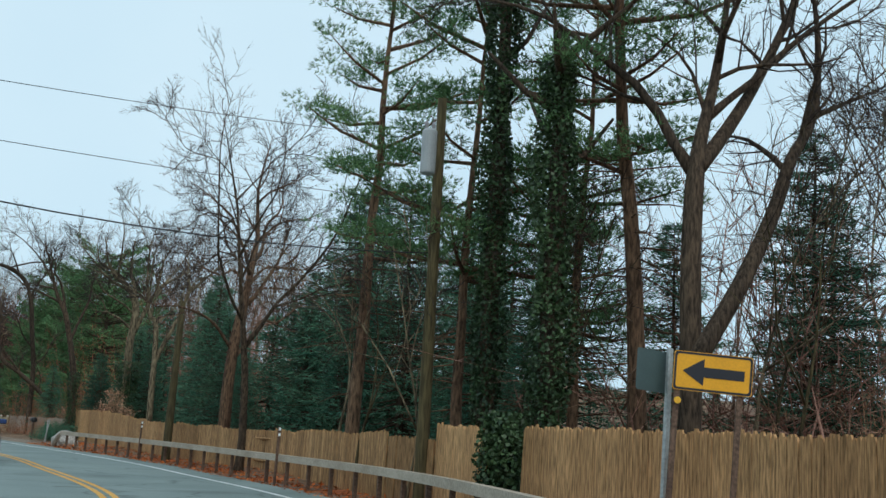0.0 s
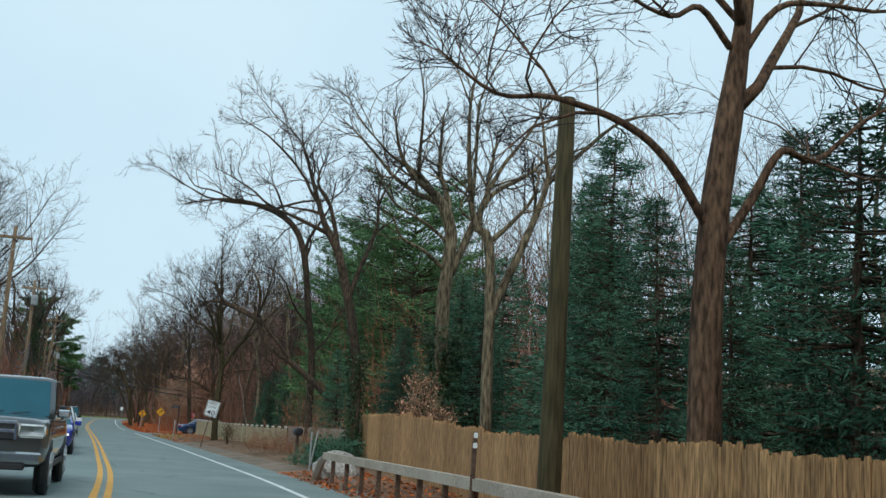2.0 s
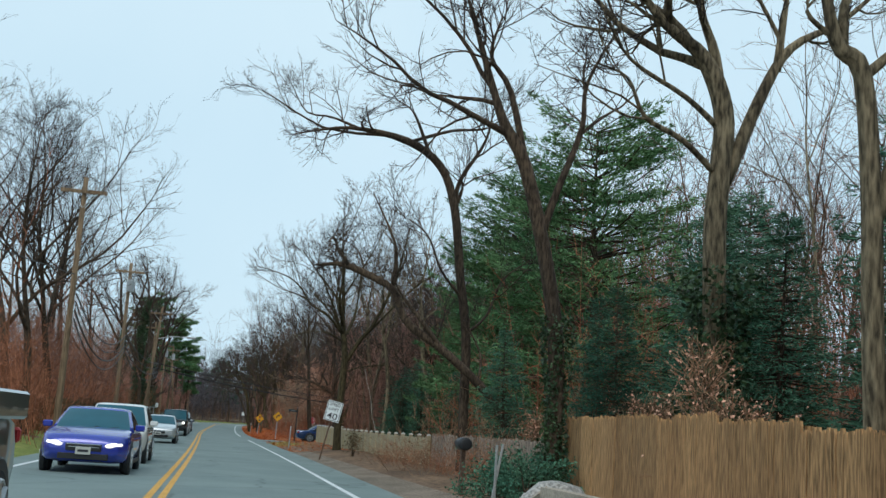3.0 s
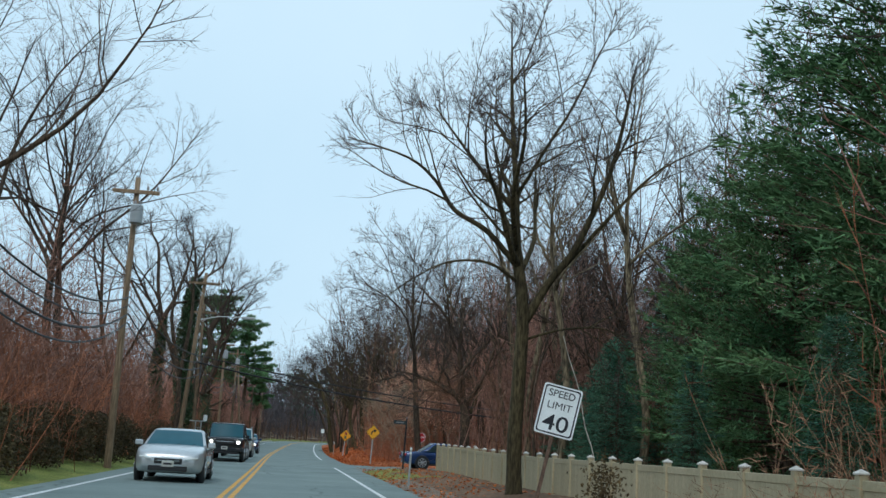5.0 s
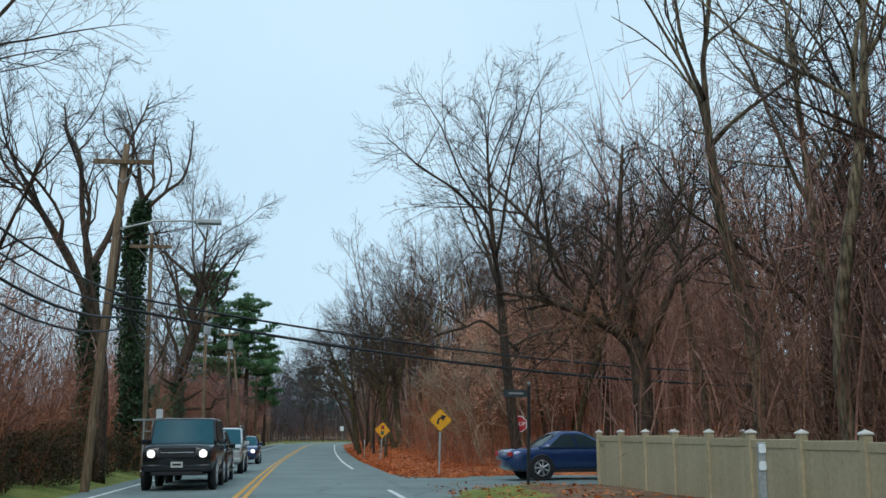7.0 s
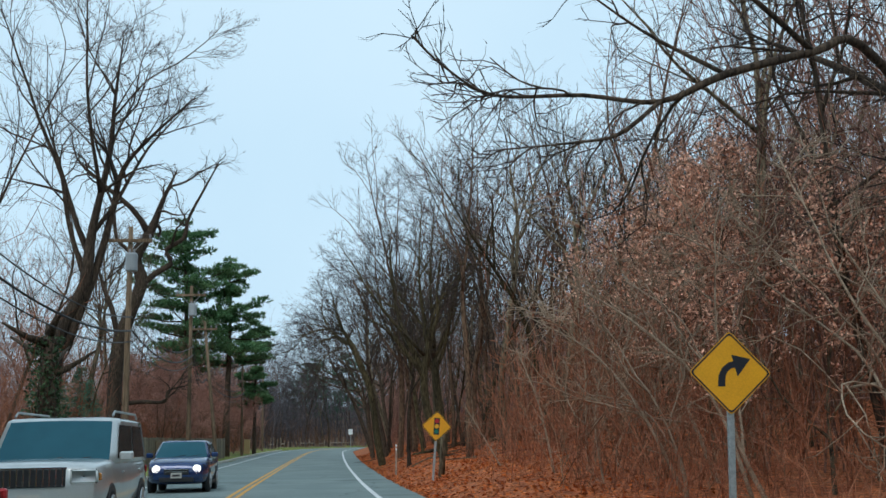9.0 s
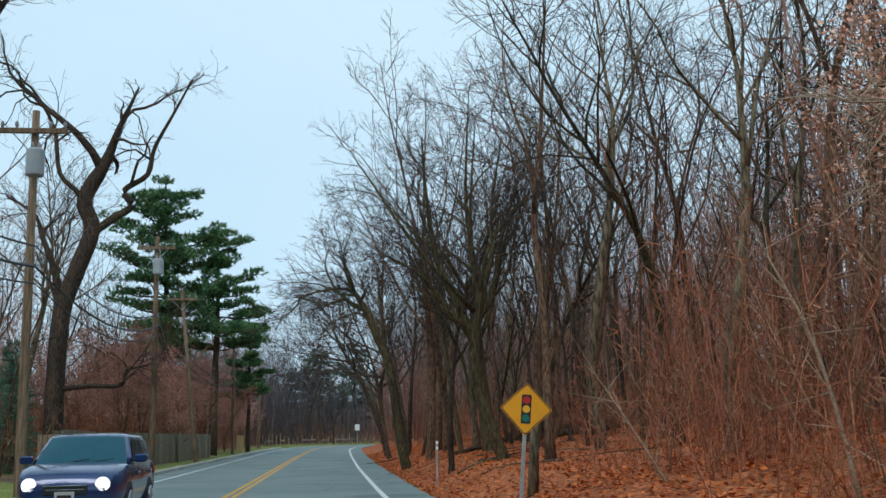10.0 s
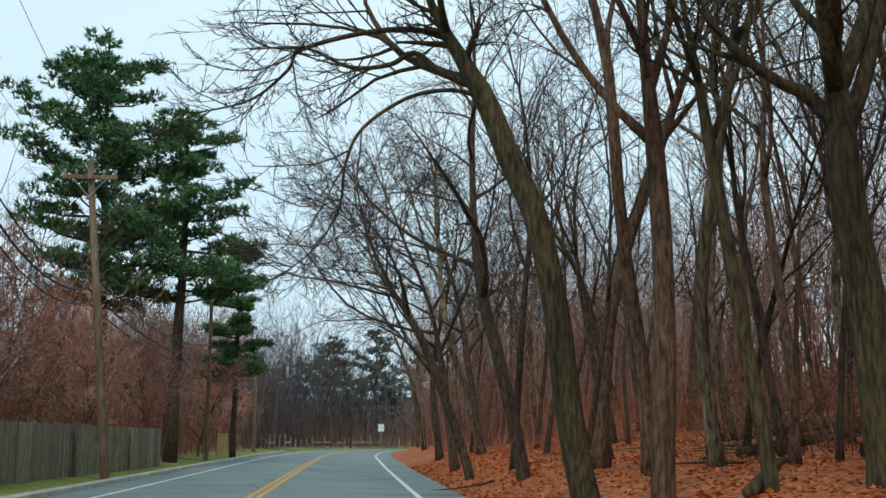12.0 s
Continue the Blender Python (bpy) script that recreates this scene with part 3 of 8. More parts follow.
def bare_tree(seed, h=15.0, r=0.22, fork=0.35, leaders=7, limbs=6, branches=6, twigs=6, fine=2, spread=0.75, lean=(0, 0), wander=0.10, droop=0.0,
              excurrent=False, sides=10, bend=None, pull=(0, 0, 0), path=None, reach=1.0, stems=(), fat=1.0):
    """A leafless broadleaf tree: the wood down to its branches, and the twigs."""
    rng = np.random.RandomState(seed)
    wood, spray = Mesh(), Mesh()
    pull = np.array(pull, float)

    def bough(p, d, length, r0, r1, segs, wig, trop):
        pts, d, c = [np.array(p, float)], np.array(d, float), np.zeros(3)
        for i in range(segs):
            c = 0.45 * c + rng.normal(0, wig, 3)
            d = unit(d + c + (0, 0, trop))
            pts.append(pts[-1] + d * length / segs)
        t = np.linspace(0, 1, segs + 1)
        return np.array(pts), r1 + (r0 - r1) * (1 - t) ** 0.9

    def side_dir(d, ang, az=None):
        q = rng.normal(size=3) if az is None else np.array((math.cos(az), math.sin(az), 0.15))
        q = unit(q - d * (q @ d))
        return unit(d * math.cos(ang) + q * math.sin(ang))

    def at(pts, t):
        f = t * (len(pts) - 1)
        i = min(int(f), len(pts) - 2)
        return pts[i] + (pts[i + 1] - pts[i]) * (f - i), unit(pts[i + 1] - pts[i]), i

    mains = []
    if path is not None:
        tp = smooth_path(path)
    else:
        tp, _ = bough((0, 0, -0.3), unit(np.array((lean[0], lean[1], 1.0))), h * 0.92, r, r, 16, wander * 0.42, 0.03)
        if bend:
            tp = tp + np.linspace(0, 1, len(tp))[:, None] ** 1.5 * np.array(bend)
    k = np.linspace(0, 1, len(tp))
    step = np.clip((k - fork) / 0.12, 0, 1)
    tr = r * np.clip(1.0 - 0.22 * k / max(fork, 0.05), 0.78, 1) * np.where(k < fork, 1.0, (0.78 - 0.16 * step) / 0.78 * np.clip((1.03 - k) / (1.03 - fork), 0, 1) ** 0.85 * 1.0)
    tr = np.maximum(tr, 0.012)
    tr[0] *= 1.55
    tr[1] *= 1.1
    tube(wood, tp, tr, sides)
    mains.append((tp[int(len(tp) * max(fork, 0.45)):], tr[int(len(tp) * max(fork, 0.45)):], h * (1 - max(fork, 0.45)) * 0.8))
    for st, r0 in stems:
        sp = smooth_path(st)
        sr = r0 * (1 - 0.8 * np.linspace(0, 1, len(sp)) ** 1.2)
        tube(wood, sp, sr, sides)
        mains.append((sp[len(sp) // 3:], sr[len(sp) // 3:], h * 0.4))
    for i in range(leaders):
        f = fork + (0.93 - fork) * ((i + 0.6 * rng.uniform()) / leaders) ** 1.15
        p, d, j = at(tp, f)
        az = 2 * math.pi * (i * 0.618 + 0.16 * rng.uniform()) + seed
        dd = side_dir(d, rng.uniform(0.8, 1.2) * spread, az)
        dd = unit(dd + pull * 0.5)
        length = reach * h * (0.62 - 0.42 * (f - fork) / (1 - fork)) * rng.uniform(0.75, 1.1) * (0.72 if excurrent else 1.0)
        rr = tr[j] * rng.uniform(0.5, 0.68) * (0.7 if excurrent else 1.0)
        pts, rad = bough(p, dd, length, rr, max(0.008, rr * 0.1), 9, wander * 0.9, (0.075 - droop * 0.1) * min(1, spread))
        rad[0] *= 1.25
        tube(wood, pts, rad, max(5, sides - 3))
        mains.append((pts, rad, length))
    thirds = []
    for pts, rad, length in mains:
        for q in range(limbs):
            t = 0.16 + 0.8 * (q + rng.uniform()) / limbs
            p, d, i = at(pts, t)
            ln = length * rng.uniform(0.35, 0.62) * (1.15 - 0.65 * t)
            rr = max(0.011, rad[i] * rng.uniform(0.42, 0.62))
            dd = unit(side_dir(d, rng.uniform(0.55, 0.95)) + pull * 0.4 + (0, 0, -0.1 * droop))
            a, ra = bough(p, dd, ln, rr, max(0.006, rr * 0.25), 5 if sides > 6 else 3, wander * 1.2, 0.05 - droop * 0.09)
            tube(wood, a, ra, 5 if sides > 6 else 3, False)
            thirds.append((a, ra, ln))
        thirds.append((pts[-3:], rad[-3:], length * 0.35))
    sa, sm, sb, sr, fa, fb = [], [], [], [], [], []
    for pts, rad, length in thirds:
        for q in range(branches):
            t = 0.14 + 0.86 * (q + rng.uniform()) / branches
            p, d, i = at(pts, t)
            ln = min(2.2, max(0.5, length * rng.uniform(0.35, 0.6) * (1.15 - 0.5 * t)))
            rr = min(0.02, max(0.0075, rad[i] * 0.5))
            a, ra = bough(p, side_dir(d, rng.uniform(0.5, 0.95)), ln, rr, rr * 0.45, 3 if sides > 7 else 2, wander * 1.4, 0.05 - droop * 0.12)
            tube(spray, a, ra, 3, False)
            for w in range(twigs):
                t2 = 0.2 + 0.8 * (w + rng.uniform()) / twigs
                p2, d2, _ = at(a, t2)
                l2 = ln * rng.uniform(0.28, 0.55)
                d3 = side_dir(d2, rng.uniform(0.4, 0.85))
                m = p2 + d3 * l2 * 0.5
                e = m + unit(d3 + (d2 - d3) * 0.35 + (0, 0, 0.22 - 0.5 * droop)) * l2 * 0.5
                sa.append(p2), sm.append(m), sb.append(e), sr.append(fat * max(0.0052, rr * 0.45))
                for _ in range(fine):
                    v = rng.uniform(0.3, 0.95)
                    g = p2 + (e - p2) * v
                    fa.append(g), fb.append(g + unit((e - p2) / l2 + rng.normal(0, 0.42, 3)) * l2 * rng.uniform(0.3, 0.6))
    if sa:
        if sides > 7:
            curved_slivers(spray, sa, sm, sb, np.array(sr))
        else:
            slivers(spray, np.array(sa), np.array(sb), np.array(sr))
    if fa:
        slivers(spray, np.array(fa), np.array(fb), np.full(len(fa), 0.0058 * fat))
    return wood, spray


def pine(seed, h=18.0, r=0.3, base=0.35, rad=4.5, tiers=9, per=4, clumps=5, tufts=26, length=0.3, width=0.035, flat=0.4, lean=(0, 0), round_top=0.6, dead=0):
    """A white pine: a bare trunk, uneven boughs and flat cushions of needles with gaps between."""
    rng = np.random.RandomState(seed)
    wood, green = Mesh(), Mesh()
    k = 11
    z = np.linspace(-0.3, h, k)
    tp = np.stack([lean[0] * z + np.cumsum(rng.normal(0, 0.05, k)), lean[1] * z + np.cumsum(rng.normal(0, 0.05, k)), z], 1)
    tr = np.linspace(r * 1.2, r * 0.16, k)
    tube(wood, tp, tr, 9)
    P, D = [], []

    def cushion(c, size, n):
        q = rng.normal(0, 1, (n, 3))
        q = unit(q) * rng.uniform(0.25, 1, (n, 1)) ** 0.5 * (size, size, size * flat)
        P.append(np.repeat(c + q, 5, 0))
        D.append(unit(np.repeat(unit(q * (1, 1, 0.5) + (0, 0, size * 0.5)), 5, 0) + rng.normal(0, 0.55, (5 * n, 3))))

    for i in range(tiers):
        f = (i + 0.5 * rng.uniform()) / tiers
        zz = h * (base + (0.97 - base) * f)
        reach = rad * (0.55 + 0.45 * math.sin(min(1, f * 1.4 + 0.25) * math.pi / 2)) * (1 - f ** 2.2) ** round_top + 0.35
        for j in range(per):
            az = 2.4 * (i * per + j) + rng.normal(0, 0.45)
            ln = reach * rng.uniform(0.4, 1.15)
            c = np.array([np.interp(zz, z, tp[:, 0]), np.interp(zz, z, tp[:, 1]), zz + rng.normal(0, 0.3)])
            out = np.array((math.cos(az), math.sin(az), rng.uniform(-0.1, 0.25) + 0.5 * f * f))
            mid, tip = c + out * ln * 0.55, c + out * ln + (0, 0, 0.12 * ln)
            tube(wood, [c, mid, tip], [0.03 + 0.012 * ln, 0.02 + 0.008 * ln, 0.01], 4, False)
            m = max(2, int(clumps * ln / rad + 1))
            for t in np.linspace(0.42, 1.0, m):
                side = np.array((-out[1], out[0], 0)) * rng.normal(0, 0.16) * ln
                g = c + (tip - c) * t + side + (0, 0, rng.normal(0.08, 0.08))
                sticks(wood, [c + (mid - c) * t * 0.9], [g], 0.012)
                cushion(g, rng.uniform(0.55, 0.95) * (0.3 + 0.17 * rad * (1 - 0.4 * f)), tufts)
    cushion(tp[-1], 0.5, tufts)
    for _ in range(dead):
        zz, az, ln = rng.uniform(0.15, base) * h, rng.uniform(0, 6.28), rng.uniform(0.7, 2.0)
        c = np.array([np.interp(zz, z, tp[:, 0]), np.interp(zz, z, tp[:, 1]), zz])
        d = np.array((math.cos(az), math.sin(az), rng.uniform(-0.25, 0.15)))
        tube(wood, [c, c + d * ln * 0.5, c + d * ln + (0, 0, -0.12)], [0.022, 0.014, 0.004], 3, False)
        a = c + d * ln * rng.uniform(0.3, 1, (6, 1))
        sticks(wood, a, a + rng.normal(0, 0.3, (6, 3)), 0.006)
    P, D = np.concatenate(P), np.concatenate(D)
    needles(green, P, D, length * rng.uniform(0.6, 1.3, len(P)), width)
    return wood, green


def conifer(seed, h=10.0, r=0.16, base=0.06, rad=2.2, power=0.85, pitch=-0.12, whorl=0.32, per=6, step=0.22, tuft=9, length=0.22, width=0.02,
            plates=0.0, inner=0.25, dead=0, flat=0.5):
    """An evergreen: the trunk with its boughs, and the needles."""
    rng = np.random.RandomState(seed)
    wood, green = Mesh(), Mesh()
    k = 9
    pts = np.stack([np.cumsum(rng.normal(0, 0.04, k)) * h / 12, np.cumsum(rng.normal(0, 0.04, k)) * h / 12, np.linspace(-0.3, h, k)], 1)
    tube(wood, pts, np.linspace(r * 1.2, r * 0.08, k), 8)
    P, D = [], []
    z = base * h
    while z < h * 0.985:
        f = (z / h - base) / (1 - base)
        reach = rad * max(0.06, (1 - f)) ** power * (0.55 + 0.45 * min(1, f / 0.12))
        for _ in range(per):
            if rng.uniform() < plates * 0.55:
                continue
            az = rng.uniform(0, 2 * math.pi)
            ln = reach * rng.uniform(0.55, 1.15)
            out = np.array((math.cos(az), math.sin(az), math.tan(pitch + 0.25 * f + rng.normal(0, 0.1))))
            c = np.array([np.interp(z, pts[:, 2], pts[:, 0]), np.interp(z, pts[:, 2], pts[:, 1]), z + rng.uniform(0, whorl)])
            tip = c + out * ln + (0, 0, 0.12 * ln * plates)
            mid = (c + tip) / 2 - (0, 0, 0.05 * ln)
            tube(wood, [c, mid, tip], [0.012 + 0.012 * ln, 0.008 + 0.006 * ln, 0.004], 3, False)
            m = max(2, int(ln * (1 - inner) / step))
            t = inner + (1 - inner) * (np.arange(m) + rng.uniform(0, 1, m)) / m
            q = c + (tip - c) * t[:, None] - (0, 0, 0.05 * ln) * (4 * t * (1 - t))[:, None]
            sidew = np.array((-out[1], out[0], 0))
            wide = (0.34 * ln * (1 - abs(2 * t - 1.1)) + 0.10)[:, None]
            q = np.repeat(q, tuft, 0) + sidew * rng.uniform(-1, 1, (m * tuft, 1)) * np.repeat(wide, tuft, 0) + rng.normal(0, 0.05, (m * tuft, 3))
            P.append(q)
            D.append(unit(out + rng.normal(0, 0.65, (m * tuft, 3)) * (1, 1, 1 - flat) + (0, 0, 0.15 * plates)))
        z += whorl * rng.uniform(0.7, 1.3) * (1 + plates * 1.2)
    for _ in range(dead):
        zz, az, ln = rng.uniform(0.12, base) * h, rng.uniform(0, 6.28), rng.uniform(0.8, 2.0)
        c = np.array((0, 0, zz))
        d = np.array((math.cos(az), math.sin(az), rng.uniform(-0.25, 0.1)))
        tube(wood, [c, c + d * ln * 0.5, c + d * ln + (0, 0, -0.15)], [0.02, 0.013, 0.004], 3, False)
        a = c + d * ln * rng.uniform(0.3, 1, (5, 1))
        sticks(wood, a, a + rng.normal(0, 0.3, (5, 3)), 0.006)
    P, D = np.concatenate(P), np.concatenate(D)
    needles(green, P, D, length * rng.uniform(0.6, 1.3, len(P)), width)
    return wood, green


def thicket(seed, radius=1.6, h=3.0, stems=16, twigs=7, fine=4, thick=0.012, lean=0.3):
    """A clump of bare undergrowth."""
    rng = np.random.RandomState(seed)
    mb = Mesh()
    A, B, R = [], [], []
    for _ in range(stems):
        a, d = rng.uniform(0, 6.28), radius * math.sqrt(rng.uniform())
        p = np.array((d * math.cos(a), d * math.sin(a), -0.15))
        v = unit(np.array((rng.normal(0, lean), rng.normal(0, lean), 1.0)))
        hh = h * rng.uniform(0.5, 1.1)
        q = p + v * hh * 0.55 + rng.normal(0, 0.05 * hh, 3)
        e = q + unit(v + rng.normal(0, 0.35, 3)) * hh * 0.5
        tube(mb, smooth_path([p, q, e], 2), np.linspace(thick, thick * 0.25, 5), 3, False)
        for k in range(twigs):
            t = rng.uniform(0.2, 1)
            c = p + (q - p) * t / 0.55 if t < 0.55 else q + (e - q) * (t - 0.55) / 0.45
            f = c + unit(v * 0.7 + rng.normal(0, 0.6, 3)) * hh * rng.uniform(0.15, 0.32)
            A.append(c), B.append(f), R.append(thick * 0.5)
            for _ in range(fine):
                m = c + (f - c) * rng.uniform(0.2, 1)
                A.append(m), B.append(m + unit((f - c) + rng.normal(0, 0.25, 3)) * hh * rng.uniform(0.05, 0.14)), R.append(0.0066)
    slivers(mb, np.array(A), np.array(B), np.array(R) * 1.25)
    return mb


def plant(name, label, category, meshes, mats, names, place, group=""):
    ob = thing(name, label, category, place, group)
    for mb, m, nm in zip(meshes, mats, names):
        part(nm, mb, m, ob, smooth=nm == "trunk")
    return ob


def at_ground(x, y, turn=0.0, scale=1.0, sink=0.05):
    return Matrix.Translation((x, y, gz(x, y) - sink)) @ pose(0, 0, 0, 0, 0, turn) @ Matrix.Scale(scale, 4)


def put_copy(ob, x, y, turn, scale, tilt=0.0):
    """copy_thing at a place on the ground, with a turn and a scale."""
    m = Matrix.Translation((x, y, gz(x, y) - 0.05)) @ pose(0, 0, 0, tilt, 0, turn)
    c = copy_thing(ob, m)
    c.scale = (scale, scale, scale)
    return c


# --- the trees that stand out one by one
def hero(label, x, y, bark, turn=0.0, category="tree", group="", name="bare_tree", **k):
    return plant(name, label, category, bare_tree(**k), (bark, TWIG), ("trunk", "crown"), at_ground(x, y, turn), group)


hero("bare forked roadside tree standing before the stockade fence", 2.75, -32.5, BARK, 40, seed=11, h=11.8, r=0.13, fork=0.36, leaders=7, limbs=6, twigs=7, spread=0.72, wander=0.17, lean=(-0.02, 0.0))
hero("large bare tree with wide limbs behind the fence", 5.4, -25.2, BARK_RED, 0, seed=12, h=12.5, r=0.24, fork=0.5, leaders=4, limbs=6, branches=7, twigs=7, spread=0.85, wander=0.15, reach=0.8,
     path=[(0, 0, -0.3), (0, 0, 1.4), (0, 0, 2.7), (0.1, 0, 4.2), (0.3, 0, 5.5), (0.5, 0, 6.9), (0.7, 0.1, 8.4), (0.6, 0.2, 10.2), (1.0, 0.2, 12.4)],
     stems=(([(0.05, 0, 3.9), (-0.7, -0.2, 4.7), (-1.4, -0.3, 5.1), (-2.4, -0.3, 5.3), (-3.2, -0.4, 5.2), (-4.0, -0.5, 5.6)], 0.065), ([(0.1, 0, 3.6), (0.8, 0.2, 4.5), (1.2, 0.1, 5.2), (1.9, 0.3, 5.2), (2.7, 0.2, 5.9), (4.0, 0.4, 6.6)], 0.075),
            ([(0.4, 0, 6.3), (0.9, -0.2, 7.1), (1.6, -0.3, 7.25), (2.6, -0.4, 7.3), (3.6, -0.4, 7.9)], 0.055), ([(0.3, 0, 6.5), (-0.3, -0.2, 6.9), (-0.8, -0.3, 6.65), (-1.6, -0.5, 6.8), (-2.4, -0.6, 7.6)], 0.05),
            ([(0.4, 0, 7.0), (1.0, 0.3, 7.9), (1.2, 0.5, 8.9), (1.8, 0.6, 9.7), (1.9, 0.8, 10.8)], 0.075)))
hero("pale-barked bare tree forking behind the stockade fence", 6.95, -13.2, BARK_GREY, 0, seed=13, h=10, r=0.15, fork=0.55, leaders=3, limbs=6, branches=6, twigs=7, spread=0.6, wander=0.13,
     path=[(0, 0, -0.3), (-0.03, 0, 1.4), (-0.07, 0, 2.9), (-0.08, 0, 4.2), (-0.2, 0, 5.8), (-0.57, 0, 6.2), (-0.78, 0, 7.5), (-0.84, 0, 9.2), (-0.6, 0, 10.4)],
     stems=(([(-0.06, 0, 4.0), (0.25, 0, 4.75), (0.79, 0, 6.0), (1.27, 0, 7.4), (1.2, 0, 8.1), (1.0, 0, 9.5)], 0.12), ([(-0.2, 0, 5.75), (0.32, 0, 6.25), (0.88, 0, 6.95), (1.09, 0, 7.8)], 0.07),
            ([(1.27, 0, 7.4), (2.27, 0.1, 8.4), (3.37, 0.1, 9.35), (4.89, 0.2, 9.8)], 0.07), ([(-0.57, 0, 6.2), (-0.95, 0, 6.5), (-0.8, 0, 7.0)], 0.04)))
hero("grey bare tree forking high, ivy round its foot", 7.6, -7.8, BARK_GREY, 0, seed=14, h=10, r=0.22, fork=0.62, leaders=3, limbs=6, branches=6, twigs=6, spread=0.7, wander=0.13,
     path=[(0, 0, -0.3), (-0.05, 0, 1.2), (-0.1, 0, 2.6), (-0.16, 0, 4.8), (-0.08, 0, 5.95), (-0.05, 0, 7.0), (-0.45, 0, 7.9), (-1.15, 0, 8.4), (-1.7, 0, 9.1), (-2.0, 0, 10.4)],
     stems=(([(-0.05, 0, 6.7), (-0.18, 0.1, 8.0), (-0.47, 0.1, 8.9), (-0.4, 0.2, 10.5)], 0.12), ([(0.0, 0, 5.7), (0.64, 0, 7.3), (1.22, 0, 8.3), (2.22, 0, 8.95), (3.2, 0, 9.9)], 0.12),
            ([(0.95, 0, 7.85), (1.1, 0, 9.0), (1.3, 0, 10.3)], 0.08), ([(-0.12, 0, 5.8), (-0.87, -0.2, 6.3), (-1.61, -0.3, 6.6), (-1.98, -0.4, 7.2), (-2.6, -0.4, 7.4)], 0.06), ([(-0.05, 0, 6.6), (-0.79, -0.1, 7.1), (-1.85, -0.2, 7.6), (-2.4, -0.3, 8.3)], 0.06)))
hero("dark ivy-hung tree rising before a white pine", 5.92, -4.0, BARK, 0, seed=41, h=9.5, r=0.17, fork=0.6, leaders=3, limbs=6, branches=6, twigs=6, spread=0.65, wander=0.14,
     path=[(0.05, 0, -0.3), (0.04, 0, 2.6), (-0.22, 0, 4.4), (-0.82, 0, 6.6), (-1.34, 0, 7.5), (-1.91, 0, 9.1), (-2.3, 0, 10.2)],
     stems=(([(-0.75, 0, 6.4), (-1.2, 0, 8.1), (-1.65, 0, 8.8), (-1.46, 0, 9.7)], 0.08), ([(-0.4, 0, 5.2), (-0.13, 0, 6.1), (0.35, 0, 7.5), (0.43, 0, 8.5), (1.12, 0, 9.9)], 0.09)))
hero("dark bare tree with broken limbs beside the road", 6.6, 8.6, BARK, 0, seed=15, h=11, r=0.16, fork=0.75, leaders=2, limbs=6, branches=6, twigs=6, spread=0.8, wander=0.15,
     path=[(0.5, 0, -0.3), (0.45, 0, 2.2), (0.39, 0, 4.2), (0.09, 0, 6.1), (-0.24, 0, 8.3), (-0.79, 0, 9.6), (-1.94, 0, 10.3), (-3.78, 0, 10.5), (-5.5, 0, 10.1)],
     stems=(([(-0.24, 0, 8.2), (-0.11, 0, 9.2), (0.65, 0, 10.6), (0.9, 0, 12.0)], 0.09), ([(-1.18, 0, 10.0), (-1.73, 0, 11.2), (-2.12, 0, 11.5)], 0.06), ([(-1.76, 0, 10.3), (-0.49, 0, 10.8), (0.81, 0, 11.1), (1.6, 0, 12.2)], 0.06),
            ([(-0.24, 0, 8.2), (-0.05, -0.1, 8.9), (-0.12, -0.15, 9.3)], 0.07), ([(0.2, 0, 5.4), (-0.6, -0.3, 6.2), (-1.2, -0.5, 7.3), (-2.3, -0.6, 7.9)], 0.05), ([(0.38, 0, 4.3), (1.1, 0.3, 5.0), (1.6, 0.4, 6.2), (2.6, 0.5, 7.0)], 0.05),
            ([(0.4, 0, 3.2), (-0.3, 0.2, 3.7), (-0.5, 0.3, 4.4)], 0.03)))
hero("bare tree with a wide round crown beside the speed limit sign", 5.75, 30.3, BARK_OLIVE, 0, seed=16, h=12.5, r=0.2, fork=0.52, leaders=5, limbs=7, branches=7, twigs=7, spread=0.75, wander=0.10, reach=0.85,
     path=[(0, 0, -0.3), (-0.05, 0, 1.4), (0, 0, 3.0), (0.02, 0, 4.7), (-0.2, 0, 6.3), (-0.3, 0, 8.0), (-0.5, 0, 10.3), (-0.6, 0, 12.5)],
     stems=(([(0.03, 0, 4.3), (0.7, 0, 5.5), (1.4, 0, 6.5), (2.2, 0, 8.4), (2.6, 0, 10.0), (2.9, 0, 11.6)], 0.12), ([(0.7, 0, 5.5), (1.5, 0.2, 6.4), (2.7, 0.3, 7.8), (3.8, 0.3, 8.9), (5.4, 0.4, 9.8)], 0.07),
            ([(-0.15, 0, 5.8), (-1.0, 0, 6.7), (-1.9, 0, 7.2), (-2.4, 0, 7.9), (-3.2, 0, 8.5), (-4.8, 0, 8.9)], 0.08), ([(-0.1, 0, 5.4), (-1.0, -0.4, 5.8), (-2.1, -0.6, 5.7), (-3.1, -0.7, 5.1), (-3.9, -0.8, 4.4)], 0.042),
            ([(-0.3, 0, 7.3), (-1.2, 0, 8.3), (-1.8, 0, 9.0), (-2.6, 0, 10.0)], 0.07), ([(0.0, 0, 3.9), (1.0, 0.1, 4.25), (2.1, 0.2, 4.4), (2.9, 0.3, 4.2)], 0.04),
            ([(-0.1, 0, 5.6), (0.5, 1.2, 6.8), (0.8, 2.6, 8.2), (1.0, 3.6, 9.8)], 0.08), ([(-0.2, 0, 6.2), (-0.6, -1.2, 7.4), (-0.6, -2.4, 8.6), (-0.9, -3.4, 10.0)], 0.08)))
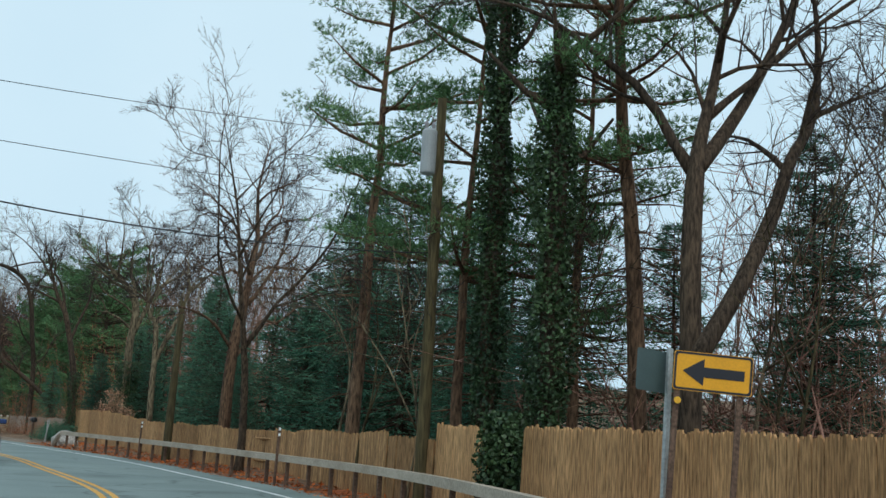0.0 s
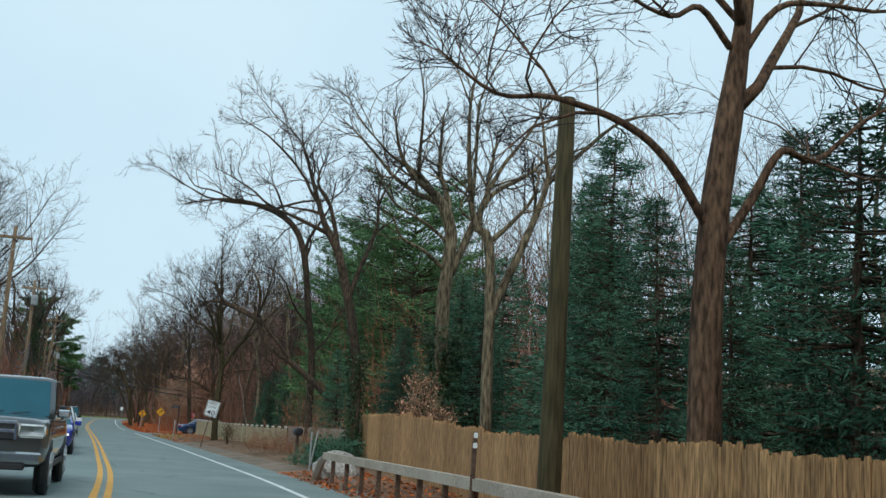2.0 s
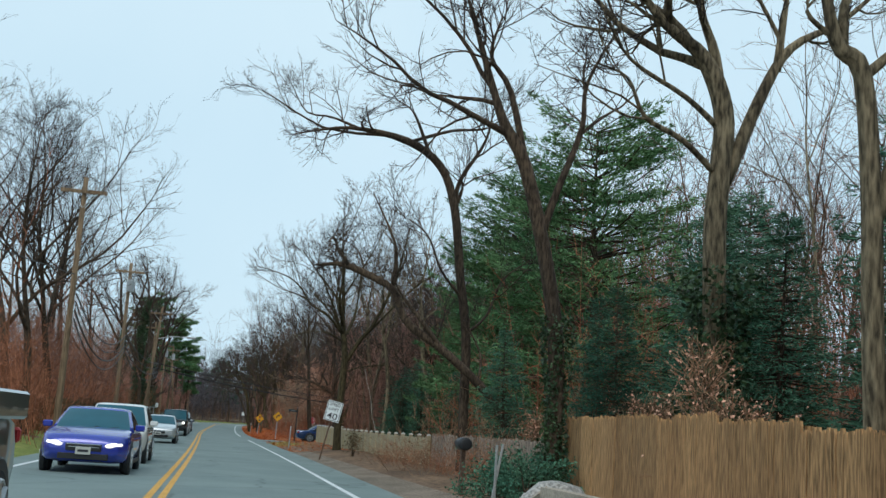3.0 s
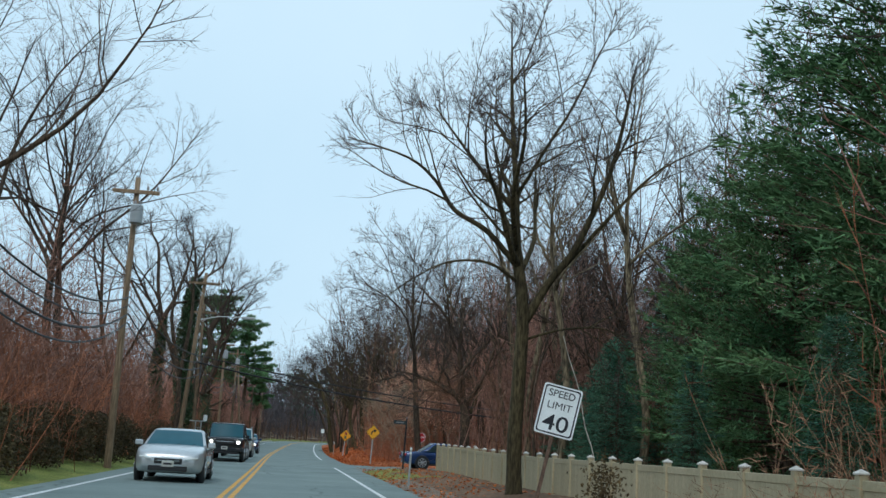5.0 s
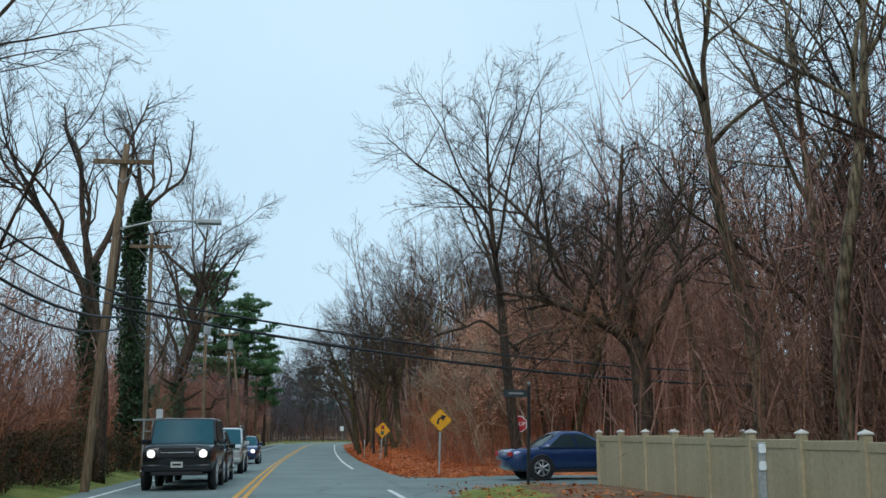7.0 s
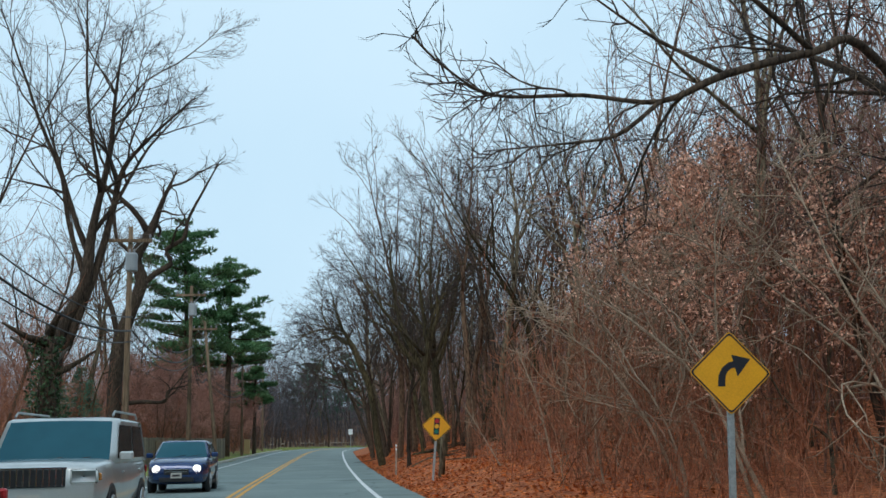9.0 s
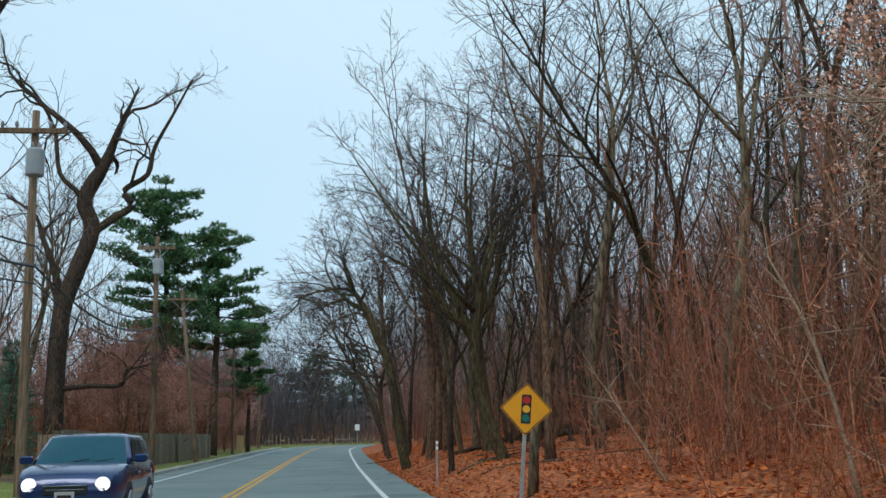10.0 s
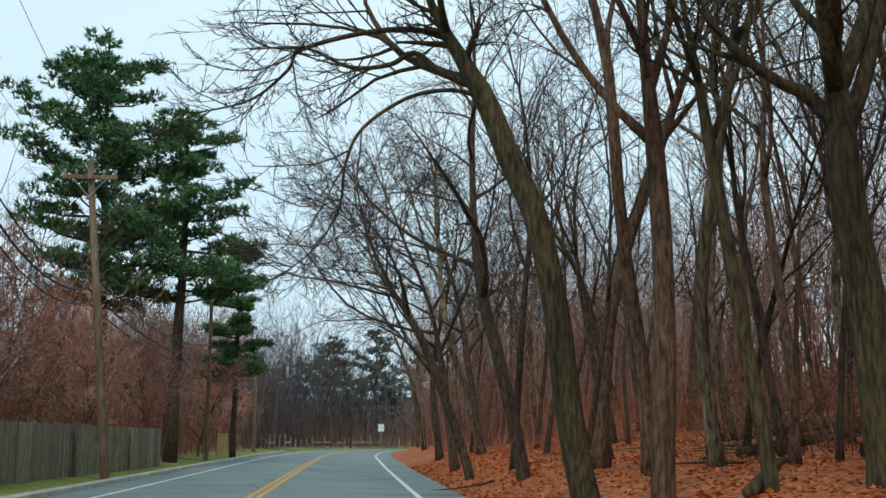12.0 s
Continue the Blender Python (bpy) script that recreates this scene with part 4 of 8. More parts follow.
gnarled = hero("gnarled dark tree hung with vines behind the vinyl fence", 8.6, 55.6, BARK, 0, seed=17, h=9, r=0.27, fork=0.45, leaders=4, limbs=6, spread=0.95, wander=0.2,
     path=[(-0.1, 0, -0.3), (-0.12, 0, 1.2), (-0.18, 0, 3.0), (-0.53, 0, 3.6), (-1.45, 0, 4.1), (-2.59, 0, 4.5), (-3.87, 0, 4.7)],
     stems=(([(-0.3, 0, 3.2), (-0.41, 0, 4.7), (-0.59, 0, 5.9), (-0.4, 0, 8.5)], 0.17), ([(-0.2, 0, 3.0), (0.8, 0, 5.0), (1.5, 0, 7.5)], 0.13)))
for k, (dx, z) in enumerate(((-2.1, 3.2), (-0.6, 3.6), (0.7, 3.4))):
    tagged(part("vine_tangle", thicket(460 + k, radius=0.9, h=2.3, stems=26, twigs=9, fine=3, thick=0.009, lean=0.8), DULL_SHADE, gnarled, "dark tangle of leafless vines"), kind="stuff").matrix_basis = Matrix.Translation((dx, 0, z))
hero("tall bare tree on the wooded bank", 12.5, 72.5, BARK, 150, seed=18, h=16, r=0.26, fork=0.36, leaders=7, limbs=6, spread=0.8, wander=0.13)
for i, (x, y, h) in enumerate(((13.6, 56.4, 12.5), (16.5, 69.0, 14), (13.2, 69.5, 12), (20.5, 71.0, 15), (11.2, 50.5, 11.5), (18.5, 54.0, 13.5), (16.0, 49.0, 12.5))):
    hero("tall dark bare tree in the wood behind the vinyl fence", x, y, BARK, 53 * i, seed=80 + i, h=h, r=0.2, fork=0.3, leaders=8, limbs=7, branches=6, twigs=6, spread=0.7, wander=0.14, group="woodland trees", sides=8)
hero("tall bare tree behind the vinyl fence", 14.0, 47.0, BARK, 250, seed=19, h=12.5, r=0.22, fork=0.3, leaders=7, limbs=6, spread=0.75)
hero("mossy tree leaning over the road from the wood", 4.54, 115.0, BARK_OLIVE, 0, seed=20, h=8.5, r=0.21, fork=0.72, leaders=2, limbs=8, branches=6, twigs=5, fat=1.2, spread=0.9, pull=(-0.5, -0.1, 0.0), droop=0.15,
     path=[(0.08, 0, -0.5), (-0.02, 0, 0.2), (-0.19, 0, 1.0), (-0.33, 0, 2.0), (-0.43, 0, 2.95), (-0.69, 0, 4.3), (-1.09, 0, 5.25), (-1.38, 0, 6.0), (-1.79, 0, 6.75), (-2.2, 0, 7.5), (-2.6, 0, 8.8)],
     stems=(([(-1.37, 0, 6.1), (-1.91, -0.1, 6.2), (-2.57, -0.3, 6.0), (-3.21, -0.4, 5.5), (-3.44, -0.5, 4.95), (-3.51, -0.5, 4.35), (-3.82, -0.5, 3.8), (-4.28, -0.5, 3.4)], 0.035),
            ([(-1.5, 0, 6.25), (-2.08, 0.1, 6.55), (-2.45, 0.2, 6.85), (-2.82, 0.2, 6.65), (-3.39, 0.2, 6.6), (-4.04, 0.3, 6.9), (-4.85, 0.3, 6.85)], 0.055),
            ([(-1.91, 0, 7.0), (-2.45, 0.3, 7.25), (-3.23, 0.4, 7.2), (-4.12, 0.4, 6.9), (-4.28, 0.4, 6.6), (-4.82, 0.5, 6.15), (-5.68, 0.5, 5.9)], 0.05)))
hero("straight furrowed trunk at the edge of the wood", 5.46, 114.7, BARK_RED, 0, seed=21, h=15, r=0.175, fork=0.55, leaders=6, limbs=5, spread=0.6,
     path=[(0, 0, -0.3), (0.01, 0, 0.5), (0.09, 0, 2.0), (0.11, 0, 3.7), (0.04, 0, 5.3), (-0.07, 0, 7.0), (-0.1, 0, 10.0), (0.1, 0, 15.0)])
hero("straight reddish trunk deeper in the wood", 6.7, 123.0, BARK_RED, 40, seed=42, h=17, r=0.17, fork=0.5, leaders=6, limbs=5, spread=0.6)
hero("thin tree leaning over the leafy bank", 6.5, 113.6, BARK_OLIVE, 0, seed=43, h=10, r=0.11, fork=0.55, leaders=4, limbs=5, spread=0.6, path=[(0.05, 0, -0.3), (0.0, 0, 0.5), (-0.21, 0, 1.9), (-0.49, 0, 4.0), (-0.73, 0, 5.7), (-0.92, 0, 6.9), (-1.4, 0, 10.0)])
hero("forked mossy tree at the edge of the wood", 6.0, 102.4, BARK_OLIVE, 0, seed=22, h=10, r=0.2, fork=0.55, leaders=3, limbs=5, branches=5, twigs=5, spread=0.8, pull=(-0.2, 0, 0.0), droop=0.15, wander=0.15,
     path=[(0.35, 0, -0.4), (0.23, 0, 0.1), (-0.15, 0, 1.1), (-0.45, 0, 2.2), (-0.55, 0, 3.2), (-0.45, 0, 4.2), (-0.35, 0, 5.0), (-0.58, 0, 6.4), (-0.67, 0, 8.0), (-0.5, 0, 11.0)],
     stems=(([(-0.52, 0, 3.4), (-1.1, 0, 4.2), (-1.78, -0.1, 5.0), (-2.31, -0.2, 5.5), (-3.3, -0.3, 6.0)], 0.10), ([(-0.5, 0, 3.5), (-1.14, 0.2, 4.9), (-1.57, 0.3, 6.1), (-1.8, 0.3, 7.7), (-1.9, 0.4, 9.5)], 0.13),
            ([(-0.48, 0, 3.6), (-0.11, 0.2, 5.3), (0.11, 0.3, 6.0), (0.12, 0.3, 7.4), (0.5, 0.4, 9.5)], 0.11), ([(-0.5, 0, 3.1), (-0.89, -0.4, 3.8), (-1.42, -0.6, 4.3), (-2.1, -0.8, 4.8)], 0.06)))
hero("twin-stemmed tree with reddish bark on the leafy bank", 8.0, 106.6, BARK_RED, 0, seed=23, h=14, r=0.17, fork=0.5, leaders=5, limbs=5, spread=0.55,
     path=[(0, 0, -0.3), (0.04, 0, 0.6), (0.15, 0, 2.0), (0.23, 0, 3.6), (0.68, 0, 6.5), (0.55, 0, 9.5), (0.6, 0, 14.0)],
     stems=(([(0.1, 0, -0.2), (0.29, 0, 0.0), (0.76, 0, 0.8), (0.86, 0, 1.6), (0.81, 0, 3.6), (0.77, 0, 6.0), (1.1, 0, 9.0), (1.3, 0, 12.0)], 0.13),))
hero("leaning dark tree at the edge of the wood", 4.95, 104.0, BARK, 0, seed=24, h=9, r=0.09, fork=0.4, leaders=5, limbs=4, spread=0.6, lean=(-0.07, 0))
hero("thick mossy tree on the leafy bank", 7.1, 112.2, BARK_OLIVE, 0, seed=25, h=13, r=0.26, fork=0.5, leaders=5, limbs=6, spread=0.75, wander=0.13,
     path=[(0.3, 0, -0.3), (0.24, 0, 0.9), (0.15, 0, 2.1), (0.02, 0, 3.2), (-0.05, 0, 4.6), (-0.1, 0, 6.0), (-0.2, 0, 9.0), (0.1, 0, 13.0)],
     stems=(([(-0.03, 0, 4.3), (-0.45, 0, 4.75), (-0.78, 0, 4.9), (-1.26, 0, 5.25), (-1.66, 0, 5.8), (-2.0, 0, 7.2)], 0.10), ([(-0.05, 0, 4.8), (0.6, 0.2, 6.2), (1.0, 0.3, 8.0), (1.6, 0.3, 10.0)], 0.12)))
hero("dark tree leaning from the edge of the wood", 4.91, 131.5, BARK, 0, seed=26, h=10, r=0.15, fork=0.5, leaders=6, limbs=6, spread=0.9, pull=(-0.4, -0.1, 0), droop=0.35,
     path=[(0.15, 0, -0.3), (0.0, 0, 0.6), (-0.72, 0, 2.7), (-1.39, 0, 4.3), (-2.06, 0, 5.4), (-2.9, 0, 7.2), (-3.4, 0, 9.5)])
hero("dark tree arching over the road from the wood", 5.41, 125.4, BARK, 0, seed=36, h=12, r=0.18, fork=0.42, leaders=6, limbs=6, fat=1.1, spread=0.9, pull=(-0.4, 0, 0), droop=0.4,
     path=[(0.1, 0, -0.3), (0.0, 0, 0.6), (-0.52, 0, 3.0), (-0.98, 0, 5.0), (-1.1, 0, 7.8), (-1.02, 0, 10.0), (-1.2, 0, 12.5)])
hero("dark tree arching over the road from the wood", 7.0, 143.0, BARK, 0, seed=37, h=13, r=0.17, fork=0.35, leaders=7, limbs=6, spread=0.85, lean=(-0.08, 0), pull=(-0.4, 0, 0), droop=0.4)
hero("dark tree arching over the road from the wood", 5.4, 138.0, BARK, 0, seed=45, fat=1.4, h=13, r=0.16, fork=0.3, leaders=9, limbs=7, spread=1.0, lean=(-0.13, 0), pull=(-0.6, 0, 0), droop=0.2)
hero("dark tree arching over the road from the wood", 6.0, 149.0, BARK, 0, seed=46, fat=1.4, h=14, r=0.17, fork=0.3, leaders=9, limbs=7, spread=1.0, lean=(-0.12, 0), pull=(-0.55, 0, 0), droop=0.2)
hero("tall dark tree with fine twigs beside the oncoming lane", -7.4, 92.0, BARK, 0, seed=27, h=14.5, r=0.22, fork=0.5, leaders=6, limbs=7, twigs=7, spread=0.6,
     path=[(0.3, 0, -0.3), (0.4, 0, 2.6), (0.56, 0, 4.8), (1.18, 0, 6.2), (1.37, 0, 8.0), (1.81, 0, 10.4), (1.93, 0, 12.3), (2.14, 0, 14.4)],
     stems=(([(0.7, 0, 4.2), (1.5, 0.2, 6.8), (1.9, 0.3, 8.6), (2.2, 0.3, 10.0), (2.95, 0.3, 11.0), (4.35, 0.3, 12.4)], 0.14), ([(1.2, 0, 6.4), (0.6, 0.2, 8.2), (0.2, 0.3, 10.2), (-0.6, 0.3, 12.4)], 0.09)))
hero("wide-crowned bare tree behind the leaning pole", -7.2, 66.0, BARK, 0, seed=44, h=12, r=0.15, fork=0.5, leaders=4, limbs=7, spread=0.7, wander=0.15,
     path=[(0.95, 0, -0.3), (0.98, 0, 3.4), (0.4, 0, 5.6), (-0.36, 0, 7.3), (-1.54, 0, 9.2), (-2.45, 0, 10.9), (-2.9, 0, 12.6)],
     stems=(([(0.83, 0, 4.6), (0.17, 0.2, 7.5), (0.18, 0.3, 9.2), (-0.77, 0.3, 11.8)], 0.12), ([(0.9, 0, 4.2), (1.3, -0.2, 7.6), (1.3, -0.3, 10.2), (2.1, -0.3, 12.4)], 0.12)))
hero("gnarled dead tree with twisted limbs behind the board fence", -9.3, 119.1, BARK, 0, seed=28, h=16, r=0.42, fork=0.72, leaders=2, limbs=5, branches=5, twigs=3, fine=1, spread=0.8, wander=0.28,
     path=[(-0.5, 0, -0.3), (-0.52, 0, 1.4), (-0.53, 0, 3.6), (-0.38, 0, 6.6), (0.13, 0, 8.3), (0.75, 0, 10.2), (0.39, 0, 11.5), (1.23, 0, 13.2), (1.79, 0, 14.8), (2.55, 0, 16.6)],
     stems=(([(0.7, 0, 10.0), (1.54, 0.2, 10.7), (2.32, 0.3, 11.3), (2.0, 0.3, 12.0), (2.99, 0.2, 12.7), (3.26, 0.2, 13.9), (4.05, 0.2, 15.5), (4.85, 0.2, 17.1)], 0.19),
            ([(-0.35, 0, 6.6), (-0.8, 0, 8.6), (-1.3, 0.1, 9.8), (-1.72, 0.2, 10.9), (-2.92, 0.2, 11.7)], 0.17), ([(0.6, 0, 9.9), (0.25, -0.2, 11.6), (-0.62, -0.3, 12.6), (-0.94, -0.3, 14.6), (-1.96, -0.3, 16.4), (-2.94, -0.3, 16.9)], 0.14),
            ([(-0.4, 0, 3.4), (1.0, -0.1, 3.5), (2.2, -0.2, 3.5), (2.4, -0.2, 4.1), (3.56, -0.2, 4.4)], 0.13)))
hero("tall forked bare tree on the verge", -8.6, 60.0, BARK, 70, seed=29, h=15, r=0.22, fork=0.25, leaders=7, limbs=6, spread=0.62)
hero("tall dark bare tree deep in the verge", -12.8, 61.0, BARK, 20, seed=39, h=20, r=0.27, fork=0.4, leaders=7, limbs=6, spread=0.5)
hero("tall dark bare tree deep in the verge", -11.4, 58.0, BARK, 140, seed=40, h=19, r=0.22, fork=0.45, leaders=6, limbs=6, spread=0.5)
hero("tall dark bare tree on the wooded verge", -9.0, 37.5, BARK, 110, seed=30, h=17, r=0.22, fork=0.35, leaders=7, limbs=6, spread=0.55)
hero("tall dark bare tree on the wooded verge", -10.6, 33.0, BARK, 0, seed=31, h=18, r=0.28, fork=0.3, leaders=7, limbs=6, spread=0.7)
hero("bare verge tree behind the utility pole", -8.2, 24.0, BARK, 180, seed=32, h=15, r=0.2, fork=0.3, leaders=7, limbs=6, spread=0.7)
hero("olive-barked tree forking in three behind the stockade fence", 2.0, -50.8, BARK, 0, seed=33, h=12, r=0.2, fork=0.46, leaders=4, limbs=5, spread=0.7, wander=0.14,
     path=[(0, 0, -0.3), (0.05, 0, 2.0), (0.0, 0, 4.2), (0.1, 0, 6.0), (0.5, 0, 7.5), (0.8, 0, 9.1), (1.2, 0, 12.0)],
     stems=(([(0.08, 0, 5.8), (0.85, 0, 6.7), (1.7, 0, 7.9), (2.7, 0, 9.7), (3.3, 0, 11.5)], 0.14), ([(-0.1, -0.2, 2.6), (0.7, -0.4, 3.9), (1.5, -0.4, 5.2), (2.0, -0.4, 6.3), (2.6, -0.4, 7.2), (2.75, -0.4, 8.5), (2.6, -0.4, 9.6)], 0.16),
            ([(2.6, -0.4, 7.2), (3.6, -0.4, 7.7), (4.8, -0.4, 8.3)], 0.06)))
hero("bent bare tree behind the stockade fence", 5.2, -53.0, BARK, 0, seed=34, h=11, r=0.09, fork=0.25, leaders=5, limbs=5, spread=0.6, lean=(0.1, -0.1))
for i, (x, y, h) in enumerate(((3.6, -51.6, 8.0), (4.4, -50.2, 9.0), (5.6, -49.5, 8.5), (6.4, -52.0, 9.5), (2.9, -49.8, 7.0), (7.4, -50.5, 10.0), (1.2, -47.9, 6.5), (0.9, -44.5, 6.0), (1.5, -41.5, 6.5), (3.4, -37.0, 7.5))):
    hero("slender bare young tree behind the stockade fence", x, y, BARK_GREY if i % 2 else BARK_OLIVE, 37 * i, seed=60 + i, h=h, r=0.045, fork=0.3, leaders=5, limbs=4, branches=4, twigs=4, fine=1, spread=0.5, wander=0.14, sides=6, group="young trees")

ob = plant("bare_tree", "bare tree stretching a long low limb over the road", "tree", bare_tree(35, h=15, r=0.2, fork=0.42, leaders=6, limbs=6, fine=2, spread=0.7), (BARK, TWIG), ("trunk", "crown"), at_ground(7.9, 68.4))
low, low_twigs = bare_tree(51, h=2.6, r=0.052, fork=0.4, leaders=3, limbs=4, branches=3, twigs=3, fine=1, spread=0.8, wander=0.16, sides=8, pull=(-0.5, -0.1, 0),
                           path=[(0, 0, 4.35), (-1.3, -0.6, 5.3), (-2.0, -0.9, 5.1), (-3.0, -1.0, 4.8), (-3.7, -1.0, 4.5), (-4.5, -1.0, 4.55), (-5.4, -1.1, 4.5), (-5.9, -1.2, 4.75), (-6.2, -1.2, 5.05)],
                           stems=(([(-3.7, -1.0, 4.5), (-4.2, -1.2, 4.1), (-4.7, -1.4, 3.95), (-5.6, -1.6, 3.8)], 0.025), ([(-2.0, -0.9, 5.1), (-3.0, -1.3, 5.65), (-4.3, -1.6, 6.2), (-5.3, -1.9, 6.45)], 0.032),
                                  ([(-3.0, -1.0, 4.8), (-3.7, -0.5, 5.45), (-4.6, -0.2, 6.3)], 0.025)))
part("limb", low, BARK, ob, smooth=True)
tagged(part("spray", low_twigs, TWIG, ob), kind="stuff")

# a dead tree that leans out of the shrubs with a snapped stub and a second stem
dead = hero("dead leaning tree with a snapped stub among the brush", 8.9, 7.9, BARK, 0, category="dead tree", name="dead_tree", seed=48, h=4, r=0.14, fork=0.86, leaders=1, limbs=5, branches=4, twigs=3, fine=1, spread=0.8, wander=0.22,
     path=[(0.3, -0.1, -0.3), (-0.85, 0.0, 1.86), (-1.58, 0.05, 2.72), (-2.86, 0.1, 3.74), (-3.85, 0.1, 4.36), (-4.23, 0.15, 5.0), (-4.46, 0.1, 5.42), (-5.29, 0.2, 5.82), (-6.03, 0.3, 6.05), (-6.9, 0.4, 5.95)],
     stems=(([(-2.8, 0.1, 3.7), (-3.45, -0.1, 4.42), (-4.18, -0.15, 5.22), (-4.56, -0.1, 5.92)], 0.08), ([(-4.43, 0.1, 5.38), (-4.4, 0.05, 6.47), (-4.65, 0.0, 7.19), (-5.27, -0.1, 8.28)], 0.075),
            ([(-1.6, 0.05, 2.72), (-1.5, 0.3, 3.6), (-1.9, 0.4, 4.5), (-1.7, 0.5, 5.2)], 0.04), ([(-5.3, 0.2, 5.82), (-5.6, 0.1, 6.5), (-6.3, 0.2, 6.9)], 0.03)))

# --- the wood: a few kinds of tree, copied
rngw = np.random.RandomState(5)
kinds = []
for i in range(5):
    ob = plant("bare_tree", "slender leafless woodland tree", "tree", bare_tree(100 + i, h=13.5 + 1.0 * i, r=0.095 + 0.03 * (i % 3), fork=0.36 + 0.06 * (i % 3), leaders=6 + i % 2, limbs=5, branches=4,
               twigs=4, fine=1, spread=0.5 + 0.08 * (i % 3), wander=0.13, sides=7, reach=0.7), ((BARK, BARK_OLIVE, BARK_GREY, BARK, BARK_RED)[i], (TWIG, WOOD_TWIG)[i % 2]), ("trunk", "crown"),
               at_ground(*((9.5, 120.0), (12.0, 96.0), (11.5, 128.0), (9.0, 142.0), (13.0, 104.5))[i], 50 * i), "woodland trees")
    kinds.append(ob)
thin = []
for i in range(5):
    w, tw = bare_tree(200 + i, h=14 + i, r=0.09, fork=0.34, leaders=5, limbs=3, branches=3, twigs=3, fine=1, spread=0.6, wander=0.15, sides=5, reach=0.8)
    nw = len(w.f)
    w.grid_faces(np.concatenate(tw.v), np.zeros((0, 3), int))
    w.f += [tuple(q + w.n - tw.n for q in f) for f in tw.f]
    me = w.mesh("far_woods")
    me.materials.append((BARK, BARK_GREY, BARK_OLIVE, BARK, BARK_RED)[i])
    me.materials.append(WOOD_TWIG)
    me.polygons.foreach_set("material_index", [0] * nw + [1] * len(tw.f))
    thin.append(me)


def sow(rng, box, count, gap, taken, keep):
    """Random places at least gap apart."""
    out = []
    tries = 0
    while len(out) < count and tries < count * 40:
        tries += 1
        x, y = rng.uniform(box[0], box[1]), rng.uniform(box[2], box[3])
        if not keep(x, y):
            continue
        if all((x - a) ** 2 + (y - b) ** 2 > gap * gap for a, b in taken):
            taken.append((x, y))
            out.append((x, y))
    return out


taken = [(4.5, 115), (5.5, 114.7), (6.5, 113.6), (6.7, 123), (6, 102.4), (8, 106.6), (4.95, 104), (7.1, 112.2), (4.9, 131.5), (5.4, 125.4), (9.5, 120), (12, 96), (11.5, 128), (9, 142), (13, 104.5), (12.5, 72.5), (14, 47), (13.6, 56.4), (16.5, 69), (13.2, 69.5), (20.5, 71), (11.2, 50.5), (18.5, 54), (16, 49), (8.6, 55.5), (6.5, 79.3), (4.6, 91)]


def off(x, y):
    return float(offset(np.array([x]), np.array([y]))[0])


near_places = sow(rngw, (4.5, 21, 70, 205), 98, 1.8, taken, lambda x, y: off(x, y) > (6.3 if y > 97 else 11.5) and off(x, y) < 17 and abs(y - side_road_y(x)) > 5)
near_places += sow(rngw, (9.5, 24, 36, 70), 26, 2.2, taken, lambda x, y: off(x, y) > 10 and abs(y - side_road_y(x)) > 5)
near_places += sow(rngw, (-17, -7.5, 118, 200), 16, 2.2, taken, lambda x, y: off(x, y) < -8.2 and not (147 < y < 160 and x > -12))
near_places += [(8.6, 117.6), (9.7, 114.6), (10.6, 118.6), (9.2, 121.2), (11.6, 121.6), (8.1, 119.8), (10.2, 111.0), (12.2, 115.5), (9.4, 96.5), (11.2, 93.5), (12.8, 99.0), (10.6, 101.5), (14.2, 95.5), (8.9, 92.0)]
for i, (x, y) in enumerate(near_places):
    pick = rngw.randint(5), rngw.uniform(0, 360), rngw.uniform(0.6, 1.15), rngw.normal(0, 3)
    if not (88 < y < 112 and x < 14 and i % 2 and i < 130):
        put_copy(kinds[pick[0]], x, y, *pick[1:])
far_places = sow(rngw, (12, 48, 55, 245), 170, 2.6, taken, lambda x, y: off(x, y) > 15 and abs(y - side_road_y(x)) > 4.5)
far_places += sow(rngw, (10, 36, 106, 152), 66, 1.8, taken, lambda x, y: off(x, y) > 12)
far_places += sow(rngw, (12, 46, 6, 58), 130, 2.1, taken, lambda x, y: x > 15.5)
far_places += sow(rngw, (-34, -8.5, 16, 235), 85, 3.0, taken, lambda x, y: off(x, y) < -8.6 and not (144 < y < 176 and x > -13))
far_places += sow(rngw, (-26, 40, 205, 272), 90, 2.2, taken, lambda x, y: abs(off(x, y)) > 5.6)
far_places += sow(rngw, (13, 35, -62, 6), 26, 3.4, taken, lambda x, y: off(x, y) > 15)
for x, y in far_places:
    ob = new("far_woods", thin[rngw.randint(5)])
    sc = rngw.uniform(0.7, 1.1)
    ob.matrix_basis = Matrix.Translation((x, y, gz(x, y) - 0.1)) @ pose(0, 0, 0, rngw.normal(0, 2.5), 0, rngw.uniform(0, 360)) @ Matrix.Scale(sc, 4)
    tagged(ob, "leafless trees deep in the wood", "woods", "far woods", "stuff")

